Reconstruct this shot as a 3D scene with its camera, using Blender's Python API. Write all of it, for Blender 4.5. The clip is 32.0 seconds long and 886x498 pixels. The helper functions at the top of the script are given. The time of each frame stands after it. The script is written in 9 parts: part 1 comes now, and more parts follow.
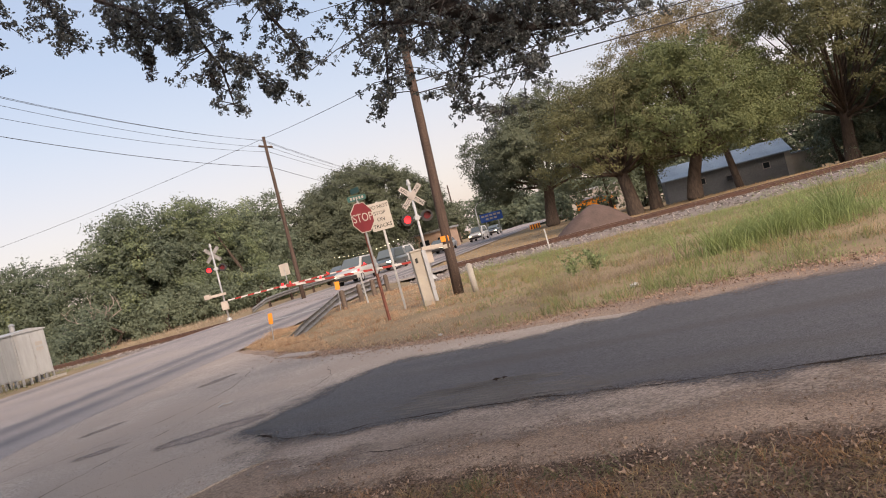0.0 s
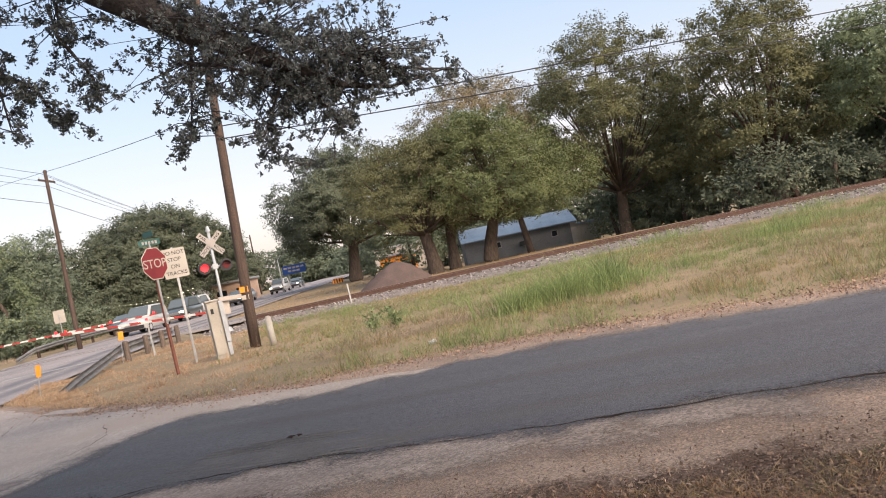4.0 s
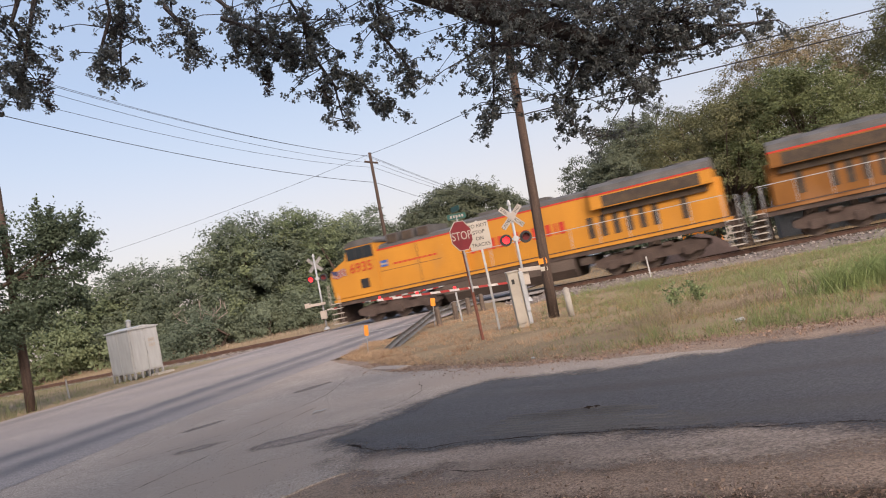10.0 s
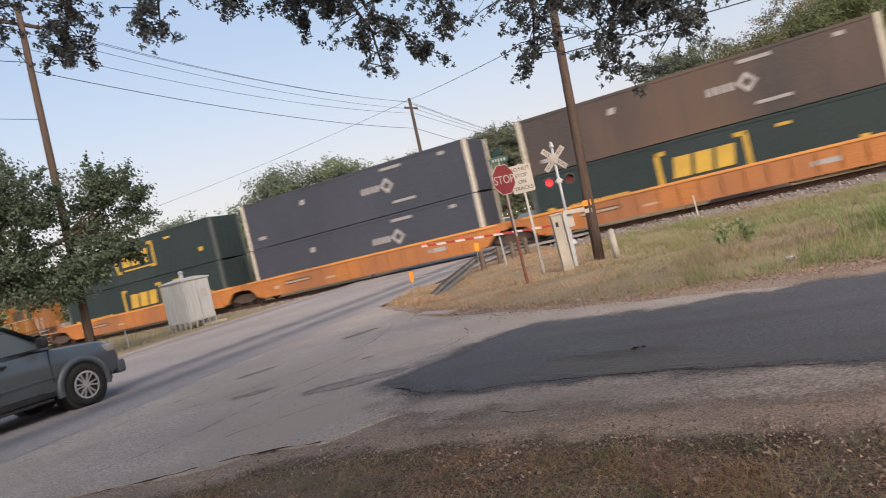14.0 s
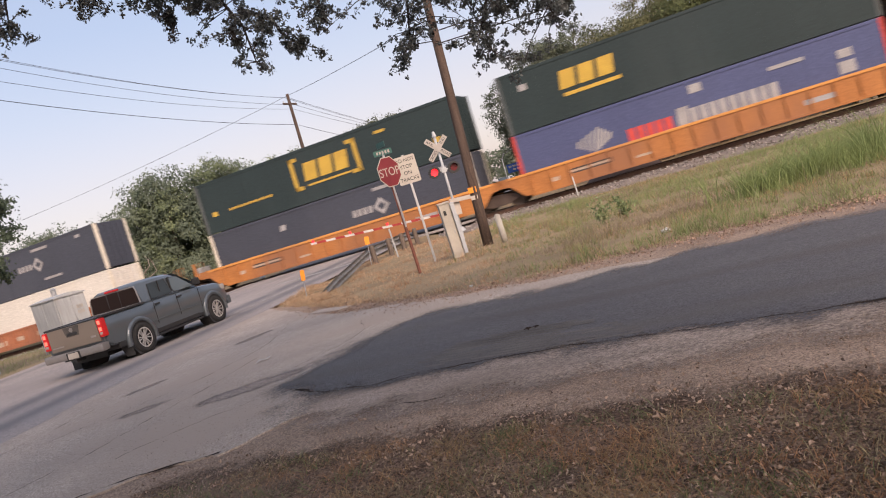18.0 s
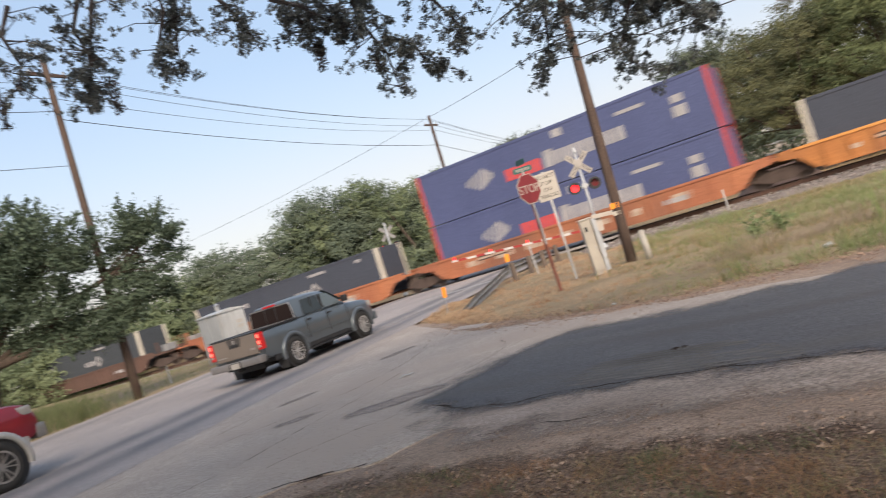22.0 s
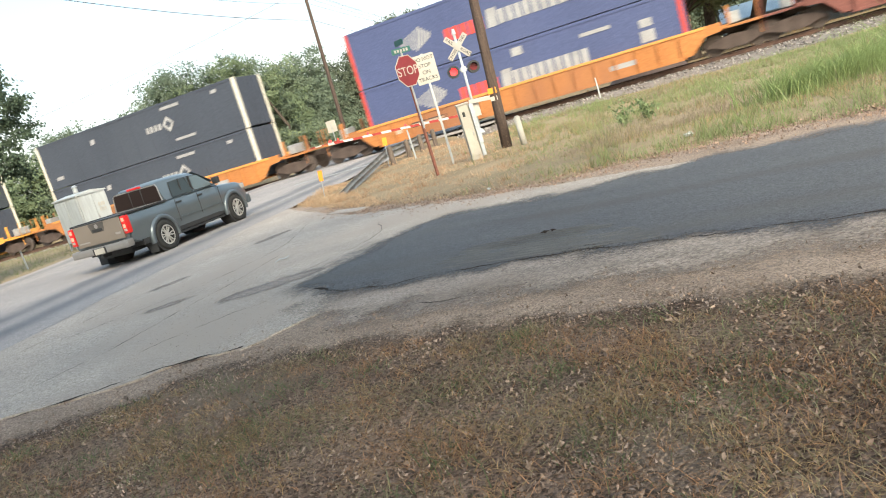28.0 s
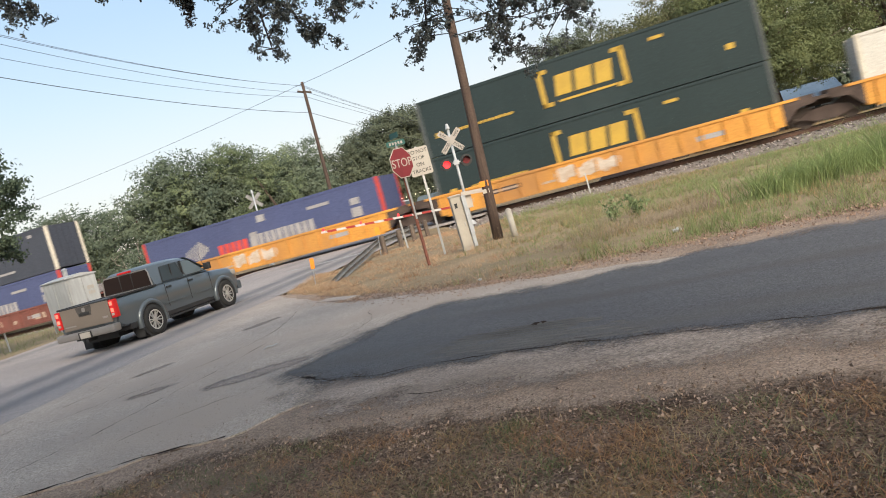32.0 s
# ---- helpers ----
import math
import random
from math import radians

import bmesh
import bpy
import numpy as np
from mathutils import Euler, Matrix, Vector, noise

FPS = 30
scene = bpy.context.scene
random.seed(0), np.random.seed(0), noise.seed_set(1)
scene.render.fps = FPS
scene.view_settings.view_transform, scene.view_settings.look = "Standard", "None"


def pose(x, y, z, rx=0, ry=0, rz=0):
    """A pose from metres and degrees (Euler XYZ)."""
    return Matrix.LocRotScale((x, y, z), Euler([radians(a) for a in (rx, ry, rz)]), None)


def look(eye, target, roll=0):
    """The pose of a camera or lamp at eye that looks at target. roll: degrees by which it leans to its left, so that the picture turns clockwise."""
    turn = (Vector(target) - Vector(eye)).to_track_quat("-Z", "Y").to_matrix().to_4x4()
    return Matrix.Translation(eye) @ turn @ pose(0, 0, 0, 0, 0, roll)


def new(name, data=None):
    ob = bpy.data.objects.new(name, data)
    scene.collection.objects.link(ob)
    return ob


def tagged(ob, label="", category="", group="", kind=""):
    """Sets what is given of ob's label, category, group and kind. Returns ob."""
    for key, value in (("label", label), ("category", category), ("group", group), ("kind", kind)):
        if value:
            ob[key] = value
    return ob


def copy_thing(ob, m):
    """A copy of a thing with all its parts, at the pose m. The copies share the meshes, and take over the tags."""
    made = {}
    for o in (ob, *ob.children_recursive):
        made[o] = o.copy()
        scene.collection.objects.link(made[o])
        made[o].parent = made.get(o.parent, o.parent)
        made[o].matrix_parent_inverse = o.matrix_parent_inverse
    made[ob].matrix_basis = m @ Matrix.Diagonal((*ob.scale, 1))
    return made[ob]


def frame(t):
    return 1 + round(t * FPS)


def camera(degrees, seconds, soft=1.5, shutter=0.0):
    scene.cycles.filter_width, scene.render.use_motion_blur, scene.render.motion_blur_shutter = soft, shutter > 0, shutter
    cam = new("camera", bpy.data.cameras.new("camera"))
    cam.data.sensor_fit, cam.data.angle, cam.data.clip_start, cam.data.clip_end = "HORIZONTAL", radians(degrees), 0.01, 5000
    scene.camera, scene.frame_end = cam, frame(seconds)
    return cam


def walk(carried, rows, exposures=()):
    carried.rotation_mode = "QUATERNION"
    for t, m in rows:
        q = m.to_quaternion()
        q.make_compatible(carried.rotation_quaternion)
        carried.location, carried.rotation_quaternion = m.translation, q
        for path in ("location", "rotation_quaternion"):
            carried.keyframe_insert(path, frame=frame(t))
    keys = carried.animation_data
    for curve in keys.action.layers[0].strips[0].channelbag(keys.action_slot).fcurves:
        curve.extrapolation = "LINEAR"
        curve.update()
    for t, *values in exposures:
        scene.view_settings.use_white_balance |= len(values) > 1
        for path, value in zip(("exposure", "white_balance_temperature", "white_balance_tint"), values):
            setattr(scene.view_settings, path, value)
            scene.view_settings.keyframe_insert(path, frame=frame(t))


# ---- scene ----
# ---------------------------------------------------------------- camera
EYE = 1.68
PATH = [
    (0, -0.00, -0.90, -14.50),
    (0.5, -0.60, -1.46, -14.03),
    (1, -0.33, -1.07, -13.65),
    (1.5, 1.13, 0.49, -10.80),
    (2, 1.52, 0.76, -9.09),
    (2.5, -5.42, 0.07, -10.79),
    (4.5, -15.85, -0.20, -11.70),
    (5, -11.70, -0.68, -12.07),
    (5.5, -3.76, 1.45, -11.88),
    (6, 2.06, 1.94, -12.02),
    (6.5, 3.69, 1.21, -12.46),
    (7, 3.91, 0.59, -11.71),
    (7.5, 4.19, 0.65, -9.73),
    (8, 4.29, 0.55, -8.01),
    (8.5, 4.55, 0.65, -7.57),
    (9, 5.03, 1.22, -8.14),
    (9.5, 5.39, 1.82, -9.51),
    (10, 6.93, 2.25, -11.39),
    (10.5, 9.32, 2.25, -12.57),
    (11, 10.01, 1.84, -13.09),
    (11.5, 9.69, 1.23, -12.75),
    (12, 9.93, 1.02, -11.83),
    (12.5, 11.73, 0.72, -11.63),
    (13, 13.13, 0.45, -11.92),
    (13.5, 13.15, 0.01, -12.41),
    (14, 11.05, -1.16, -12.86),
    (14.5, 8.70, -2.36, -12.98),
    (16.5, 8.89, -1.13, -18.00),
    (17, 5.51, -0.71, -17.71),
    (17.5, 3.48, -2.06, -17.12),
    (18, 3.10, -3.85, -16.51),
    (18.5, 2.21, -5.12, -15.81),
    (19, 1.60, -5.85, -15.89),
    (19.5, 1.91, -6.24, -16.56),
    (20, 4.12, -6.29, -17.63),
    (20.5, 11.31, -5.38, -18.64),
    (21, 19.03, -3.58, -18.53),
    (21.5, 20.12, -0.31, -18.95),
    (22, 12.97, 0.53, -17.16),
    (22.5, 2.42, -5.08, -13.65),
    (23, -3.20, -6.05, -12.05),
    (23.5, 1.38, -1.78, -13.13),
    (24, -9.98, -2.23, -16.03),
    (24.5, -18.12, -5.23, -13.85),
    (25, -20.25, -7.09, -10.14),
    (25.5, -14.73, -9.96, -10.18),
    (26, -7.17, -12.71, -10.82),
    (26.5, -1.91, -13.09, -12.81),
    (28.5, 7.58, -8.62, -16.93),
    (29, 7.50, -4.36, -17.35),
    (29.5, 7.06, -2.15, -15.87),
    (30, 5.90, -2.39, -15.21),
    (30.5, 4.30, -3.19, -15.43),
    (31, 3.73, -3.68, -15.22),
    (31.5, 3.70, -3.98, -14.97),
    (32, 3.98, -4.20, -14.78),
]
EXPOSURE = [(0, 0.5, 6800, 14), (1, 0.6, 6700, 15), (2, 0.5, 6600, 15), (4.5, 0.78, 6450, 10), (5.5, 0.57, 6450, 10), (6, 0.45, 6650, 11), (8, 0.45, 6550, 13), (11, 0.42, 6400, 13), (14.5, 0.42, 6400, 10), (18, 0.45, 6600, 17), (19, 0.74, 6500, 5), (20, 0.86, 6300, -7), (21, 0.84, 6200, 4), (22, 0.6, 6300, 7), (23, 0.8, 6350, 9), (24, 0.5, 6150, 8), (25, 0.72, 6250, 1), (26, 1.36, 5650, 1), (28.5, 1.2, 6200, -7), (29, 1.05, 6200, -8), (30, 0.79, 6300, -6), (31, 0.8, 6300, -1), (32, 0.66, 6250, 2)]
cam = camera(61.3, 32.0, soft=1.0, shutter=0.3)
walk(cam, [(t, pose(0, 0, EYE, 90 + p, 0, y) @ pose(0, 0, 0, 0, 0, r)) for t, y, p, r in PATH], EXPOSURE)

# ---------------------------------------------------------------- light
world = bpy.data.worlds.new("evening_sky")
scene.world = world
world.use_nodes = True
wn, wl = world.node_tree.nodes, world.node_tree.links
sky = wn.new("ShaderNodeTexSky")
sky.sky_type = "NISHITA"
sky.sun_disc = False
sky.sun_elevation, sky.sun_rotation = radians(32), radians(155)
sky.air_density, sky.dust_density, sky.ozone_density = 1.0, 3.0, 1.0
# haze: cream and rose low down, pale blue above
co, sep, haze = wn.new("ShaderNodeTexCoord"), wn.new("ShaderNodeSeparateXYZ"), wn.new("ShaderNodeValToRGB")
wl.new(co.outputs["Generated"], sep.inputs[0])
wl.new(sep.outputs["Z"], haze.inputs[0])
for place, colour in ((0.045, (0.98, 0.84, 0.77)), (0.13, (0.84, 0.76, 0.75)), (0.216, (0.68, 0.72, 0.80)), (0.30, (0.56, 0.66, 0.82)), (0.40, (0.52, 0.63, 0.81))):
    haze.color_ramp.elements.new(place).color = (*colour, 1)
haze.color_ramp.elements[0].color = (1.0, 0.84, 0.79, 1)
haze.color_ramp.elements[-1].color = (0.52, 0.63, 0.81, 1)
both = wn.new("ShaderNodeAddShader")
veil = wn.new("ShaderNodeBackground")
wn["Background"].inputs["Strength"].default_value = 0.05
veil.inputs["Strength"].default_value = 0.5
wl.new(sky.outputs[0], wn["Background"].inputs[0])
wl.new(haze.outputs[0], veil.inputs[0])
wl.new(wn["Background"].outputs[0], both.inputs[0])
wl.new(veil.outputs[0], both.inputs[1])
wl.new(both.outputs[0], wn["World Output"].inputs[0])
sun = new("sun", bpy.data.lights.new("sun", "SUN"))
sun.data.energy, sun.data.angle, sun.data.color = 3.7, radians(40), (1.0, 0.82, 0.66)
sun.matrix_world = look((0, 0, 50), (-30 * math.sin(radians(25)), 30 * math.cos(radians(25)), 50 - 18.7))

# ---------------------------------------------------------------- the plan
TRACK_ANGLE, TRACK_FAR, GRADE, RAIL_Z = radians(17.6), 36.8, -0.00995, 0.30
ALONG = Vector((-math.cos(TRACK_ANGLE), math.sin(TRACK_ANGLE), 0))
ACROSS = Vector((math.sin(TRACK_ANGLE), math.cos(TRACK_ANGLE), 0))
ROAD = [(-24, -60), (-17.5, -30), (-15, -8), (-13.2, 8), (-11.6, 20), (-9.3, 34), (-7.7, 41), (-4.6, 55), (2, 81), (9.5, 110), (24, 160), (60, 270)]
SPEED = 24.5


def on_track(s, off=0.0, z=0.0):
    p = ALONG * s + ACROSS * (TRACK_FAR + off)
    return Vector((p.x, p.y, RAIL_Z + GRADE * s + z))


def track_pose(s, off=0.0, z=0.0, turn=0.0):
    p = on_track(s, off, z)
    return (Matrix.Translation(p) @ Euler((0, 0, math.pi - TRACK_ANGLE)).to_matrix().to_4x4()
            @ Euler((0, -math.atan(GRADE), 0)).to_matrix().to_4x4() @ pose(0, 0, 0, 0, 0, turn))


def smooth(a, b, v):
    t = min(1.0, max(0.0, (v - a) / (b - a)))
    return t * t * (3 - 2 * t)


def offset_of(x, y):
    return x * ACROSS.x + y * ACROSS.y - TRACK_FAR


def along_of(x, y):
    return x * ALONG.x + y * ALONG.y


def ground_z(x, y):
    off, s = offset_of(x, y), along_of(x, y)
    bank = 1 - smooth(2.5, 8.0, abs(off))
    z = (RAIL_Z + GRADE * max(-60, min(60, s)) - 0.42) * bank
    if -70 < y < 280 and -45 < x < 70:
        for (x0, y0), (x1, y1) in zip(ROAD, ROAD[1:]):
            if y0 <= y <= y1:
                d = abs(x - x0 - (x1 - x0) * (y - y0) / (y1 - y0)) * 0.97
                k = 1 - smooth(5.2, 7.6, d)
                z += (road_z(x, y) - 0.03 - z) * k
    z -= 0.9 * smooth(14, 28, off) * smooth(13, 20, x)
    z += 0.05 * noise.noise((x * 0.13, y * 0.13, 0)) + 0.02 * noise.noise((x * 0.7, y * 0.7, 3))
    return z - 0.03


def road_z(x, y):
    off, s = offset_of(x, y), along_of(x, y)
    k = 1 - smooth(1.5, 11.0, abs(off))
    return 0.05 + (RAIL_Z + GRADE * s - 0.01 - 0.05) * k


# ---------------------------------------------------------------- mesh helpers
def part(name, bm, material, parent=None, label="", smooth_faces=False):
    me = bpy.data.meshes.new(name)
    bm.to_mesh(me)
    bm.free()
    if smooth_faces:
        for p in me.polygons:
            p.use_smooth = True
    me.materials.append(material)
    ob = new(name, me)
    ob.parent = parent
    if label:
        ob["label"] = label
    return ob


def thing(name, m, label, category, group="", kind=""):
    ob = new(name)
    ob.matrix_basis = m
    return tagged(ob, label, category, group, kind)


def box(bm, x, y, z, sx, sy, sz, m=None, bevel=0.0):
    r = bmesh.ops.create_cube(bm, size=1.0)
    mm = Matrix.Translation((x, y, z)) @ Matrix.Diagonal((sx, sy, sz, 1))
    bmesh.ops.transform(bm, matrix=(m @ mm) if m else mm, verts=r["verts"])
    if bevel:
        es = list({e for v in r["verts"] for e in v.link_edges})
        bmesh.ops.bevel(bm, geom=es, offset=bevel, segments=2, profile=0.7, affect="EDGES", clamp_overlap=True)
    return bm


def rod(bm, a, b, r0, r1=None, n=10):
    a, b = Vector(a), Vector(b)
    d = b - a
    m = Matrix.Translation((a + b) / 2) @ d.to_track_quat("Z", "Y").to_matrix().to_4x4()
    bmesh.ops.create_cone(bm, cap_ends=True, segments=n, radius1=r0, radius2=r0 if r1 is None else r1, depth=d.length, matrix=m)
    return bm


def tube(bm, pts, radii, n=8):
    rings = []
    pts = [Vector(p) for p in pts]
    for i, p in enumerate(pts):
        d = (pts[min(i + 1, len(pts) - 1)] - pts[max(i - 1, 0)]).normalized()
        q = d.to_track_quat("Z", "Y")
        r = radii[i] if isinstance(radii, (list, tuple)) else radii
        rings.append([bm.verts.new(p + q @ Vector((r * math.cos(2 * math.pi * k / n), r * math.sin(2 * math.pi * k / n), 0))) for k in range(n)])
    for a, b in zip(rings, rings[1:]):
        for k in range(n):
            bm.faces.new((a[k], a[(k + 1) % n], b[(k + 1) % n], b[k]))
    bm.faces.new(rings[0][::-1])
    bm.faces.new(rings[-1])
    return bm


def extrude_poly(bm, pts, axis, lo, hi, m=None):
    """A prism: the outline pts in the other two axes, from lo to hi along axis (0 x, 1 y, 2 z)."""
    def at(p, v):
        c = list(p)
        c.insert(axis, v)
        return (m @ Vector(c)) if m else Vector(c)
    a = [bm.verts.new(at(p, lo)) for p in pts]
    b = [bm.verts.new(at(p, hi)) for p in pts]
    k = len(pts)
    for i in range(k):
        bm.faces.new((a[i], a[(i + 1) % k], b[(i + 1) % k], b[i]))
    bm.faces.new(a[::-1])
    bm.faces.new(b)
    bmesh.ops.recalc_face_normals(bm, faces=bm.faces[:])
    return bm


def B():
    return bmesh.new()


def raw_mesh(name, verts, faces, material, parent=None, label="", uv=None):
    me = bpy.data.meshes.new(name)
    verts = np.asarray(verts, np.float32)
    faces = np.asarray(faces, np.int32)
    k = faces.shape[1]
    me.vertices.add(len(verts))
    me.vertices.foreach_set("co", verts.ravel())
    me.loops.add(faces.size)
    me.loops.foreach_set("vertex_index", faces.ravel())
    me.polygons.add(len(faces))
    me.polygons.foreach_set("loop_start", np.arange(0, faces.size, k, dtype=np.int32))
    me.update(calc_edges=True)
    me.materials.append(material)
    ob = new(name, me)
    ob.parent = parent
    if label:
        ob["label"] = label
    return ob


def text(name, words, size, m, material, parent, label=""):
    cu = bpy.data.curves.new(name, "FONT")
    cu.body, cu.size, cu.align_x, cu.align_y, cu.extrude = words, size, "CENTER", "CENTER", 0.002
    tmp = new("lettering_source", cu)
    me = bpy.data.meshes.new_from_object(tmp.evaluated_get(bpy.context.evaluated_depsgraph_get()))
    bpy.data.objects.remove(tmp)
    me.materials.clear()
    me.materials.append(material)
    ob = new(name, me)
    ob.parent = parent
    ob.matrix_basis = m
    if label:
        ob["label"] = label
    return ob


# ---------------------------------------------------------------- materials
def material(name, a, b=None, rough=0.7, metal=0.0, scale=6.0, fine=60.0, bump=0.2, dirt=None, dirt_at=0.6, island=0.0, per_object=0.0, spec=0.25, thin=0.0, streak=None, streak_turn=0.0, grain_amount=1.0, pebble=0.0, pebble_amount=0.35):
    """Colour a to b over large noise, fine grain over it, dirt in patches, bump from the grain."""
    b = b or tuple(c * 0.75 for c in a)
    m = bpy.data.materials.new(name)
    m.use_nodes = True
    n, l = m.node_tree.nodes, m.node_tree.links
    p = n["Principled BSDF"]
    tc = n.new("ShaderNodeTexCoord")
    big, small = n.new("ShaderNodeTexNoise"), n.new("ShaderNodeTexNoise")
    for node, sc, det in ((big, scale, 5), (small, fine, 3)):
        node.inputs["Scale"].default_value = sc
        node.inputs["Detail"].default_value = det
        l.new(tc.outputs["Object"], node.inputs["Vector"])
    if streak:
        mp = n.new("ShaderNodeMapping")
        mp.inputs["Scale"].default_value = streak
        mp.vector_type = "TEXTURE" if streak_turn else "POINT"
        mp.inputs["Rotation"].default_value = (0, 0, radians(streak_turn))
        l.new(tc.outputs["Object"], mp.inputs["Vector"])
        l.new(mp.outputs[0], big.inputs["Vector"])
    ramp = n.new("ShaderNodeMapRange")
    ramp.inputs["From Min"].default_value, ramp.inputs["From Max"].default_value = 0.32, 0.68
    l.new(big.outputs["Fac"], ramp.inputs["Value"])
    mix = n.new("ShaderNodeMix")
    mix.data_type = "RGBA"
    l.new(ramp.outputs[0], mix.inputs["Factor"])
    mix.inputs["A"].default_value, mix.inputs["B"].default_value = (*a, 1), (*b, 1)
    colour = mix.outputs["Result"]
    grain = n.new("ShaderNodeMix")
    grain.data_type, grain.blend_type = "RGBA", "MULTIPLY"
    gr = n.new("ShaderNodeMapRange")
    gr.inputs["From Min"].default_value, gr.inputs["From Max"].default_value = 0.25, 0.75
    gr.inputs["To Min"].default_value, gr.inputs["To Max"].default_value = 1 - 0.28 * grain_amount, 1 + 0.25 * grain_amount
    l.new(small.outputs["Fac"], gr.inputs["Value"])
    grain.inputs["Factor"].default_value = 1.0
    l.new(colour, grain.inputs["A"])
    l.new(gr.outputs[0], grain.inputs["B"])
    colour = grain.outputs["Result"]
    cells = None
    if pebble:
        # stones of the aggregate: each cell lighter or darker than the next
        cells = n.new("ShaderNodeTexVoronoi")
        cells.inputs["Scale"].default_value = pebble
        l.new(tc.outputs["Object"], cells.inputs["Vector"])
        sv = n.new("ShaderNodeSeparateColor")
        l.new(cells.outputs["Color"], sv.inputs[0])
        cr = n.new("ShaderNodeMapRange")
        cr.inputs["To Min"].default_value, cr.inputs["To Max"].default_value = 1 - pebble_amount, 1 + pebble_amount
        l.new(sv.outputs[0], cr.inputs["Value"])
        pm_ = n.new("ShaderNodeMix")
        pm_.data_type, pm_.blend_type = "RGBA", "MULTIPLY"
        pm_.inputs["Factor"].default_value = 1.0
        l.new(colour, pm_.inputs["A"])
        l.new(cr.outputs[0], pm_.inputs["B"])
        colour = pm_.outputs["Result"]
    if dirt:
        patch = n.new("ShaderNodeTexNoise")
        patch.inputs["Scale"].default_value, patch.inputs["Detail"].default_value = scale * 0.4, 6
        l.new(mp.outputs[0] if streak else tc.outputs["Object"], patch.inputs["Vector"])
        pr = n.new("ShaderNodeMapRange")
        pr.inputs["From Min"].default_value, pr.inputs["From Max"].default_value = dirt_at - 0.06, dirt_at + 0.1
        l.new(patch.outputs["Fac"], pr.inputs["Value"])
        dm = n.new("ShaderNodeMix")
        dm.data_type = "RGBA"
        dm.inputs["B"].default_value = (*dirt, 1)
        l.new(pr.outputs[0], dm.inputs["Factor"])
        l.new(colour, dm.inputs["A"])
        colour = dm.outputs["Result"]
    if island or per_object:
        src = n.new("ShaderNodeNewGeometry").outputs["Random Per Island"] if island else n.new("ShaderNodeObjectInfo").outputs["Random"]
        amount = island or per_object
        vr = n.new("ShaderNodeMapRange")
        vr.inputs["To Min"].default_value, vr.inputs["To Max"].default_value = 1 - amount, 1 + amount
        l.new(src, vr.inputs["Value"])
        hs = n.new("ShaderNodeHueSaturation")
        l.new(vr.outputs[0], hs.inputs["Value"])
        l.new(colour, hs.inputs["Color"])
        colour = hs.outputs[0]
    l.new(colour, p.inputs["Base Color"])
    p.inputs["Roughness"].default_value, p.inputs["Metallic"].default_value = rough, metal
    p.inputs["Specular IOR Level"].default_value = spec
    if bump:
        bp = n.new("ShaderNodeBump")
        bp.inputs["Strength"].default_value, bp.inputs["Distance"].default_value = bump, 0.02
        l.new(cells.outputs["Distance"] if cells else small.outputs["Fac"], bp.inputs["Height"])
        bp.invert = bool(cells)
        l.new(bp.outputs[0], p.inputs["Normal"])
    if thin:
        tr = n.new("ShaderNodeBsdfTranslucent")
        l.new(colour, tr.inputs["Color"])
        ms = n.new("ShaderNodeMixShader")
        ms.inputs[0].default_value = thin
        l.new(p.outputs[0], ms.inputs[1])
        l.new(tr.outputs[0], ms.inputs[2])
        l.new(ms.outputs[0], n["Material Output"].inputs["Surface"])
    return m


def fading(m, lo, hi, wobble, scale):
    """Lets a surface thin out towards its rim: 'cover' runs from below 0 outside to above 0 inside, broken up by noise."""
    n, l = m.node_tree.nodes, m.node_tree.links
    at, tc, big, small = n.new("ShaderNodeAttribute"), n.new("ShaderNodeTexCoord"), n.new("ShaderNodeTexNoise"), n.new("ShaderNodeTexNoise")
    at.attribute_name = "cover"
    total = at.outputs["Fac"]
    for node, sc, amount in ((big, scale, wobble), (small, 30.0, wobble * 0.6)):
        node.inputs["Scale"].default_value, node.inputs["Detail"].default_value = sc, 6
        l.new(tc.outputs["Object"], node.inputs["Vector"])
        k = n.new("ShaderNodeMath")
        k.operation = "MULTIPLY_ADD"
        l.new(node.outputs["Fac"], k.inputs[0])
        k.inputs[1].default_value = amount
        a = n.new("ShaderNodeMath")
        a.operation = "SUBTRACT"
        l.new(total, a.inputs[0])
        a.inputs[1].default_value = amount * 0.5
        l.new(a.outputs[0], k.inputs[2])
        total = k.outputs[0]
    r = n.new("ShaderNodeMapRange")
    r.interpolation_type = "SMOOTHSTEP"
    r.inputs["From Min"].default_value, r.inputs["From Max"].default_value = lo, hi
    l.new(total, r.inputs["Value"])
    clear, ms = n.new("ShaderNodeBsdfTransparent"), n.new("ShaderNodeMixShader")
    l.new(r.outputs[0], ms.inputs[0])
    l.new(clear.outputs[0], ms.inputs[1])
    l.new(n["Principled BSDF"].outputs[0], ms.inputs[2])
    l.new(ms.outputs[0], n["Material Output"].inputs["Surface"])
    return m


def glow(name, colour, strength):
    m = bpy.data.materials.new(name)
    m.use_nodes = True
    p = m.node_tree.nodes["Principled BSDF"]
    p.inputs["Base Color"].default_value = (*colour, 1)
    p.inputs["Emission Color"].default_value = (*colour, 1)
    p.inputs["Emission Strength"].default_value = strength
    return m


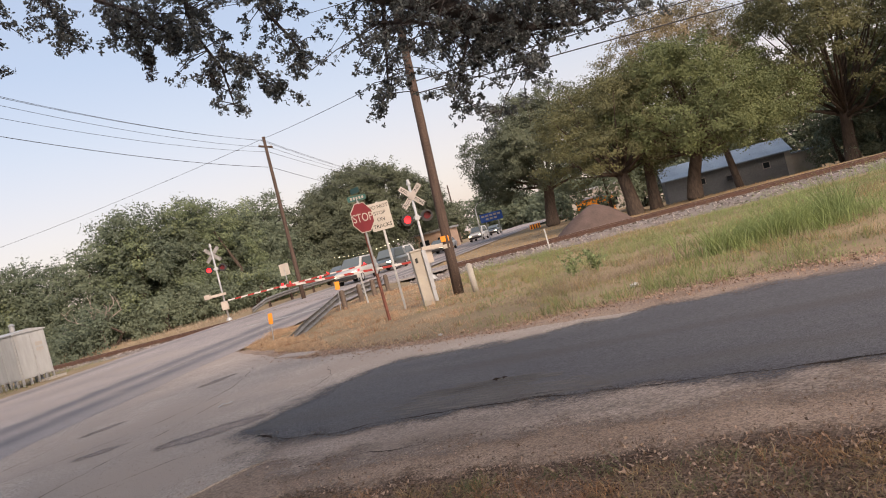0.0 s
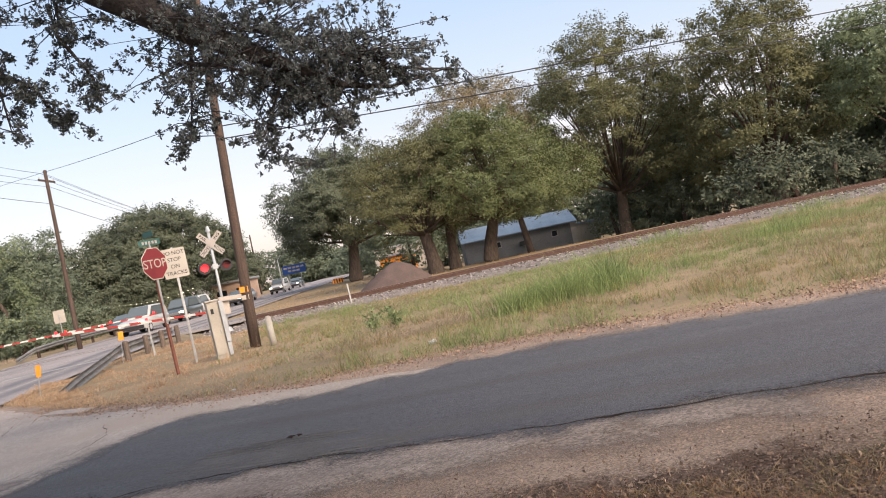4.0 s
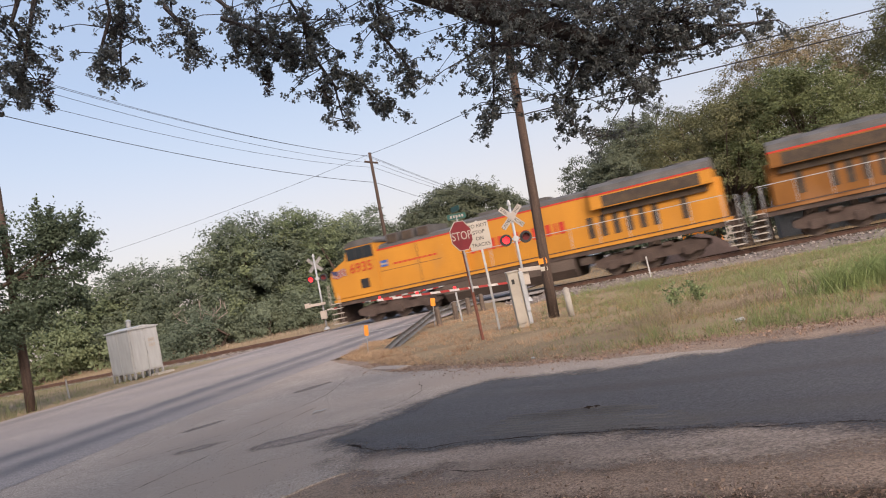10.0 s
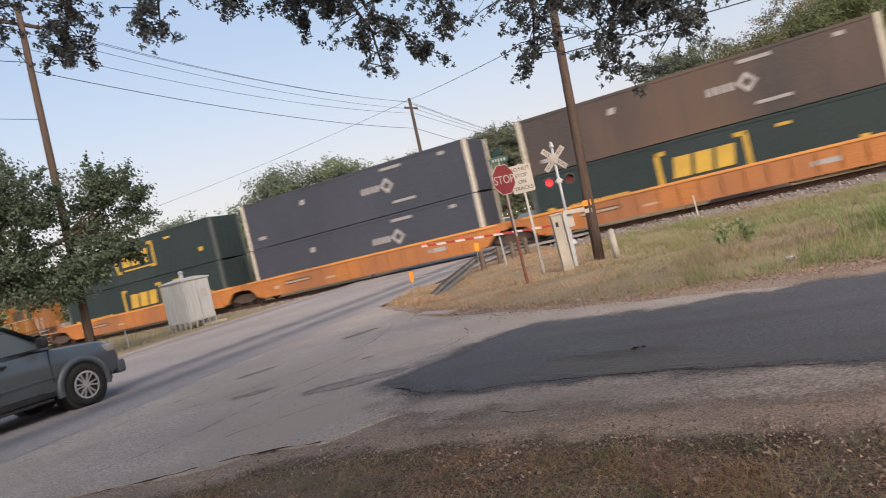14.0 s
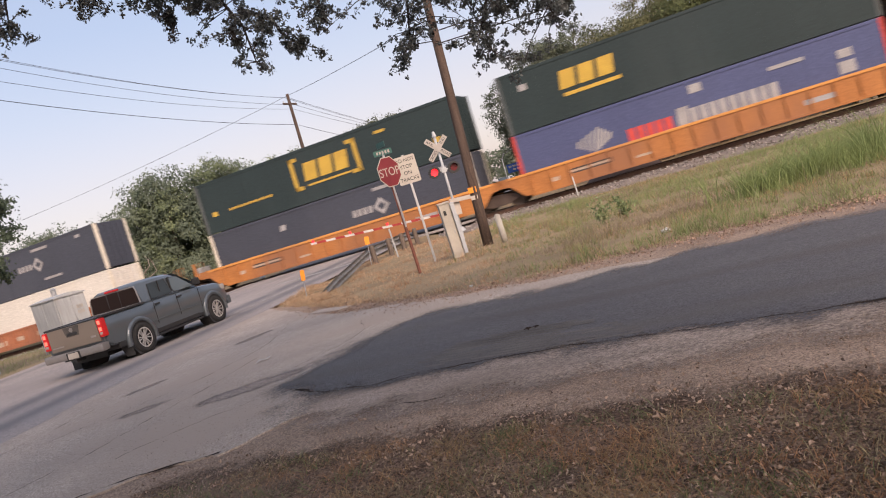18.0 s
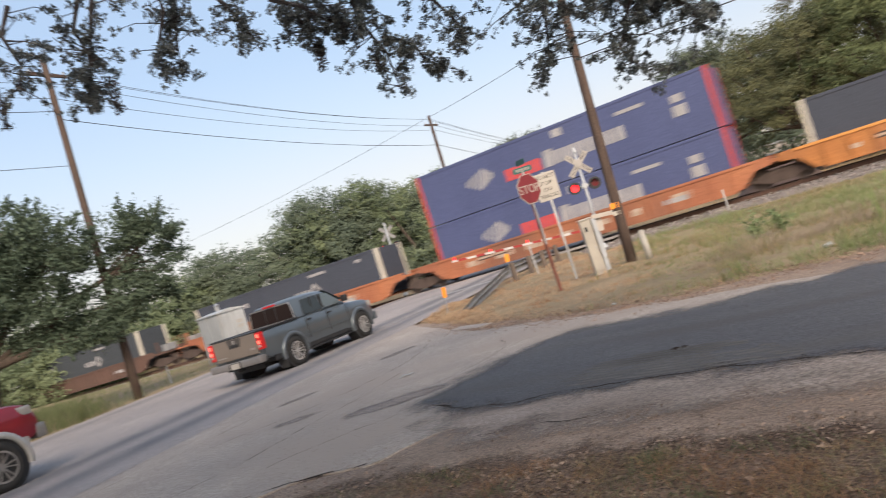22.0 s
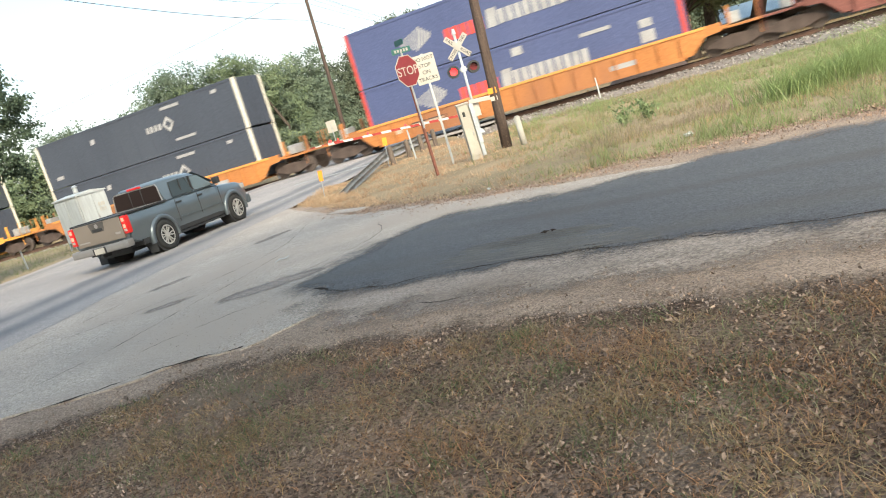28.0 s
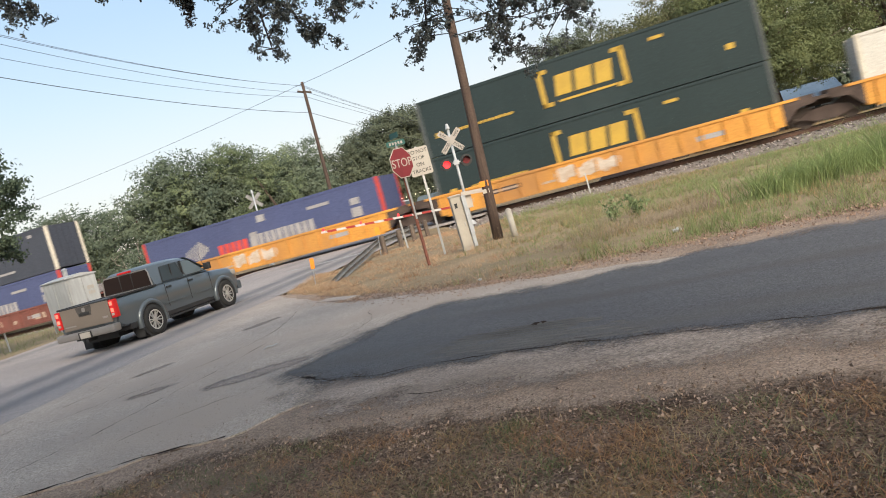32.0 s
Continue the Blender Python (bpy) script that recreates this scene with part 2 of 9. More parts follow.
def glass(name, colour=(0.02, 0.025, 0.03), rough=0.05):
    m = bpy.data.materials.new(name)
    m.use_nodes = True
    p = m.node_tree.nodes["Principled BSDF"]
    p.inputs["Base Color"].default_value = (*colour, 1)
    p.inputs["Roughness"].default_value = rough
    p.inputs["Specular IOR Level"].default_value = 0.22
    return m


def road_material():
    """Worn grey-pink asphalt with soft, patchy dark wheel paths; 'across' is the distance from the road's middle."""
    m = material("worn_road_asphalt", (0.356, 0.313, 0.297), (0.286, 0.254, 0.243), 0.85, scale=0.35, fine=110, bump=0.5, dirt=(0.34, 0.295, 0.265), dirt_at=0.58, spec=0.10, pebble=50, pebble_amount=0.25)
    n, l = m.node_tree.nodes, m.node_tree.links
    p = n["Principled BSDF"]
    colour = p.inputs["Base Color"].links[0].from_socket
    at = n.new("ShaderNodeAttribute")
    at.attribute_name = "across"
    tc, wob = n.new("ShaderNodeTexCoord"), n.new("ShaderNodeTexNoise")
    wob.inputs["Scale"].default_value, wob.inputs["Detail"].default_value = 0.9, 6
    l.new(tc.outputs["Object"], wob.inputs["Vector"])

    def calc(op, a, b):
        k = n.new("ShaderNodeMath")
        k.operation = op
        for s, v in zip(k.inputs, (a, b)):
            if isinstance(v, (int, float)):
                s.default_value = v
            else:
                l.new(v, s)
        return k.outputs[0]

    pos = calc("ADD", at.outputs["Fac"], calc("MULTIPLY", calc("SUBTRACT", wob.outputs["Fac"], 0.5), 0.5))
    total = None
    for c, w, h in ((-4.4, 0.6, 0.7), (-1.6, 0.9, 0.25), (2.45, 0.5, 1.15), (3.95, 0.48, 1.05)):
        d = calc("DIVIDE", calc("SUBTRACT", pos, c), w)
        g = calc("MULTIPLY", calc("POWER", 2.718, calc("MULTIPLY", calc("MULTIPLY", d, d), -1.0)), h)
        total = calc("ADD", total, g) if total else g
    amount = calc("MULTIPLY", total, calc("ADD", wob.outputs["Fac"], 0.25))
    mx = n.new("ShaderNodeMix")
    mx.data_type = "RGBA"
    mx.clamp_factor = True
    mx.inputs["B"].default_value = (0.15, 0.145, 0.155, 1)
    l.new(amount, mx.inputs["Factor"])
    l.new(colour, mx.inputs["A"])
    l.new(mx.outputs["Result"], p.inputs["Base Color"])
    return m


ROAD_SURFACE = road_material()
EARTH = material("dry_grass_earth", (0.316, 0.234, 0.147), (0.244, 0.190, 0.119), 0.95, scale=0.5, fine=25, bump=0.6, dirt=(0.17, 0.13, 0.09), spec=0.08)
LITTER = material("leaf_litter_gravel", (0.281, 0.193, 0.141), (0.138, 0.091, 0.067), 0.95, scale=1.2, fine=45, bump=1.0, dirt=(0.26, 0.20, 0.15), dirt_at=0.6, spec=0.08, pebble=55, pebble_amount=0.55)
LITTER_FRINGE = fading(material("thinning_leaf_litter", (0.255, 0.175, 0.128), (0.125, 0.083, 0.061), 0.95, scale=1.2, fine=45, bump=1.0, dirt=(0.26, 0.20, 0.15), dirt_at=0.6, spec=0.08, pebble=55, pebble_amount=0.55), -0.35, 0.2, 1.0, 2.4)
GRAVEL_DIRT = material("gravel_shoulder", (0.372, 0.276, 0.213), (0.262, 0.193, 0.148), 0.95, scale=1.0, fine=70, bump=0.35, dirt=(0.20, 0.152, 0.125), dirt_at=0.6, spec=0.06, pebble=70, pebble_amount=0.36, streak=(1.5, 0.9, 1), streak_turn=-26)
ASPHALT = material("worn_road_asphalt", (0.324, 0.297, 0.286), (0.259, 0.238, 0.232), 0.85, scale=0.35, fine=110, bump=0.35, dirt=(0.34, 0.30, 0.27), dirt_at=0.58, spec=0.08)
APRON = material("gravelly_old_asphalt", (0.445, 0.372, 0.318), (0.362, 0.302, 0.260), 0.9, scale=0.8, fine=90, bump=0.3, dirt=(0.40, 0.325, 0.272), dirt_at=0.53, spec=0.06, pebble=70, pebble_amount=0.32)
DARK_ASPHALT = material("fresh_dark_asphalt", (0.110, 0.107, 0.115), (0.132, 0.128, 0.131), 0.85, scale=0.7, fine=120, bump=0.5, dirt=(0.105, 0.094, 0.087), dirt_at=0.58, spec=0.12, pebble=60, pebble_amount=0.24, streak=(3.0, 0.5, 1), streak_turn=-25)
DARK_ASPHALT_FRINGE = fading(material("thinning_fresh_dark_asphalt", (0.110, 0.107, 0.115), (0.132, 0.128, 0.131), 0.85, scale=0.7, fine=120, bump=0.5, dirt=(0.105, 0.094, 0.087), dirt_at=0.58, spec=0.12, pebble=60, pebble_amount=0.24, streak=(3.0, 0.5, 1), streak_turn=-25), -0.35, 0.25, 1.1, 1.3)
WHITE_LINE = material("worn_white_paint", (0.42, 0.41, 0.39), (0.24, 0.225, 0.215), 0.8, scale=4, fine=60, bump=0.2)
BALLAST = material("grey_ballast_stone", (0.27, 0.235, 0.215), (0.15, 0.13, 0.12), 0.95, scale=3, fine=28, bump=1.0, spec=0.08)
STONE = material("ballast_stones", (0.36, 0.315, 0.29), (0.19, 0.165, 0.15), 0.95, scale=8, fine=40, bump=0.4, island=0.45, spec=0.08)
RAIL_RUST = material("rusty_rail", (0.13, 0.075, 0.055), (0.085, 0.05, 0.04), 0.8, scale=5, fine=60, bump=0.2)
RAIL_TOP = material("polished_rail_head", (0.24, 0.20, 0.18), (0.16, 0.13, 0.115), 0.5, metal=0.5, scale=4, fine=40, bump=0.05)
SLEEPER = material("weathered_tie_wood", (0.115, 0.085, 0.065), (0.07, 0.052, 0.042), 0.95, scale=4, fine=40, bump=0.6, per_object=0.25)
POST_WOOD = material("weathered_post_timber", (0.17, 0.13, 0.105), (0.10, 0.078, 0.065), 0.95, scale=4, fine=30, bump=0.6, streak=(6, 6, 0.6))
POLE_WOOD = material("creosoted_pole_wood", (0.099, 0.069, 0.055), (0.060, 0.042, 0.035), 0.9, scale=2.5, fine=30, bump=0.5, streak=(6, 6, 0.5))
# second bark for the overhead oak, its shade put into the greyer colour
SHADED_BARK = material("shaded_live_oak_bark", (0.10, 0.088, 0.085), (0.065, 0.057, 0.057), 0.95, scale=3, fine=24, bump=1.0, streak=(3, 3, 0.8))
BARK = material("oak_bark", (0.105, 0.078, 0.062), (0.055, 0.042, 0.034), 0.95, scale=3, fine=24, bump=1.0, streak=(3, 3, 0.8))
# grey, lifted leaf colour takes the place of lens haze
LEAF_NEAR = material("live_oak_leaves", (0.17, 0.185, 0.18), (0.115, 0.127, 0.125), 0.6, scale=1.5, fine=30, bump=0.0, island=0.3, thin=0.12)
LEAF_MID = material("oak_leaves", (0.178, 0.172, 0.082), (0.10, 0.103, 0.052), 0.7, scale=0.35, fine=6, bump=0.0, island=0.14, thin=0.3)
LEAF_FRESH = material("fresher_oak_leaves", (0.172, 0.192, 0.082), (0.105, 0.125, 0.058), 0.7, scale=0.35, fine=6, bump=0.0, island=0.14, thin=0.3)
LEAF_DARK = material("dark_oak_leaves", (0.14, 0.155, 0.10), (0.09, 0.105, 0.072), 0.7, scale=0.3, fine=6, bump=0.0, island=0.14, thin=0.25)
LEAF_BROWN = material("browning_leaves", (0.294, 0.231, 0.140), (0.168, 0.157, 0.091), 0.7, scale=0.35, fine=8, bump=0.0, island=0.3, thin=0.35)
# distance haze is put into this paler, duller leaf colour
LEAF_FAR = material("wood_edge_leaves", (0.18, 0.21, 0.14), (0.118, 0.145, 0.102), 0.7, scale=0.16, fine=5, bump=0.0, island=0.14, thin=0.3)
LEAF_LIGHT = material("bright_green_leaves", (0.23, 0.265, 0.145), (0.15, 0.185, 0.105), 0.7, scale=0.2, fine=6, bump=0.0, island=0.14, thin=0.35)
GRASS_DRY = material("straw_grass", (0.48, 0.322, 0.172), (0.345, 0.23, 0.122), 0.85, scale=0.8, fine=12, bump=0.0, island=0.2, thin=0.3)
BLEACHED = material("sun_bleached_straw", (0.60, 0.415, 0.262), (0.44, 0.30, 0.185), 0.85, scale=0.8, fine=12, bump=0.0, island=0.2, thin=0.3)
GRASS_MIX = material("half_dry_grass", (0.276, 0.259, 0.130), (0.159, 0.189, 0.080), 0.85, scale=0.7, fine=12, bump=0.0, island=0.35, thin=0.3)
GRASS_GREEN = material("green_tall_grass", (0.288, 0.344, 0.140), (0.205, 0.260, 0.107), 0.8, scale=0.8, fine=12, bump=0.0, island=0.18, thin=0.4)
WEED = material("dark_weed_leaves", (0.22, 0.27, 0.13), (0.15, 0.19, 0.09), 0.8, scale=3, fine=20, bump=0.0, island=0.3, thin=0.3)
GUARD_STEEL = material("weathered_guardrail_steel", (0.27, 0.265, 0.26), (0.17, 0.165, 0.16), 0.6, metal=0.4, scale=4, fine=40, bump=0.1)
GALV = material("galvanised_steel", (0.44, 0.44, 0.44), (0.33, 0.33, 0.33), 0.5, metal=0.5, scale=5, fine=50, bump=0.05, grain_amount=0.2)
SILVER = material("aluminium_paint", (0.426, 0.435, 0.451), (0.344, 0.353, 0.369), 0.5, metal=0.2, scale=3, fine=40, bump=0.05, grain_amount=0.2)
CABIN_GREY = material("painted_cabin_steel", (0.424, 0.432, 0.432), (0.360, 0.364, 0.364), 0.5, scale=2, fine=30, bump=0.05, dirt=(0.36, 0.32, 0.28), dirt_at=0.68, streak=(3, 3, 0.7), grain_amount=0.2)
CABINET_TAN = material("tan_cabinet_paint", (0.410, 0.369, 0.312), (0.328, 0.295, 0.254), 0.6, scale=2, fine=30, bump=0.05, dirt=(0.3, 0.25, 0.2), dirt_at=0.66, grain_amount=0.2)
SIGN_RED = material("faded_sign_red", (0.196, 0.031, 0.037), (0.159, 0.026, 0.031), 0.5, scale=3, fine=40, bump=0.0, grain_amount=0.2)
SIGN_WHITE = material("sign_white", (0.427, 0.388, 0.339), (0.370, 0.334, 0.291), 0.5, scale=2, fine=40, bump=0.0, grain_amount=0.2)
SIGN_BLACK = material("sign_black", (0.03, 0.03, 0.03), None, 0.6, bump=0.0, grain_amount=0.2)
SIGN_GREEN = material("street_sign_green", (0.045, 0.125, 0.11), None, 0.5, bump=0.0, grain_amount=0.2)
SIGN_BLUE = material("guide_sign_blue", (0.05, 0.12, 0.38), None, 0.5, bump=0.0, grain_amount=0.2)
RUST_RED = material("rusted_sign_post", (0.22, 0.085, 0.06), (0.14, 0.06, 0.045), 0.85, scale=5, fine=40, bump=0.3)
CONCRETE = material("pale_concrete", (0.377, 0.353, 0.312), (0.295, 0.271, 0.238), 0.9, scale=3, fine=60, bump=0.3)
ORANGE = material("orange_marker_sheet", (0.85, 0.30, 0.03), (0.75, 0.25, 0.03), 0.5, scale=4, fine=30, bump=0.0, grain_amount=0.2)
GATE_RED = material("gate_red_sheeting", (0.33, 0.045, 0.04), None, 0.4, bump=0.0, grain_amount=0.2)
GATE_WHITE = material("gate_white_sheeting", (0.55, 0.52, 0.50), None, 0.4, bump=0.0, grain_amount=0.2)
MACHINE_WHITE = material("gate_machine_paint", (0.432, 0.384, 0.336), (0.360, 0.312, 0.272), 0.5, scale=3, fine=30, bump=0.05, grain_amount=0.2)
BLACK = material("black_paint", (0.025, 0.025, 0.027), (0.035, 0.034, 0.034), 0.5, scale=3, fine=30, bump=0.05, grain_amount=0.2)
RUBBER = material("tyre_rubber", (0.022, 0.022, 0.022), (0.035, 0.033, 0.032), 0.9, scale=8, fine=60, bump=0.2)
WIRE = material("overhead_wire", (0.05, 0.05, 0.055), None, 0.6, bump=0.0)
LAMP_RED = glow("lit_red_signal", (1.0, 0.015, 0.02), 2.2)
LAMP_OFF = material("unlit_red_lens", (0.16, 0.025, 0.03), None, 0.25, bump=0.0)
HEADLAMP = glow("lit_headlamp", (1.0, 0.86, 0.6), 2.0)
TAIL_RED = glow("lit_tail_lamp", (0.42, 0.008, 0.008), 0.15)
BRAKE_RED = glow("lit_brake_spot", (1.0, 0.12, 0.08), 1.4)
CROSS_WHITE = material("crossbuck_white", (0.357, 0.323, 0.297), (0.297, 0.272, 0.246), 0.6, scale=3, fine=30, bump=0.0, grain_amount=0.2)
BULB = glow("festoon_bulb", (1.0, 0.85, 0.6), 4.0)
GLASS = glass("tinted_glass")
REAR_GLASS = glass("dark_rear_glass", (0.022, 0.015, 0.014), 0.2)
REAR_GLASS.node_tree.nodes["Principled BSDF"].inputs["Specular IOR Level"].default_value = 0.05
MID_ASPHALT_FRINGE = fading(material("thinning_dusty_broken_asphalt", (0.43, 0.345, 0.29), (0.27, 0.222, 0.19), 0.9, scale=1.4, fine=100, bump=0.5, dirt=(0.24, 0.19, 0.16), dirt_at=0.52, spec=0.08, pebble=48, pebble_amount=0.32, streak=(2.6, 0.6, 1), streak_turn=-26), -0.4, 0.4, 1.3, 1.6)
LEAF_ROADSIDE = material("roadside_oak_leaves", (0.105, 0.136, 0.089), (0.068, 0.093, 0.062), 0.65, scale=0.5, fine=12, bump=0.0, island=0.35, thin=0.3)
DEAD_WEED = material("grey_dead_weeds", (0.33, 0.26, 0.19), (0.24, 0.19, 0.14), 0.9, scale=2, fine=20, bump=0.0, island=0.3)
RUSSET_GRASS = material("russet_dead_grass", (0.43, 0.245, 0.14), (0.29, 0.165, 0.095), 0.9, scale=1, fine=16, bump=0.0, island=0.35, thin=0.2)
RUSTY_GRASS = material("rusty_dry_grass", (0.40, 0.225, 0.125), (0.28, 0.155, 0.085), 0.9, scale=2, fine=20, bump=0.0, island=0.4, thin=0.2)
CRACK = material("dark_broken_edge", (0.022, 0.017, 0.014), (0.045, 0.032, 0.026), 0.95, scale=3, fine=40, bump=0.3, spec=0.05)

# ---------------------------------------------------------------- ground, roads
def axis_steps(lo, hi, fine, far, grow=1.35):
    v, step = [lo], fine
    while v[-1] < hi:
        v.append(v[-1] + fine)
    step, up = fine, [v[-1]]
    while up[-1] < far:
        step *= grow
        up.append(up[-1] + step)
    step, dn = fine, [lo]
    while dn[-1] > -far:
        step *= grow
        dn.append(dn[-1] - step)
    return dn[:0:-1] + v + up[1:]


def build_ground():
    xs, ys = axis_steps(-45, 60, 0.75, 2500), axis_steps(-6, 70, 0.75, 2500)
    verts = [(x, y, ground_z(x, y)) for y in ys for x in xs]
    w = len(xs)
    faces = [(j * w + i, j * w + i + 1, (j + 1) * w + i + 1, (j + 1) * w + i) for j in range(len(ys) - 1) for i in range(w - 1)]
    tagged(raw_mesh("ground", verts, faces, EARTH), "dry grassy earth ground with sparse straw", "ground", kind="structure")


def spline(pts, step):
    """Points along a smooth line through pts, with the way at each."""
    pts = [Vector((*p, 0)) for p in pts]
    out = []
    for i in range(len(pts) - 1):
        p0, p1, p2, p3 = pts[max(i - 1, 0)], pts[i], pts[i + 1], pts[min(i + 2, len(pts) - 1)]
        k = max(2, int((p2 - p1).length / step))
        for j in range(k):
            t = j / k
            out.append(0.5 * ((2 * p1) + (p2 - p0) * t + (2 * p0 - 5 * p1 + 4 * p2 - p3) * t * t + (3 * p1 - p0 - 3 * p2 + p3) * t ** 3))
    out.append(pts[-1])
    ways = [(out[min(i + 1, len(out) - 1)] - out[max(i - 1, 0)]).normalized() for i in range(len(out))]
    return list(zip(out, ways))


def ribbon(name, line, lo, hi, lift, mat, label, category, n=6, ragged=0.0, height=road_z, parent=None, thick=0.0):
    """A strip from lo to hi metres to the right of a line, lying on the road's height."""
    verts, faces = [], []
    rows = spline(line, 1.0)
    for i, (p, d) in enumerate(rows):
        r = Vector((d.y, -d.x, 0))
        for k in range(n + 1):
            o = lo + (hi - lo) * k / n
            if ragged and k in (0, n):
                o += ragged * noise.noise((p.x * 0.6, p.y * 0.6, k * 7.0))
            q = p + r * o
            z = height(q.x, q.y) + lift
            verts.append((q.x, q.y, z))
    for i in range(len(rows) - 1):
        for k in range(n):
            a = i * (n + 1) + k
            faces.append((a, a + 1, a + n + 2, a + n + 1))
    ob = raw_mesh(name, verts, faces, mat)
    across = ob.data.attributes.new("across", "FLOAT", "POINT")
    across.data.foreach_set("value", [lo + (hi - lo) * k / n for _ in rows for k in range(n + 1)])
    if parent:
        ob.parent = parent
        return ob
    return tagged(ob, label, category, kind="structure")


def fringe(name, outline, z, mat, label, reach=0.9, inner=0.6, step=0.09, box_=(-6.0, 9.0, 2.0, 14.0)):
    """A thin skin round a patch's rim, fading outwards: 'cover' is the distance inside the outline."""
    x0, x1, y0, y1 = box_
    gx, gy = np.meshgrid(np.arange(x0, x1, step), np.arange(y0, y1, step))
    px, py = gx.ravel(), gy.ravel()
    dist, odd = np.full(len(px), 99.0), np.zeros(len(px), bool)
    for (ax, ay), (bx_, by_) in zip(outline, outline[1:] + outline[:1]):
        ex, ey = bx_ - ax, by_ - ay
        t = np.clip(((px - ax) * ex + (py - ay) * ey) / (ex * ex + ey * ey), 0, 1)
        dist = np.minimum(dist, np.hypot(px - ax - t * ex, py - ay - t * ey))
        odd ^= ((ay > py) != (by_ > py)) & (px < ex * (py - ay) / (ey + 1e-12) + ax)
    sd = np.where(odd, dist, -dist)
    w = gx.shape[1]
    k = np.arange(len(px)).reshape(gx.shape)
    quads = np.stack([k[:-1, :-1], k[:-1, 1:], k[1:, 1:], k[1:, :-1]], -1).reshape(-1, 4)
    keep = (sd[quads].min(1) > -reach) & (sd[quads].max(1) < inner)
    quads = quads[keep]
    used = np.unique(quads)
    back = np.zeros(len(px), int)
    back[used] = np.arange(len(used))
    ob = raw_mesh(name, np.stack([px[used], py[used], np.full(len(used), z)], 1), back[quads], mat)
    ob.data.attributes.new("cover", "FLOAT", "POINT").data.foreach_set("value", sd[used].astype(np.float32))
    return tagged(ob, label, "road", kind="structure")


def crack(pts, width, z, seed):
    """A thin wandering crack that opens and closes along its way."""
    rows, verts, faces = spline(pts, 0.05), [], []
    for i, (p, d) in enumerate(rows):
        r = Vector((d.y, -d.x, 0))
        c = p + r * (0.07 * noise.noise((p.x * 2.5, p.y * 2.5, seed)) + 0.03 * noise.noise((p.x * 9, p.y * 9, seed)))
        w = width * max(0.06, 0.5 + 1.3 * noise.noise((p.x * 3.5, p.y * 3.5, seed + 9)))
        for q in (c - r * w, c + r * w):
            verts.append((q.x, q.y, z))
        if i:
            k = 2 * i
            faces.append((k - 2, k - 1, k + 1, k))
    tagged(raw_mesh("pavement_crack", verts, faces, CRACK), "thin dark crack in the old asphalt", "crack", kind="structure")


def sheet(name, outline, z, mat, label, category, ragged=0.12, thick=0.03, step=0.35, seed=1.0, edge=True):
    """A flat patch with ragged edges that stands a little proud."""
    pts = []
    for (x0, y0), (x1, y1) in zip(outline, outline[1:] + outline[:1]):
        k = max(1, int(math.hypot(x1 - x0, y1 - y0) / (step if max(x0, x1) > 9 or min(x0, x1) < -9 else step * 0.25)))
        for j in range(k):
            x, y = x0 + (x1 - x0) * j / k, y0 + (y1 - y0) * j / k
            dx, dy = (ragged * (noise.noise((x * 1.3, y * 1.3, q)) + 0.45 * noise.noise((x * 5, y * 5, q)) + 0.13 * noise.noise((x * 17, y * 17, q))) for q in (seed, seed + 5))
            pts.append((x + dx, y + dy))
    bm = B()
    extrude_poly(bm, pts, 2, z - thick, z)
    for f in bm.faces:
        f.material_index = 0 if abs(f.normal.z) > 0.5 else 1
    bmesh.ops.triangulate(bm, faces=bm.faces[:])
    ob = tagged(part(name, bm, mat), label, category, kind="structure")
    ob.data.materials.append(CRACK if edge else mat)
    return ob


RIB = material("dusty_roller_ribs", (0.16, 0.15, 0.145), (0.115, 0.108, 0.104), 0.9, scale=2, fine=80, bump=0.3, spec=0.08)
POTHOLE_DIRT = fading(material("brown_pothole_dirt", (0.315, 0.258, 0.225), (0.245, 0.20, 0.175), 0.95, scale=2, fine=60, bump=0.3, spec=0.08, pebble=36, pebble_amount=0.3), -0.16, 0.10, 0.3, 4.0)
build_ground()
ribbon("road", ROAD, -5.6, 5.15, 0.0, ROAD_SURFACE, "worn grey two-lane asphalt road with darker wheel tracks", "road", n=10, ragged=0.25)
ribbon("edge_line", ROAD[4:], 3.2, 3.32, 0.011, WHITE_LINE, "worn white painted edge line", "road marking", n=1)
ribbon("edge_line", ROAD[5:], -4.87, -4.75, 0.011, WHITE_LINE, "worn white painted edge line", "road marking", n=1)
ribbon("stop_line", [(-9.0, 31.8), (-5.0, 31.2)], -0.25, 0.25, 0.012, WHITE_LINE, "worn white stop line before the tracks", "road marking", n=1)

# the apron where the side road meets the main road, the dark side road and its gravel edges
sheet("gravel_shoulder", [(-14.5, 1.5), (-9, 2.6), (-5.7, 3.8), (-3.0, 4.6), (-1.6, 4.6), (-0.2, 4.1), (1.0, 3.6), (2.1, 3.2), (3.2, 2.7), (7, 1.0), (20, -5), (40, -13),
      (41, -4), (20, 3.6), (7.2, 8.6), (4.6, 10.4), (3.0, 11.3), (0.6, 11.9), (-0.7, 12.9), (-3.1, 15.4), (-4.4, 17.8), (-5.5, 20), (-9, 24), (-14, 10)],
      0.030, GRAVEL_DIRT, "reddish gravel and dirt shoulder of the side road", "road shoulder", 0.25, 0.05, 0.4, 2.0, False)
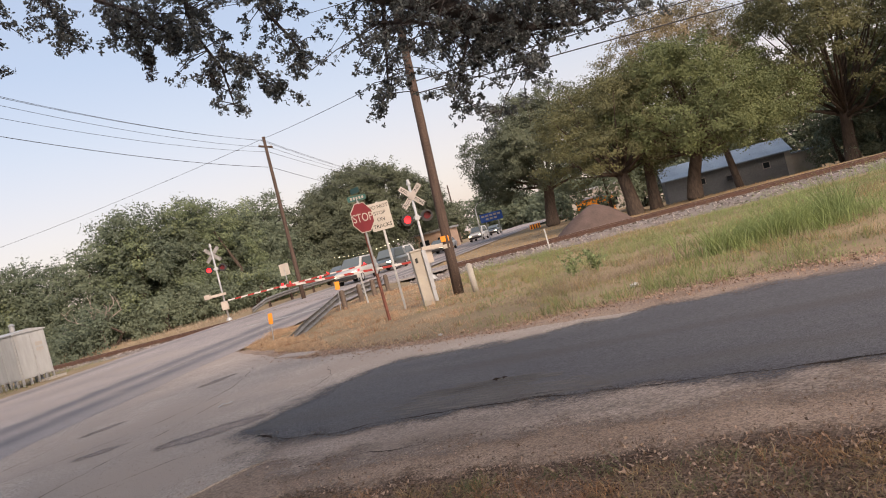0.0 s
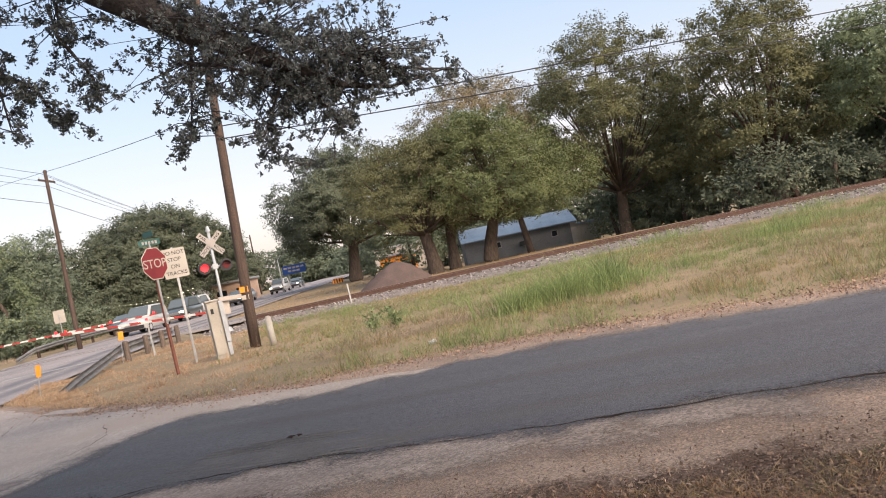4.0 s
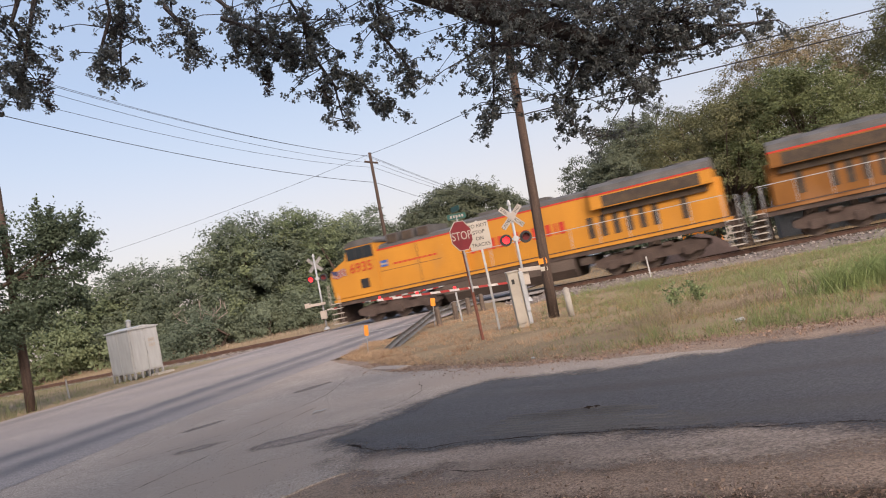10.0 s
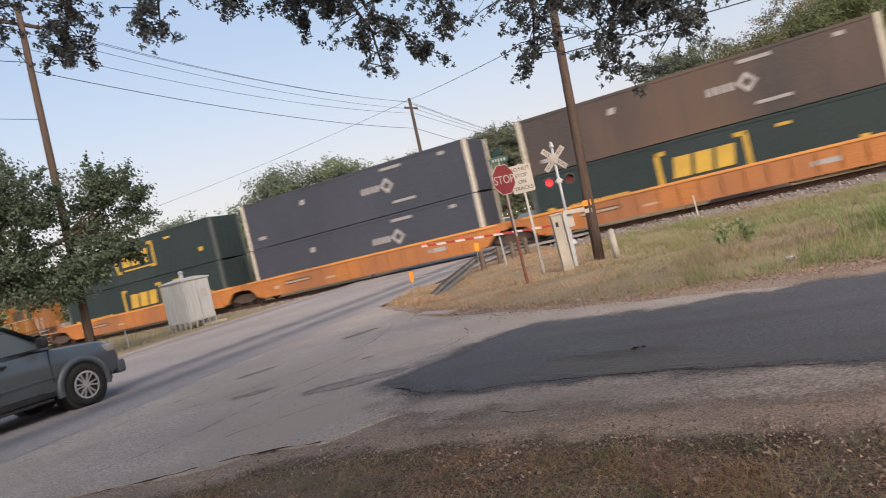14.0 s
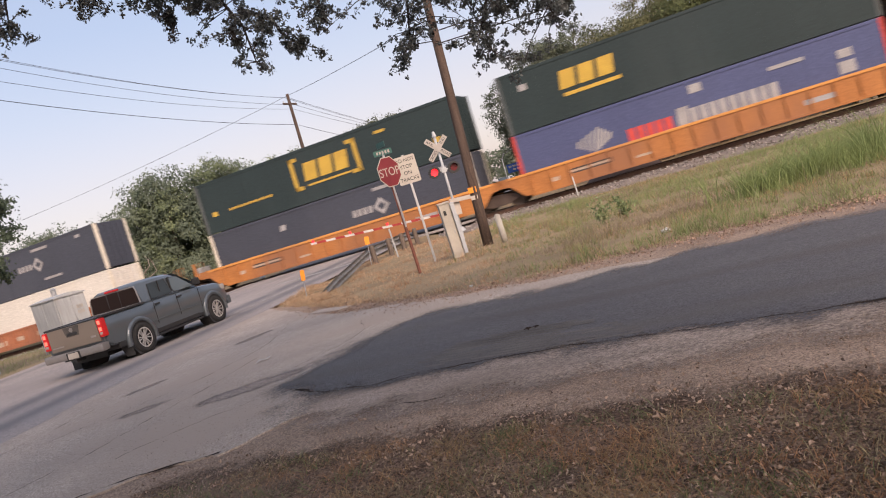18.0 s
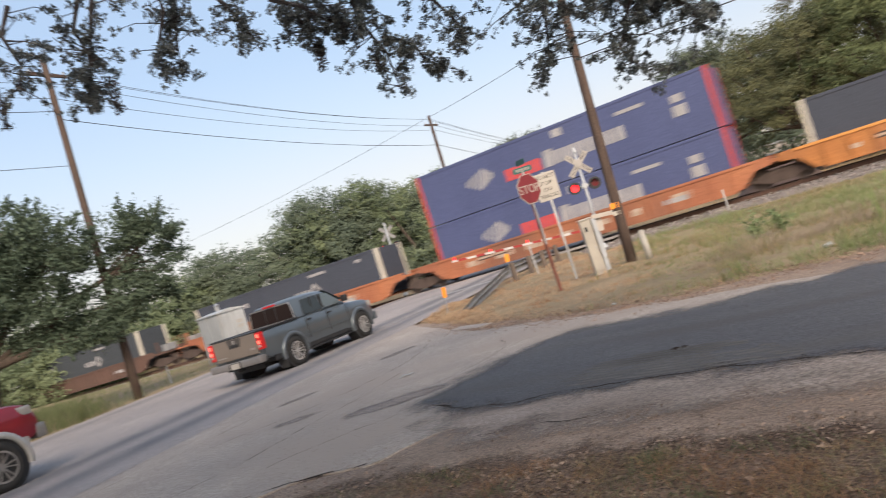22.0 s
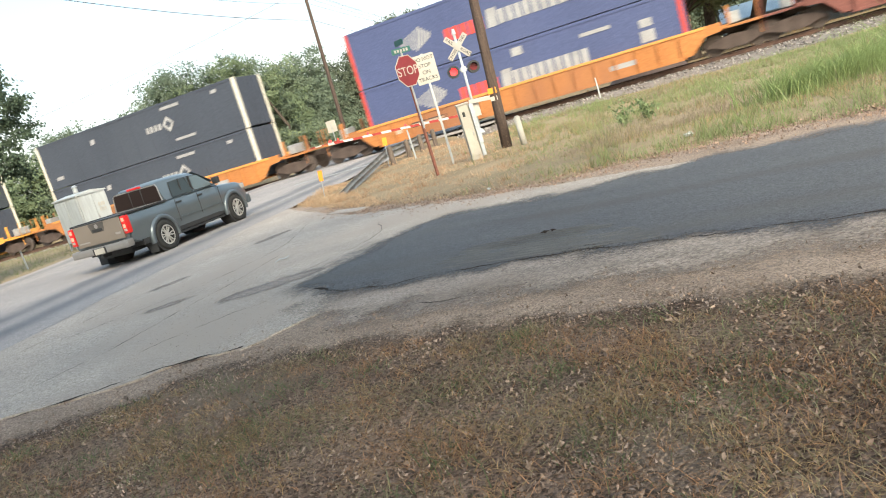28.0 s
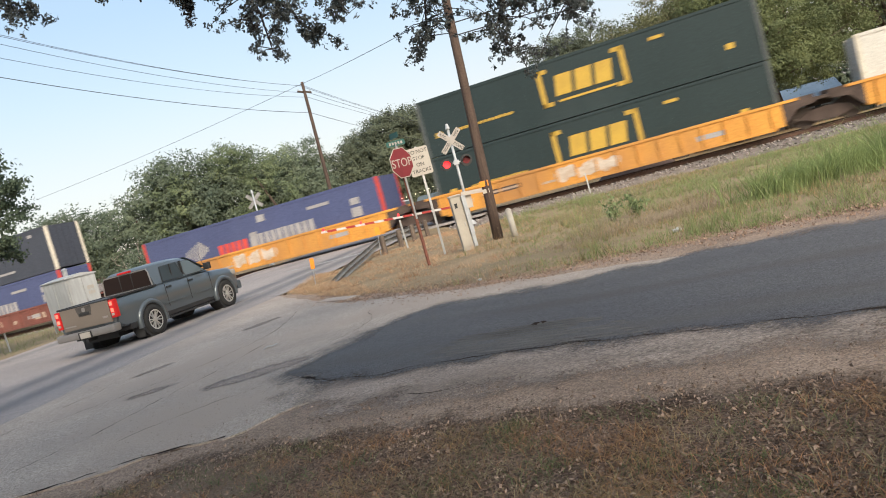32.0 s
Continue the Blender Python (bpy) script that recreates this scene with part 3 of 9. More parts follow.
sheet("pavement", [(-14, 3.9), (-9, 5.2), (-5.7, 5.95), (-4.3, 6.25), (-3.5, 6.5), (-2.8, 6.5), (-2.3, 6.95), (-1.9, 7.2), (-0.8, 6.6), (1.4, 5.9), (3.0, 5.2), (3.4, 6.0), (0.5, 8.5), (2.5, 10.0), (0.6, 11.4), (-0.7, 12.3), (-3.3, 14.8), (-4.7, 17.5), (-6.3, 20.5), (-9, 24), (-13, 12)],
      0.046, APRON, "pale gravelly old asphalt apron at the junction", "pavement", 0.18, 0.03, 0.3, 3.0, False)
crack([(-7.0, 5.6), (-5.7, 5.95), (-4.9, 6.1), (-4.3, 6.25), (-3.5, 6.5), (-2.8, 6.5)], 0.03, 0.0475, 8.0)
SIDE_ROAD = [(-2.75, 8.75), (-2.5, 8.25), (-2.05, 7.78), (-1.55, 7.45), (-1.05, 7.35), (-0.4, 7.12), (0.3, 6.82), (0.9, 6.45), (1.55, 6.08), (2.6, 5.55), (4.0, 4.85), (7.5, 3.1), (20, -2.4), (40, -9.5), (42, -6), (20, 1.8), (8.5, 6.9), (6.4, 7.9), (4.5, 9.2), (2.8, 9.85), (1.6, 10.15), (0.5, 10.15), (-0.5, 10.95), (-1.15, 11.2), (-1.95, 10.4)]
SIDE_CORE = [(-2.1, 8.95), (-1.9, 8.5), (-1.6, 8.05), (-1.2, 7.85), (-0.9, 7.72), (-0.3, 7.48), (0.45, 7.16), (1.05, 6.78), (1.7, 6.42), (2.75, 5.9), (4.15, 5.2), (7.6, 3.5), (20, -2.0), (40, -9.1), (42, -6.4), (20, 1.4), (8.4, 6.5), (6.2, 7.5), (4.3, 8.8), (2.7, 9.45), (1.5, 9.75), (0.3, 9.75), (-0.6, 10.5), (-1.1, 10.7), (-1.6, 10.1)]
sheet("side_road", SIDE_CORE, 0.053, DARK_ASPHALT, "dark newer asphalt side road with a broken edge", "road", 0.04, 0.03, 0.25, 4.0, False)
fringe("side_road_edge", SIDE_ROAD, 0.0555, DARK_ASPHALT_FRINGE, "thinning ragged edge of the dark asphalt", 1.1, 0.75)
for ax in (9.0, 16.0, 23.0, 30.0):
    fringe("side_road_edge", SIDE_ROAD, 0.0555, DARK_ASPHALT_FRINGE, "thinning ragged edge of the dark asphalt", 0.9, 0.75, 0.15, (ax, ax + 7.05, -8.0, 9.0))
LOWER_LAYER = [(-2.3, 7.6), (-2.0, 6.9), (-1.73, 6.42), (-1.23, 6.38), (-0.72, 6.2), (-0.25, 6.02), (0.5, 5.72), (1.6, 5.3), (2.4, 5.0), (3.6, 4.5), (4.0, 4.9), (2.6, 5.75), (1.5, 6.4), (0.6, 6.8), (-0.7, 7.45), (-1.35, 7.55), (-2.0, 7.9)]
fringe("asphalt_edge", LOWER_LAYER, 0.0515, MID_ASPHALT_FRINGE, "crumbled dusty lower layer of dark asphalt", 0.9, 9.0)
crack([(-2.5, 8.3), (-2.1, 7.8), (-1.55, 7.47), (-1.05, 7.37), (-0.4, 7.14), (0.3, 6.84), (0.9, 6.47), (1.55, 6.1), (2.6, 5.57), (4.0, 4.87), (7.5, 3.1)], 0.022, 0.0572, 6.0)
crack([(-1.7, 6.5), (-1.2, 6.42), (-0.7, 6.22), (-0.4, 6.1)], 0.016, 0.0532, 7.0)
for ox, oy, r0, r1, tilt_ in ((-3.35, 9.3, 0.66, 0.22, 16), (-4.95, 14.75, 0.42, 0.08, 62), (-5.1, 9.9, 0.26, 0.08, 20), (-6.0, 12.0, 0.28, 0.07, 50)):
    ca_, sa_ = math.cos(radians(tilt_)), math.sin(radians(tilt_))
    rim_line = [(ox + r0 * math.cos(a / 14 * 6.283) * ca_ - r1 * math.sin(a / 14 * 6.283) * sa_, oy + r0 * math.cos(a / 14 * 6.283) * sa_ + r1 * math.sin(a / 14 * 6.283) * ca_) for a in range(14)]
    fringe("road_patch", rim_line, 0.049, POTHOLE_DIRT, "shallow worn pothole filled with brown dirt", 0.28, 9.0, 0.04, (ox - 1.1, ox + 1.1, oy - 0.8, oy + 0.8))
crack([(-5.6, 6.7), (-5.2, 7.35), (-5.0, 7.85), (-4.8, 8.45), (-4.65, 9.15), (-4.3, 10.2), (-4.0, 11.8)], 0.013, 0.0485, 1.0)
crack([(-6.6, 9.2), (-5.6, 10.2), (-4.7, 11.4), (-4.2, 13.2), (-4.4, 15.5)], 0.009, 0.0485, 2.0)
crack([(-4.4, 7.3), (-3.8, 7.9), (-3.2, 8.3), (-2.5, 8.5)], 0.010, 0.0485, 3.0)
crack([(-3.3, 9.3), (-2.6, 10.3), (-2.2, 11.2), (-2.4, 12.6)], 0.008, 0.0485, 4.0)
crack([(-7.6, 8.0), (-6.9, 9.8), (-6.4, 11.6)], 0.009, 0.0485, 5.0)


def roller_ribs():
    """Low broken ribs left by the paver along the dark asphalt's near edge."""
    d, nn, verts, faces = Vector((0.895, -0.446, 0)), Vector((0.446, 0.895, 0)), [], []
    for k in range(10):
        a0 = Vector((-1.15 + 0.03 * k, 7.66, 0)) + nn * (0.085 * k)
        length = 2.7 - 0.12 * k
        prev = False
        for i in range(int(length / 0.05)):
            p = a0 + d * (i * 0.05) + nn * (0.02 * noise.noise((i * 0.2, k * 3.1, 2)))
            w = 0.016 * (0.35 + 1.5 * noise.noise((i * 0.12, k * 5.7, 8)))
            if w < 0.002:
                prev = False
                continue
            b = len(verts)
            verts += [tuple(p - nn * (w + 0.012)) [:2] + (0.0572,), tuple(p)[:2] + (0.0572 + 0.009,), tuple(p + nn * (w + 0.012))[:2] + (0.0572,)]
            if prev:
                faces += [(b - 3, b - 2, b + 1, b), (b - 2, b - 1, b + 2, b + 1)]
            prev = True
    tagged(raw_mesh("roller_ribs", verts, faces, RIB), "low dusty ribs along the edge of the dark asphalt", "road surface", kind="stuff")


roller_ribs()
CONCRETE_PALE = material("grubby_paper", (0.45, 0.43, 0.41), (0.32, 0.30, 0.29), 0.9, scale=6, fine=40, bump=0.1)
pa = thing("paper_scrap", pose(-3.75, 11.2, 0.052, 0, 0, 25), "grubby white scrap of paper on the asphalt", "litter")
part("sheet", extrude_poly(B(), [(-0.11, 0.0), (-0.03, 0.035), (0.05, 0.015), (0.12, 0.03), (0.12, 0.022), (0.05, 0.006), (-0.03, 0.025), (-0.11, -0.006)], 1, -0.03, 0.03), CONCRETE_PALE, pa)
sl = thing("kerb_slab", pose(-3.55, 15.7, 0.035, 0, 0, -48), "weathered grey concrete slab at the verge tip", "slab")
part("slab", box(B(), 0, 0, 0.0, 1.3, 0.34, 0.06, bevel=0.012), APRON, sl)
de = thing("dead_leaf_clump", pose(0.24, 7.95, 0.055), "small dark clump of dead leaves on the asphalt", "litter")
for k in range(6):
    lf = part("leaf", extrude_poly(B(), [(-0.03, 0.0), (-0.006, 0.011), (0.027, 0.004), (0.03, 0.008), (-0.006, 0.015), (-0.03, 0.004)], 1, -0.011, 0.011), CRACK, de)
    lf.matrix_basis = pose(random.uniform(-0.07, 0.07), random.uniform(-0.04, 0.04), 0.004, random.uniform(-20, 20), random.uniform(-20, 20), random.uniform(0, 360))
LITTER_EDGE = [(-9, 3.3), (-5.7, 4.7), (-3.2, 5.75), (-2.1, 5.8), (-0.7, 5.3), (0.2, 4.9), (1.1, 4.5), (1.9, 4.15), (3.2, 3.6), (7, 2.0), (16, -2.4), (12, -14), (-9, -14)]
sheet("litter_ground", [(x - 0.25 * (y > 0), y - 0.55 * (y > -2.5)) for x, y in LITTER_EDGE], 0.037, LITTER, "leaf litter, gravel and dry grass under the oak", "ground", 0.12, 0.05, 0.3, 6.0, False)
fringe("litter_edge", LITTER_EDGE, 0.0405, LITTER_FRINGE, "leaf litter thinning out over the gravel", 0.8, 1.1, 0.07, (-8.5, 12.0, -1.5, 7.0))


# ---------------------------------------------------------------- railway
def build_track():
    tw = thing("railway_track", Matrix.Identity(4), "single railway track with rusty rails on grey ballast", "railway track", kind="structure")
    # ballast: a bank with sloping shoulders
    verts, faces, prof = [], [], [(-4.2, -0.62), (-2.9, -0.44), (-1.75, -0.23), (-0.9, -0.21), (0, -0.20), (0.9, -0.21), (1.75, -0.23), (2.9, -0.44), (4.2, -0.62)]
    ss = [-260 + i * 1.0 for i in range(521)]
    for s in ss:
        for k, (o, z) in enumerate(prof):
            p = on_track(s, o, z)
            verts.append((p.x, p.y, p.z + 0.03 * noise.noise((s * 0.9, o * 2, 0))))
    w = len(prof)
    for i in range(len(ss) - 1):
        for k in range(w - 1):
            a = i * w + k
            faces.append((a, a + w, a + w + 1, a + 1))
    raw_mesh("ballast_bed", verts, faces, BALLAST, tw, "bed of crushed grey stone")
    for side in (-0.755, 0.755):
        for nm, y0, y1, z0, z1, mat in (("rail", -0.0135, 0.0135, -0.15, -0.035, RAIL_RUST), ("rail_foot", -0.07, 0.07, -0.172, -0.15, RAIL_RUST), ("rail_head", -0.036, 0.036, -0.042, -0.005, RAIL_RUST), ("running_band", -0.030, 0.030, -0.005, 0.0, RAIL_TOP)):
            bm = B()
            extrude_poly(bm, [(y0, z0), (y1, z0), (y1, z1), (y0, z1)], 0, -260, 260)
            ob = part(nm, bm, mat, tw)
            ob.matrix_basis = track_pose(0, side)
    # crossing panels
    for o, wd in ((-1.35, 1.05), (0, 1.3), (1.35, 1.05)):
        bm = B()
        box(bm, 0, 0, -0.06, 12.5, wd, 0.1, bevel=0.01)
        ob = part("crossing_panel", bm, ASPHALT, tw, "asphalt panel between the rails")
        ob.matrix_basis = track_pose(17.6, o)
    bm = B()
    box(bm, 0, 0, -0.255, 0.23, 2.6, 0.16)
    first = part("tie", bm, SLEEPER, tw)
    first.matrix_basis = track_pose(-45)
    for i in range(1, 190):
        ob = new("tie", first.data)
        ob.parent = tw
        ob.matrix_basis = track_pose(-45 + i * 0.54 + random.uniform(-0.03, 0.03), random.uniform(-0.04, 0.04), 0, random.uniform(-0.6, 0.6))
    return tw


TRACKWAY = build_track()


def build_stones():
    """Loose ballast stones, thrown along the near shoulder."""
    rng = np.random.default_rng(5)
    n = 9000
    s = rng.uniform(-40, 60, n)
    o = np.where(rng.random(n) < 0.75, -rng.uniform(0.85, 3.6, n), rng.uniform(-0.7, 3.2, n))
    size = rng.uniform(0.03, 0.075, n)
    base = np.array([(1, 0, 0), (-1, 0, 0), (0, 1, 0), (0, -1, 0), (0, 0, 1), (0, 0, -0.6)], float)
    tri = np.array([(0, 2, 4), (2, 1, 4), (1, 3, 4), (3, 0, 4), (2, 0, 5), (1, 2, 5), (3, 1, 5), (0, 3, 5)])
    px = np.array(ALONG)[:2][None] * s[:, None] + np.array(ACROSS)[:2][None] * (TRACK_FAR + o)[:, None]
    bank = np.interp(np.abs(o), [0, 1.75, 2.9, 4.2], [-0.21, -0.23, -0.44, -0.62])
    z = RAIL_Z + GRADE * s + bank + size * 0.3
    v = base[None] * (size[:, None, None] * rng.uniform(0.6, 1.3, (n, 6, 1)))
    ang = rng.uniform(0, 6.28, n)
    c, sn = np.cos(ang)[:, None], np.sin(ang)[:, None]
    v = np.stack([v[..., 0] * c - v[..., 1] * sn, v[..., 0] * sn + v[..., 1] * c, v[..., 2]], -1)
    v += np.concatenate([px, z[:, None]], 1)[:, None]
    f = tri[None] + 6 * np.arange(n)[:, None, None]
    tagged(raw_mesh("ballast_stones", v.reshape(-1, 3), f.reshape(-1, 3), STONE), "loose grey and brown ballast stones beside the rails", "stones", kind="stuff")


build_stones()


# ---------------------------------------------------------------- poles and wires
def utility_pole(base, top, r, label, arms=0, bands=False):
    b, t = Vector(base), Vector(top)
    po = thing("utility_pole", Matrix.Translation(b), label, "utility pole", "utility poles")
    d = t - b
    part("pole", tube(B(), [d * k / 8 + Vector((0, 0, -0.3 if k == 0 else 0)) for k in range(9)], [r * (1 - 0.35 * k / 8) for k in range(9)], 12), POLE_WOOD, po, smooth_faces=True)
    if arms:
        bm = B()
        box(bm, 0, 0, 0, 1.6, 0.09, 0.11)
        a = part("crossarm", bm, POLE_WOOD, po)
        a.matrix_basis = Matrix.Translation(d * 0.94) @ pose(0, 0, 0, 0, 0, arms)
        for x in (-0.7, 0.0, 0.7):
            ins = B()
            rod(ins, (0, 0, 0), (0, 0, 0.12), 0.045, 0.03, 8)
            i = part("insulator", ins, SILVER, po)
            i.matrix_basis = a.matrix_basis @ Matrix.Translation((x, 0, 0.055))
    if bands:
        bm = B()
        box(bm, 0, -r * 0.85, 1.62, 0.24, 0.012, 0.16)
        part("tag", bm, ORANGE, po, "small orange warning tag")
        bm = B()
        box(bm, 0, -r * 0.86, 1.40, 0.2, 0.012, 0.12)
        part("tag", bm, SIGN_WHITE, po, "small pale tag")
    return po


utility_pole((0.12, 21.5, 0), (0.5, 21.5, 10.6), 0.152, "tall brown wooden utility pole leaning a little beside the crossing", 0, True)
utility_pole((-18.5, 24.5, 0), (-18.3, 24.6, 13.4), 0.17, "tall dark wooden utility pole at the roadside", 75)
utility_pole((-9.7, 49.3, 0), (-9.6, 49.3, 11.0), 0.15, "brown wooden utility pole beyond the tracks", 70)
utility_pole((3.4, 128, 0), (3.4, 128, 10.0), 0.16, "distant wooden utility pole along the road", 80)
utility_pole((42.0, 16.1, 0), (42.0, 16.1, 10.6), 0.17, "wooden utility pole along the side road", 0)


def wire(name, a, b, sag, r=0.012, label="thin black overhead wire"):
    a, b = Vector(a), Vector(b)
    pts = [a.lerp(b, k / 24) - Vector((0, 0, sag * 4 * (k / 24) * (1 - k / 24))) for k in range(25)]
    tagged(part(name, tube(B(), pts, r, 5), WIRE), label, "wire", "overhead wires")


for dx, z0, z1 in ((-0.5, 12.75, 10.75), (0.1, 12.75, 10.75), (0.6, 12.3, 10.3), (0.2, 11.7, 10.0)):
    wire("overhead_wire", (-18.4 + dx * 0.3, 24.6 + dx, z0), (-9.6 + dx * 0.3, 49.3 + dx, z1), 0.5, 0.010)
    wire("overhead_wire", (-9.6 + dx * 0.3, 49.3 + dx, z1), (3.4 + dx * 0.3, 128 + dx, 9.6), 0.9, 0.012)
    wire("overhead_wire", (-18.4 + dx * 0.3, 24.6 + dx, z0), (-27 + dx * 0.3, -12 + dx, 12.6), 0.6, 0.010)
wire("telephone_cable", (-18.4, 24.6, 10.9), (-9.6, 49.3, 8.95), 0.4, 0.015, "thicker black telephone cable")
wire("telephone_cable", (-9.6, 49.3, 8.95), (3.4, 128, 7.4), 0.9, 0.015, "thicker black telephone cable")
wire("telephone_cable", (-18.4, 24.6, 11.2), (-27, -12, 10.8), 0.6, 0.014, "thicker black telephone cable")
wire("service_wire", (-18.4, 24.5, 9.05), (-27, -12, 8.6), 0.3, 0.012)
wire("service_wire", (0.35, 21.5, 6.6), (-9.6, 49.3, 10.9), 0.08, 0.012)
wire("service_wire", (-9.6, 49.3, 10.9), (-35.6, 60, 9.6), 0.2, 0.012)
wire("overhead_wire", (0.30, 21.5, 5.85), (42, 17.2, 6.2), 0.15, 0.018)
wire("overhead_wire", (0.32, 21.5, 6.2), (42, 15.0, 6.7), 0.15, 0.018)


# ---------------------------------------------------------------- signs, signals, cabinets
def octagon(r):
    return [(r * math.cos(radians(22.5 + 45 * k)), r * math.sin(radians(22.5 + 45 * k))) for k in range(8)]


def plate(outline, thick=0.006):
    bm = B()
    return extrude_poly(bm, outline, 1, -thick, thick)


def rect(w, h, r=0.03):
    out = []
    for cx, cz, a0 in ((w / 2 - r, h / 2 - r, 0), (-w / 2 + r, h / 2 - r, 90), (-w / 2 + r, -h / 2 + r, 180), (w / 2 - r, -h / 2 + r, 270)):
        out += [(cx + r * math.cos(radians(a0 + a)), cz + r * math.sin(radians(a0 + a))) for a in (0, 45, 90)]
    return out


FACE = pose(0, -0.010, 0, 90, 0, 0)      # lettering that stands on a plate facing -y


def stop_sign():
    st = thing("stop_sign", pose(-1.72, 18.9, 0, 0, -1.5, 50), "faded red octagonal stop sign on a rusty post", "stop sign")
    bm = B()
    box(bm, 0, 0.05, 1.1, 0.07, 0.045, 2.7)
    part("post", bm, RUST_RED, st)
    bm = B()
    box(bm, 0, 0.03, 2.2, 0.055, 0.03, 2.0)
    part("upper_post", bm, GALV, st, "bare steel upper post")
    bl = part("border", plate(octagon(0.412)), SIGN_WHITE, st, "white border")
    bl.matrix_basis = pose(0, 0, 2.66)
    f = part("face", plate(octagon(0.39), 0.004), SIGN_RED, st)
    f.matrix_basis = pose(0, -0.005, 2.66)
    text("lettering", "STOP", 0.30, pose(0, -0.011, 2.65) @ pose(0, 0, 0, 90), SIGN_WHITE, st, "white letters STOP")
    for z, a in ((3.17, 0), (3.36, 90)):
        p = part("street_name_plate", plate(rect(0.52, 0.14, 0.03), 0.004), SIGN_GREEN, st, "green street name plate")
        p.matrix_basis = pose(0, 0.02, z, 0, 0, a - 20)
        for k in range(5):
            part("name_bar", box(B(), -0.16 + k * 0.08, -0.007, 0, 0.05, 0.004, 0.07), CROSS_WHITE, p)


def do_not_stop_sign():
    st = thing("regulatory_sign", pose(-1.42, 20.9, 0, 0, -1.0, 14), "white regulatory sign on a steel post", "road sign")
    bm = B()
    box(bm, 0, 0.03, 1.5, 0.06, 0.04, 3.2)
    part("post", bm, GALV, st)
    bk = part("border", plate(rect(0.62, 0.78)), SIGN_BLACK, st)
    bk.matrix_basis = pose(0, 0.001, 2.68)
    f = part("face", plate(rect(0.62, 0.78, 0.035), 0.005), SIGN_WHITE, st)
    f.matrix_basis = pose(0, -0.004, 2.68)
    for w, x, z in (("DO", -0.185, 2.95), ("NOT", 0.125, 2.95), ("STOP", 0, 2.77), ("ON", 0, 2.59), ("TRACKS", 0, 2.41)):
        text("lettering", w, 0.145, pose(x, -0.012, z) @ pose(0, 0, 0, 90), SIGN_BLACK, st)


def crossbuck(parent, m, readable):
    for a in (45, -45):
        bl = part("crossbuck_blade", plate(rect(1.22, 0.22, 0.02), 0.006), CROSS_WHITE if readable else GUARD_STEEL, parent, "white reflective blade" if readable else "bare metal back of a blade")
        bl.matrix_basis = m @ pose(0, -0.008 if a > 0 else 0.008, 0, 0, a, 0)
        if readable:
            words = ("RAIL", "ROAD") if a > 0 else ("CROSS", "ING")
            for w, x in zip(words, (-0.38, 0.38)):
                text("lettering", w, 0.17, m @ pose(0, -0.016 if a > 0 else 0.0, 0, 0, a, 0) @ pose(x, -0.001, 0, 90), SIGN_BLACK, parent)


def signal_lamp(parent, m, lit):
    bm = B()
    rod(bm, (0, -0.02, 0), (0, 0.02, 0), 0.25, 0.25, 20)
    bg = part("backing_disc", bm, BLACK, parent)
    bg.matrix_basis = m
    bm = B()
    rod(bm, (0, 0.0, 0), (0, 0.16, 0), 0.17, 0.12, 16)
    h = part("housing", bm, BLACK, parent)
    h.matrix_basis = m
    bm = B()
    n = 12
    for k in range(n):
        a0, a1 = math.pi * (k / n) * 1.0, math.pi * ((k + 1) / n) * 1.0
        vs = [bm.verts.new((0.16 * math.cos(a), y, 0.16 * math.sin(a))) for a, y in ((a0, -0.02), (a1, -0.02), (a1, -0.24), (a0, -0.24))]
        bm.faces.new(vs)
    hood = part("hood", bm, BLACK, parent)
    hood.matrix_basis = m
    bm = B()
    rod(bm, (0, -0.035, 0), (0, -0.02, 0), 0.15, 0.15, 18)
    le = part("lens", bm, LAMP_RED if lit else LAMP_OFF, parent, "lit red lens" if lit else "unlit red lens")
    le.matrix_basis = m


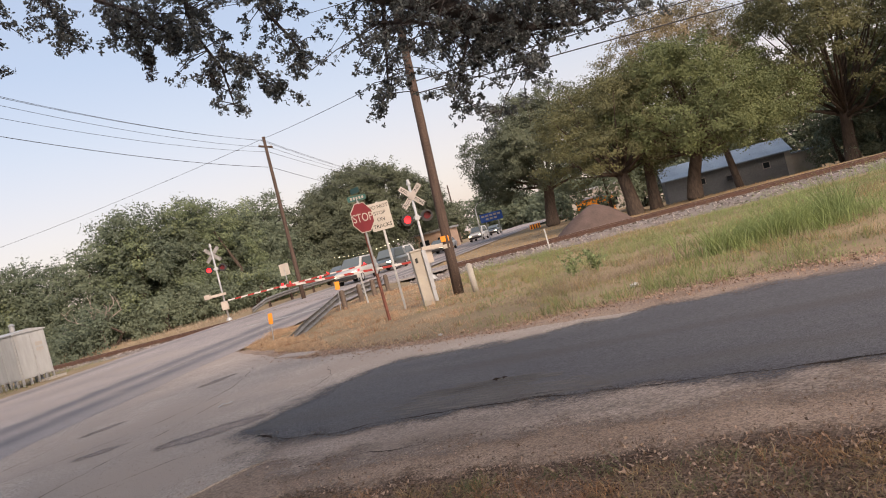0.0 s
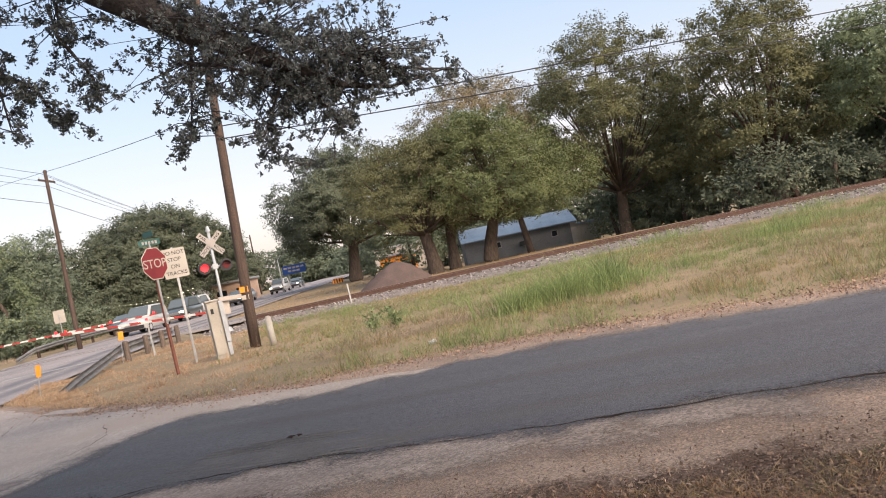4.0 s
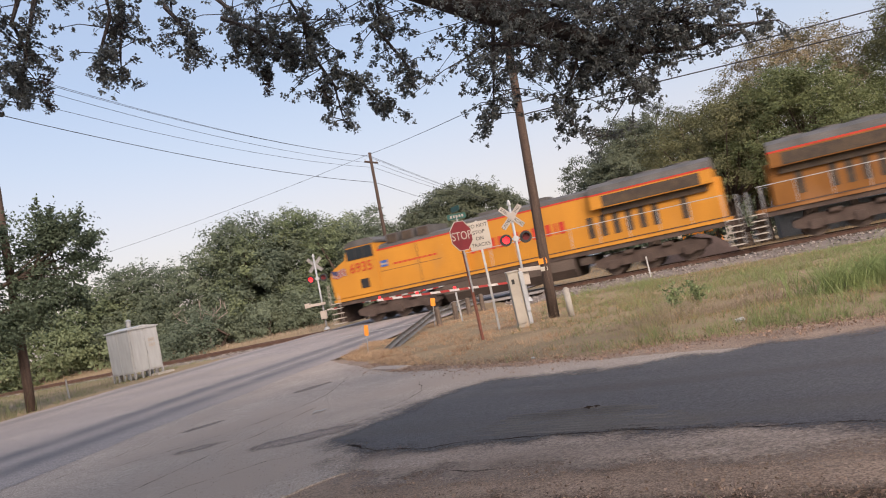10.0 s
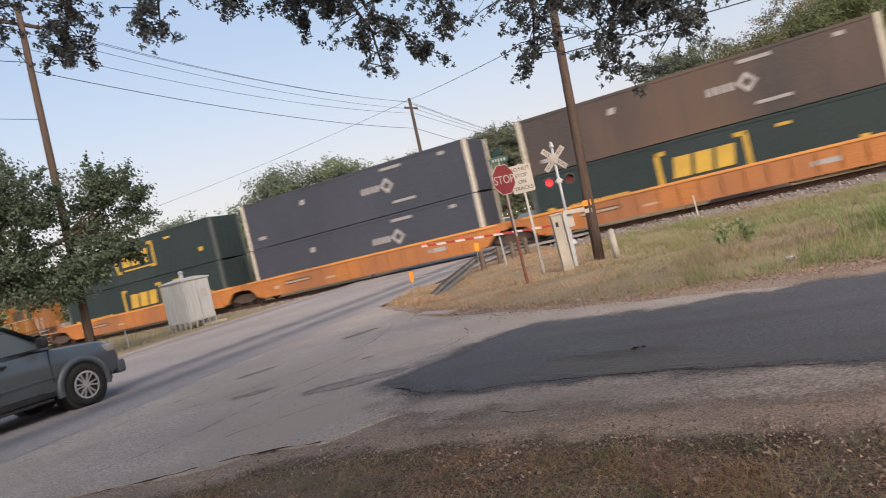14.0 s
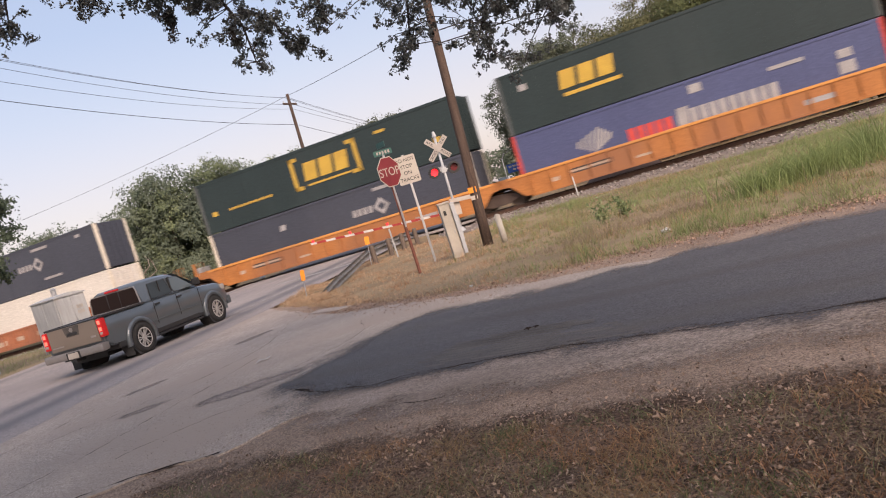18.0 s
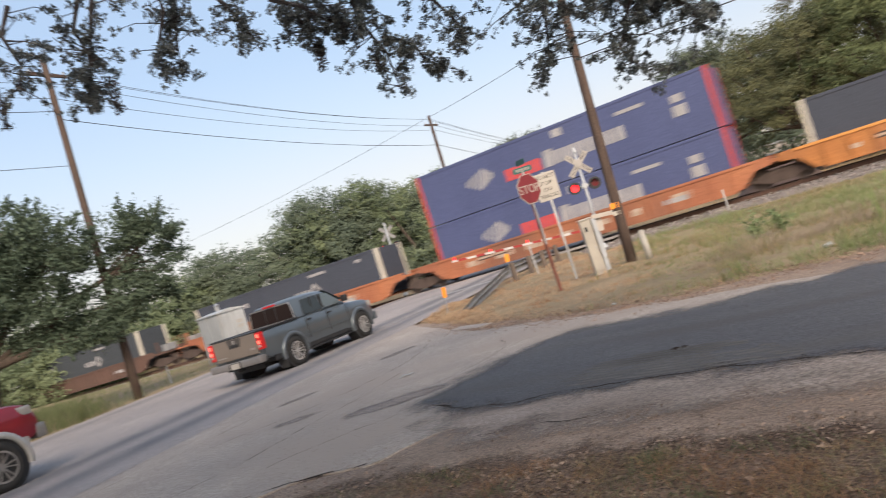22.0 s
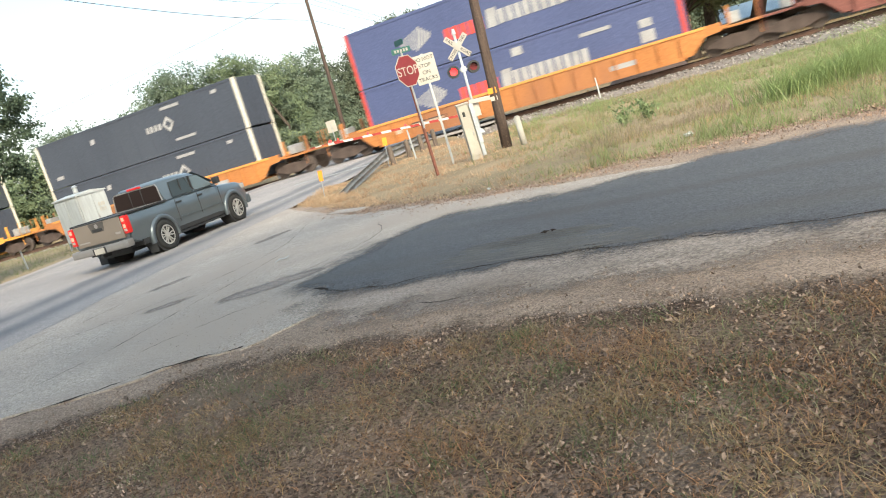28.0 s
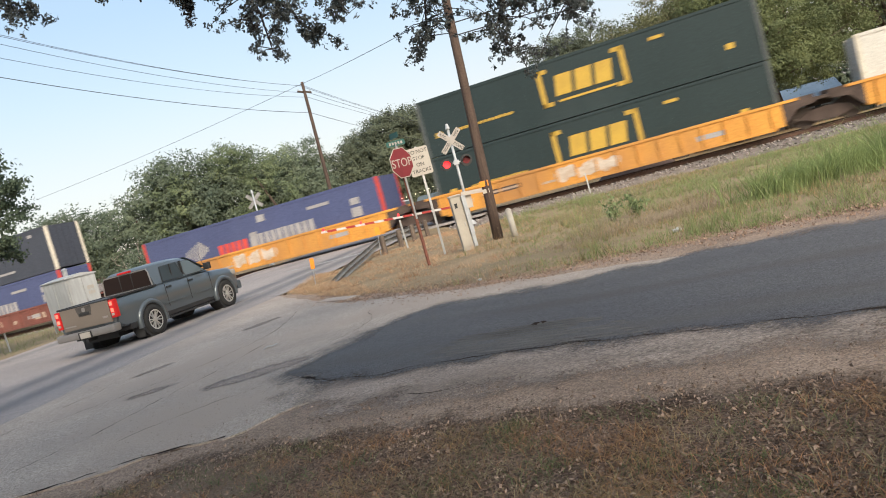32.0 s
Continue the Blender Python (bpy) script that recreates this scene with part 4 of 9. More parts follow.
def signal_mast(m, height, lit_left, label, gate_turn, gate_len, readable, gate_z=1.2, gate_tilt=0.0, group="crossing signals"):
    ma = thing("crossing_signal", m, label, "railroad signal", group)
    bm = B()
    rod(bm, (0, 0, -0.4), (0, 0, height), 0.06, 0.055, 12)
    part("mast", bm, SILVER, ma, smooth_faces=True)
    bm = B()
    rod(bm, (0, 0, -0.05), (0, 0, 0.12), 0.2, 0.12, 12)
    part("mast_base", bm, SILVER, ma)
    bm = B()
    rod(bm, (0, 0, height), (0, 0, height + 0.22), 0.10, 0.05, 10)
    part("bell", bm, SILVER, ma)
    crossbuck(ma, pose(0, -0.09, height - 0.5), readable)
    bm = B()
    rod(bm, (-0.45, 0, height - 1.42), (0.45, 0, height - 1.42), 0.035, 0.035, 8)
    box(bm, 0, 0, height - 1.42, 0.22, 0.16, 0.2, bevel=0.02)
    part("lamp_arm", bm, SILVER, ma)
    for x, lit in ((-0.42, lit_left), (0.42, not lit_left)):
        signal_lamp(ma, pose(x, -0.12, height - 1.42), lit)
        signal_lamp(ma, pose(x, 0.14, height - 1.42, 0, 0, 180), not lit)
    part("gate_machine", box(B(), 0.02, 0.04, 0.92, 0.42, 0.40, 0.55, bevel=0.04), MACHINE_WHITE, ma, "pale painted gate machine box")
    g = part("gate_arm", box(B(), gate_len / 2 + 0.3, -0.3, 0, gate_len, 0.03, 0.09), GATE_WHITE, ma, "red and white striped gate arm, lowered")
    g.matrix_basis = pose(0, 0, gate_z, 0, gate_tilt, gate_turn)
    x = 0.7
    while x < gate_len + 0.1:
        part("stripe", extrude_poly(B(), [(x, -0.046), (x + 0.40, -0.046), (x + 0.44, 0.046), (x + 0.04, 0.046)], 1, -0.322, -0.278), GATE_RED, g)
        x += 0.82
    for f in (0.45, 0.72, 0.99):
        bm = B()
        rod(bm, (f * gate_len + 0.25, -0.3, 0.05), (f * gate_len + 0.25, -0.3, 0.15), 0.05, 0.045, 10)
        part("gate_lamp", bm, LAMP_RED, g, "small red gate lamp")
    for y in (-0.28, 0.28):
        c = part("counterweight_arm", box(B(), -0.40, y, 0.46, 1.15, 0.05, 0.17, bevel=0.02), MACHINE_WHITE, ma)
        c.matrix_basis = pose(0, 0, gate_z, 0, gate_tilt, gate_turn)
    c = part("counterweight", box(B(), -0.95, 0, 0.50, 0.32, 0.62, 0.30, bevel=0.03), MACHINE_WHITE, ma)
    c.matrix_basis = pose(0, 0, gate_z, 0, gate_tilt, gate_turn)
    return ma


stop_sign()
do_not_stop_sign()
signal_mast(pose(-0.72, 31.3, 0.12, 0, 0, 6), 4.03, True, "silver crossing signal with crossbuck and lowered gate arm", 176, 6.0, True, 0.82, -3.6)
signal_mast(pose(-14.3, 47.6, 0.0, 0, 0, -170), 4.75, True, "far crossing signal with its back turned and gate lowered", 177, 9.0, False)


def cabinet():
    ca = thing("signal_cabinet", pose(-0.72, 20.2, 0, 1.0, -1.8, 10), "tan and grey steel signal cabinet beside the pole", "cabinet")
    part("body", box(B(), 0, 0, 0.74, 0.30, 0.30, 1.50, bevel=0.012), CABINET_TAN, ca)
    part("door", box(B(), -0.02, -0.162, 0.78, 0.25, 0.03, 1.34, bevel=0.008), CABINET_TAN, ca)
    part("side_box", box(B(), 0.205, -0.06, 0.93, 0.11, 0.34, 1.06, bevel=0.01), SILVER, ca, "grey steel box on the side")
    part("side_box", box(B(), 0.20, -0.05, 0.22, 0.10, 0.30, 0.34, bevel=0.01), SILVER, ca, "grey steel box on the side")
    part("roof", box(B(), 0, 0, 1.505, 0.34, 0.36, 0.04, bevel=0.012), CABINET_TAN, ca)
    part("handle", box(B(), 0.07, -0.19, 0.70, 0.02, 0.03, 0.1), GALV, ca)
    part("label_plate", box(B(), -0.04, -0.180, 1.24, 0.07, 0.006, 0.13), SIGN_BLACK, ca)


cabinet()
bo = thing("bollard", pose(0.60, 20.9, 0, 2, -2, 0), "short pale concrete marker post in the grass", "bollard")
part("post", rod(B(), (0, 0, -0.2), (0, 0, 0.74), 0.09, 0.085, 14), CONCRETE, bo, smooth_faces=True)
part("cap", rod(B(), (0, 0, 0.74), (0, 0, 0.79), 0.085, 0.05, 14), CONCRETE, bo)


def relay_cabin():
    ca = thing("signal_cabin", pose(-18.85, 32.35, 0, 0, 0, 67.4), "silver-grey steel signal cabin on short legs", "equipment cabin")
    w, d, h, z = 1.54, 1.54, 1.92, 0.27
    part("body", box(B(), 0, 0, z + h / 2, w, d, h, bevel=0.012), CABIN_GREY, ca)
    for x in (-0.385, 0.385):
        part("door", box(B(), x, -d / 2 - 0.012, z + h / 2, w / 2 - 0.06, 0.03, h - 0.12, bevel=0.006), CABIN_GREY, ca)
        part("hinge_bar", box(B(), x * 1.9, -d / 2 - 0.03, z + h / 2, 0.02, 0.02, h - 0.3), GALV, ca)
    part("door_handle", box(B(), 0.05, -d / 2 - 0.045, z + 0.8, 0.03, 0.03, 0.18), GALV, ca)
    for y in (-0.4, 0.4):
        for x in (-1, 1):
            part("side_panel", box(B(), x * (w / 2 + 0.01), y, z + h / 2, 0.025, d / 2 - 0.07, h - 0.12, bevel=0.006), CABIN_GREY, ca)
    bm = B()
    extrude_poly(bm, [(-w / 2 - 0.06, 0), (w / 2 + 0.06, 0), (w / 2 + 0.06, 0.05), (0, 0.16), (-w / 2 - 0.06, 0.05)], 1, -d / 2 - 0.06, d / 2 + 0.06)
    r = part("roof", bm, CABIN_GREY, ca)
    r.matrix_basis = pose(0, 0, z + h)
    v = part("vent", rod(B(), (0, 0.1, 0.1), (0, 0.1, 0.42), 0.11, 0.11, 12), GALV, ca)
    v.matrix_basis = pose(0, 0, z + h)
    part("cap", rod(B(), (0, 0.1, 0.42), (0, 0.1, 0.52), 0.15, 0.05, 12), GALV, v)
    for i in range(5):
        for j in range(5):
            if i in (0, 4) or j in (0, 4):
                part("leg", box(B(), -0.74 + i * 0.37, -0.74 + j * 0.37, 0.1, 0.08, 0.08, 0.4), GALV, ca)
    for k, (zz, hh) in enumerate(((1.62, 0.16), (1.38, 0.14))):
        part("notice", box(B(), 0.36, -d / 2 - 0.031, zz, 0.34, 0.006, hh), SIGN_WHITE, ca, "small white notice")
        for q in range(3):
            part("letter_bar", box(B(), 0.36, -d / 2 - 0.036, zz + 0.04 - q * 0.04, 0.26, 0.004, 0.014), GALV, ca)
    part("step", box(B(), 0.3, -1.25, 0.03, 0.9, 0.5, 0.1), CONCRETE, ca, "pale concrete step")


relay_cabin()


def guardrail(name, pts, label, end_dip=True, n_side=1):
    gr = thing(name, Matrix.Identity(4), label, "guardrail", "guardrails")
    wave = [(0.0, 0.155), (0.075, 0.11), (0.075, 0.05), (0.0, 0.0), (0.075, -0.05), (0.075, -0.11), (0.0, -0.155), (-0.012, -0.155), (0.06, -0.105), (0.06, -0.055), (-0.012, 0.0), (0.06, 0.055), (0.06, 0.105), (-0.012, 0.155)]
    bm = B()
    rows = []
    for i, p in enumerate(pts):
        a, b = Vector(pts[max(i - 1, 0)]), Vector(pts[min(i + 1, len(pts) - 1)])
        d = (b - a)
        d.z = 0
        d.normalize()
        nrm = Vector((-d.y, d.x, 0)) * n_side
        rows.append([bm.verts.new(Vector(p) + nrm * u + Vector((0, 0, v))) for u, v in wave])
    for a, b in zip(rows, rows[1:]):
        for k in range(len(wave)):
            bm.faces.new((a[k], a[(k + 1) % len(wave)], b[(k + 1) % len(wave)], b[k]))
    bmesh.ops.recalc_face_normals(bm, faces=bm.faces[:])
    part("beam", bm, GUARD_STEEL, gr, "galvanised steel beam")
    return gr


gr = guardrail("guardrail", [(-4.66, 19.8, -0.08), (-4.5, 22.3, 0.15), (-4.4, 25.4, 0.29), (-4.25, 28.0, 0.46), (-3.8, 29.8, 0.48), (-3.4, 31.4, 0.50), (-2.95, 33.5, 0.50)], "galvanised guardrail that dips into the verge, on timber posts")
for x, y in ((-4.06, 27.8), (-3.62, 29.65), (-3.22, 31.2), (-2.8, 33.2)):
    part("timber_post", tube(B(), [(x, y, -0.3), (x, y, 0.64), (x, y, 0.69), (x, y, 0.71)], [0.105, 0.1, 0.085, 0.04], 12), POST_WOOD, gr, "round weathered timber post")
gr = guardrail("guardrail", [(-13.15, 49.0, 0.1), (-12.6, 51.0, 0.5), (-11.9, 54, 0.6), (-10.6, 60, 0.6), (-8.8, 68, 0.6)], "far galvanised guardrail with a bent end", n_side=-1)
for x, y in ((-12.6, 52.6), (-11.7, 56), (-10.7, 60), (-9.8, 64)):
    part("timber_post", rod(B(), (x - 0.16, y, -0.3), (x - 0.16, y, 0.75), 0.10, 0.10, 10), POLE_WOOD, gr, "timber post")

for x, y, h, w, label in ((-5.21, 20.8, 0.78, 0.12, "orange flexible marker at the road edge"), (-4.22, 27.6, 1.02, 0.17, "yellow reflector marker on a post at the guardrail")):
    mk = thing("delineator", pose(x, y, 0, 0, 6, 10), label, "road marker")
    part("stake", rod(B(), (0, 0, -0.1), (0, 0, h - 0.1), 0.014, 0.014, 8), GALV, mk)
    part("reflector", plate(rect(w, 0.30, 0.02), 0.006), ORANGE, mk).matrix_basis = pose(0, -0.01, h - 0.1)
for x, y, h in ((-3.18, 27.7, 1.1), (4.6, 33.2, 0.9), (-18.8, 27.1, 0.75)):
    mk = thing("marker_post", pose(x, y, 0.0, 0, -2, 0), "thin pale marker post in the grass", "marker post")
    part("post", box(B(), 0, 0, h / 2, 0.06, 0.03, h), GALV, mk)
mk = thing("road_sign", pose(-12.2, 57.5, 0, 0, 0, 175), "square sign seen from behind on a post", "road sign")
part("post", box(B(), 0, 0.02, 1.2, 0.05, 0.04, 2.6), GALV, mk)
part("panel", plate(rect(0.76, 0.9), 0.006), SIGN_WHITE, mk).matrix_basis = pose(0, -0.01, 2.3)
mk = thing("guide_sign", pose(6.3, 86, 0, 0, 0, 0), "blue guide sign on two posts with unreadable white lines", "road sign")
for x in (-0.7, 0.7):
    part("post", box(B(), x, 0.05, 1.3, 0.09, 0.06, 2.7), GALV, mk)
part("panel", plate(rect(2.6, 1.0), 0.01), SIGN_BLUE, mk).matrix_basis = pose(0, -0.02, 2.55)
for x, z in [(-0.95 + k * 0.47, 2.75) for k in range(5)] + [(-0.5 + k * 0.47, 2.38) for k in range(3)]:
    part("letter_bar", box(B(), x, -0.04, z, 0.36, 0.01, 0.2), SIGN_WHITE, mk)
mk = thing("object_marker", pose(9.9, 78, 0, 0, 0, 0), "yellow and black striped object marker", "road marker")
part("panel", box(B(), 0, 0, 0.35, 1.1, 0.08, 0.5, bevel=0.02), ORANGE, mk)
for k in range(4):
    part("stripe", box(B(), -0.4 + k * 0.27, -0.045, 0.35, 0.1, 0.012, 0.48), SIGN_BLACK, mk)

# ---------------------------------------------------------------- the train
LOCO_YELLOW = material("armour_yellow_paint", (0.532, 0.233, 0.030), (0.446, 0.195, 0.028), 0.5, scale=0.8, fine=20, bump=0.02, dirt=(0.42, 0.22, 0.07), dirt_at=0.66, streak=(1, 1, 0.5), grain_amount=0.25)
LOCO_DIRTY = material("weathered_yellow_paint", (0.258, 0.110, 0.023), (0.181, 0.075, 0.019), 0.6, scale=0.9, fine=20, bump=0.02, dirt=(0.26, 0.13, 0.06), dirt_at=0.56, streak=(1, 1, 0.4), grain_amount=0.35)
# the sky's reflection is put into the pale base colour
PALE_GLASS = material("painted_sky_glass", (0.32, 0.35, 0.38), (0.24, 0.27, 0.30), 0.15, scale=1, fine=10, bump=0.0, spec=0.6, grain_amount=0.1)
LOCO_GREY = material("harbour_grey_paint", (0.115, 0.108, 0.105), (0.075, 0.071, 0.069), 0.6, scale=1, fine=20, bump=0.03)
LOCO_RED = material("scarlet_lettering", (0.50, 0.05, 0.03), None, 0.5, bump=0.0)
LOCO_FRAME = material("grimy_underframe", (0.058, 0.042, 0.036), (0.10, 0.073, 0.062), 0.85, scale=2, fine=30, bump=0.3)
TANK_TAN = material("dusty_fuel_tank", (0.105, 0.08, 0.066), (0.065, 0.05, 0.043), 0.8, scale=1, fine=20, bump=0.1)
GRILLE = material("dark_grille", (0.05, 0.04, 0.035), (0.09, 0.065, 0.045), 0.8, scale=3, fine=40, bump=0.3)
WHEEL_STEEL = material("wheel_steel", (0.085, 0.064, 0.054), (0.14, 0.11, 0.096), 0.6, metal=0.4, scale=5, fine=40, bump=0.1)
FLAG_BLUE = material("flag_blue", (0.06, 0.06, 0.13), None, 0.6, bump=0.0)
FLAG_RED = material("flag_red", (0.30, 0.055, 0.045), None, 0.6, bump=0.0)
FLAG_WHITE = material("flag_white", (0.36, 0.30, 0.26), None, 0.6, bump=0.0)


def wheel_set(x, r, parent):
    for y in (-0.76, 0.76):
        bm = B()
        rod(bm, (x, y - 0.065, r), (x, y + 0.065, r), r, r, 24)
        rod(bm, (x, y - 0.085, r), (x, y + 0.085, r), r * 0.72, r * 0.72, 20)
        part("wheel", bm, WHEEL_STEEL, parent)


def loco_bogie(parent, x):
    bg = part("bogie", B(), LOCO_FRAME, parent, "grimy three-axle bogie")
    bg.matrix_basis = pose(x, 0, 0)
    for y in (-1.08, 1.08):
        bm = B()
        extrude_poly(bm, [(-2.6, 0.55), (-2.3, 0.42), (2.3, 0.42), (2.6, 0.55), (2.6, 0.82), (1.9, 0.98), (-1.9, 0.98), (-2.6, 0.82)], 1, y - 0.09, y + 0.09)
        part("side_frame", bm, LOCO_FRAME, bg)
        for dx in (-1.75, 0.0, 1.75):
            part("axle_box", box(B(), dx, y * 1.06, 0.53, 0.42, 0.24, 0.42, bevel=0.04), LOCO_FRAME, bg)
        for dx in (-0.9, 0.9):
            part("brake_cylinder", rod(B(), (dx - 0.22, y * 1.12, 0.98), (dx + 0.22, y * 1.12, 0.98), 0.12, 0.12, 10), LOCO_FRAME, bg)
    for dx in (-1.75, 0.0, 1.75):
        wheel_set(dx, 0.53, bg)
    return bg


def flag(parent, x, z, w, h, side, flip=False):
    """A waving flag in its colours: blue canton and seven stripes, in slanted slices."""
    k = 14
    for j, (mat, lo, hi) in enumerate([(FLAG_RED, i / 7, (i + 0.5) / 7) for i in range(7)] + [(FLAG_WHITE, (i + 0.5) / 7, (i + 1) / 7) for i in range(7)]):
        bm = B()
        for a in range(k):
            u0, u1 = a / k, (a + 1) / k
            vs = []
            for u, v in ((u0, lo), (u1, lo), (u1, hi), (u0, hi)):
                wv = 0.12 * math.sin(u * 7.5)
                vs.append(bm.verts.new((x + (u - 0.5) * w, side, z + (v - 0.5) * h + wv * h + (0.5 - u) * 0.0)))
            bm.faces.new(vs)
        part("flag_stripe", bm, mat, parent)
    bm = B()
    for a in range(6):
        u0, u1 = a / k, (a + 1) / k
        vs = [bm.verts.new((x + ((u if flip else 1 - u) - 0.5) * w, side * 1.004, z + (v - 0.5) * h + 0.12 * math.sin((u if flip else 1 - u) * 7.5) * h)) for u, v in ((u0, 0.45), (u1, 0.45), (u1, 1.0), (u0, 1.0))]
        bm.faces.new(vs)
    part("flag_canton", bm, FLAG_BLUE, parent)


def locomotive(label, number, name_bars, facing, cab_back=0.0, flag_at=11.4, flare=False, length=22.3, paint=LOCO_YELLOW, tip=0.45, tail=21.3):
    """A six-axle diesel, about 22 m over couplers; its front end is at x = 0. cab_back: how far the cab stands behind the usual place; tip, tail: where the nose begins and the hood ends. facing -1: runs long hood first."""
    lo = thing("locomotive", Matrix.Identity(4), label, "locomotive", "locomotives")
    if facing > 0:
        fx = lambda x: -x            # noqa: E731  distance behind the cab end
    else:
        fx = lambda x: x - length     # noqa: E731

    def bx(name, x0, x1, y, z0, z1, mat, bevel=0.0, label_="", y0=0.0, parent=None):
        a, b = fx(x0), fx(x1)
        return part(name, box(B(), (a + b) / 2, y0, (z0 + z1) / 2, abs(b - a), y, z1 - z0, bevel=bevel), mat, parent or lo, label_)

    def profile(name, pts, half, mat, bevel=0.0, parent=None):
        bm = extrude_poly(B(), [(fx(x), z) for x, z in pts], 1, -half, half)
        if bevel:
            bmesh.ops.bevel(bm, geom=bm.edges[:], offset=bevel, segments=2, affect="EDGES", clamp_overlap=True)
        return part(name, bm, mat, parent or lo)

    bx("underframe", 0.55, 21.7, 2.9, 1.22, 1.50, LOCO_FRAME, 0.02)
    bx("sill", 0.5, 21.7, 3.02, 1.44, 1.60, paint, 0.01)
    bx("walkway", 3.6, 21.6, 3.06, 1.60, 1.64, LOCO_FRAME)
    # fuel tank with sloping lower sides
    tk = extrude_poly(B(), [(-1.42, 1.25), (-1.46, 0.7), (-1.1, 0.28), (1.1, 0.28), (1.46, 0.7), (1.42, 1.25)], 0, min(fx(7.2), fx(14.3)), max(fx(7.2), fx(14.3)))
    part("fuel_tank", tk, TANK_TAN, lo, "dusty grey-brown fuel tank")
    for x0, x1 in ((6.6, 7.3), (14.5, 15.2)):
        bx("air_tank", x0, x1, 2.6, 0.75, 1.15, TANK_TAN, 0.12)
    # nose and cab: a short, full-width nose with an upright front
    c = cab_back
    profile("nose", [(tip + 0.1, 1.55), (3.7 + c, 1.55), (3.7 + c, 3.5), (1.75 + c, 3.78 - 0.2 * bool(c)), (tip + 0.17, 3.22), (tip, 3.0)], 1.50, paint, 0.09)
    cab = profile("cab", [(x + c, z) for x, z in ((1.75, 3.3), (3.7, 3.3), (3.7, 4.3), (3.5, 4.46), (2.0, 4.46), (1.86, 4.3), (1.62, 3.72))], 1.51, paint, 0.05)
    profile("roof", [(x + c, z) for x, z in ((1.72, 4.24), (3.75, 4.24), (3.75, 4.40), (3.4, 4.62), (2.2, 4.62), (1.70, 4.38))], 1.54, LOCO_GREY, 0.04, cab)
    for y in (-1.525, 1.525):
        bx("window_frame", 1.82 + c, 3.52 + c, 0.02, 3.58, 4.22, BLACK, 0.005, y0=y, parent=cab)
        for x0, x1 in ((1.90, 2.36), (2.44, 2.90), (2.98, 3.44)):
            bx("window", x0 + c, x1 + c, 0.03, 3.64, 4.17, GLASS, 0.008, y0=y * 1.004, parent=cab)
        if c:
            for x0, w in ((1.9, 1.1), (3.25, 0.5)):
                pn = bx("louvre_panel", x0 + c, x0 + w + c, 0.03, 1.9, 2.5, paint, 0.005, y0=y * 0.99)
                for k in range(6):
                    bx("louvre", x0 + 0.07 + c, x0 + w - 0.07 + c, 0.012, 1.96 + k * 0.09, 2.0 + k * 0.09, GRILLE, y0=y * 1.003, parent=pn)
        else:
            bx("hatch", 2.43 + c, 2.95 + c, 0.03, 1.96, 2.46, BLACK, 0.005, y0=y * 0.995)
        flag(lo, fx(1.14 + c * 0.5), 3.0, 0.95, 0.42, y * 0.995, facing < 0)
        bx("shield", 3.83 + c, 4.27 + c, 0.012, 2.86, 3.2, SIGN_BLUE, y0=y * 0.966)
        bx("shield_band", 3.83 + c, 4.27 + c, 0.016, 2.96, 3.06, FLAG_WHITE, y0=y * 0.966)
    for y in (-0.68, 0.68):
        bm = box(B(), 0, 0, 0, 0.03, 1.0, 0.52, Matrix.Translation((fx(1.70 + c), y, 4.0)) @ pose(0, 0, 0, 0, (22 if facing > 0 else -22), 0))
        part("windscreen", bm, PALE_GLASS, cab)
    for y in (-0.15, 0.15):
        part("headlight", rod(B(), (fx(1.8 + c), y, 4.32), (fx(1.66 + c), y, 4.32), 0.1, 0.1, 12), HEADLAMP, cab)
    for y in (-0.9, 0.9):
        part("ditch_light", rod(B(), (fx(0.7), y, 1.4), (fx(0.5), y, 1.4), 0.09, 0.09, 10), HEADLAMP, lo)
    # cabinet behind the cab, engine hood, radiator
    bx("electrical_cabinet", 3.6 + c, 8.7, 2.9, 1.62, 3.84, paint, 0.03)
    bx("engine_hood", 8.7, 16.0, 2.1, 1.62, 4.02, paint, 0.05)
    bx("radiator_hood", 16.0, tail, 2.9 if flare else 2.1, 1.62, 3.4, paint, 0.05)
    bx("radiator_wing", 15.6, tail - 0.1, 2.95, 3.25, 3.95, paint, 0.05)
    bx("hood_end", tail - 0.15, tail + 0.15, 1.7, 1.62, 3.5, paint, 0.05)
    # grey roof over the hood, rounded, with the brake housing and fans on it
    for x0, x1, half in ((3.75 + c, 8.7, 1.3), (8.7, 15.6, 0.98), (15.6, tail - 0.1, 1.42)):
        a, b = sorted((fx(x0), fx(x1)))
        z0, hh = (3.84, 0.30) if x0 < 8 else (4.02, 0.32) if x0 < 15 else (3.96, 0.5)
        part("hood_roof", extrude_poly(B(), [(-half, z0), (half, z0), (half * 0.93, z0 + hh * 0.6), (half * 0.6, z0 + hh), (-half * 0.6, z0 + hh), (-half * 0.93, z0 + hh * 0.6)], 0, a, b), LOCO_GREY, lo, "dusty grey roof")
    grid = 6.9 if flare else 4.3 + c * 1.3
    for k in range(3):
        bx("brake_grid_box", grid + k * 0.95, grid + 0.75 + k * 0.95, 2.45, 4.0, 4.55, LOCO_GREY, 0.04)
        for y in (-1.24, 1.24):
            bx("brake_grid", grid + 0.08 + k * 0.95, grid + 0.67 + k * 0.95, 0.03, 4.06, 4.48, GRILLE, y0=y)
    for x in (9.6, 12.4):
        bx("exhaust_housing", x, x + 1.0, 1.1, 4.2, 4.5, LOCO_GREY, 0.05)
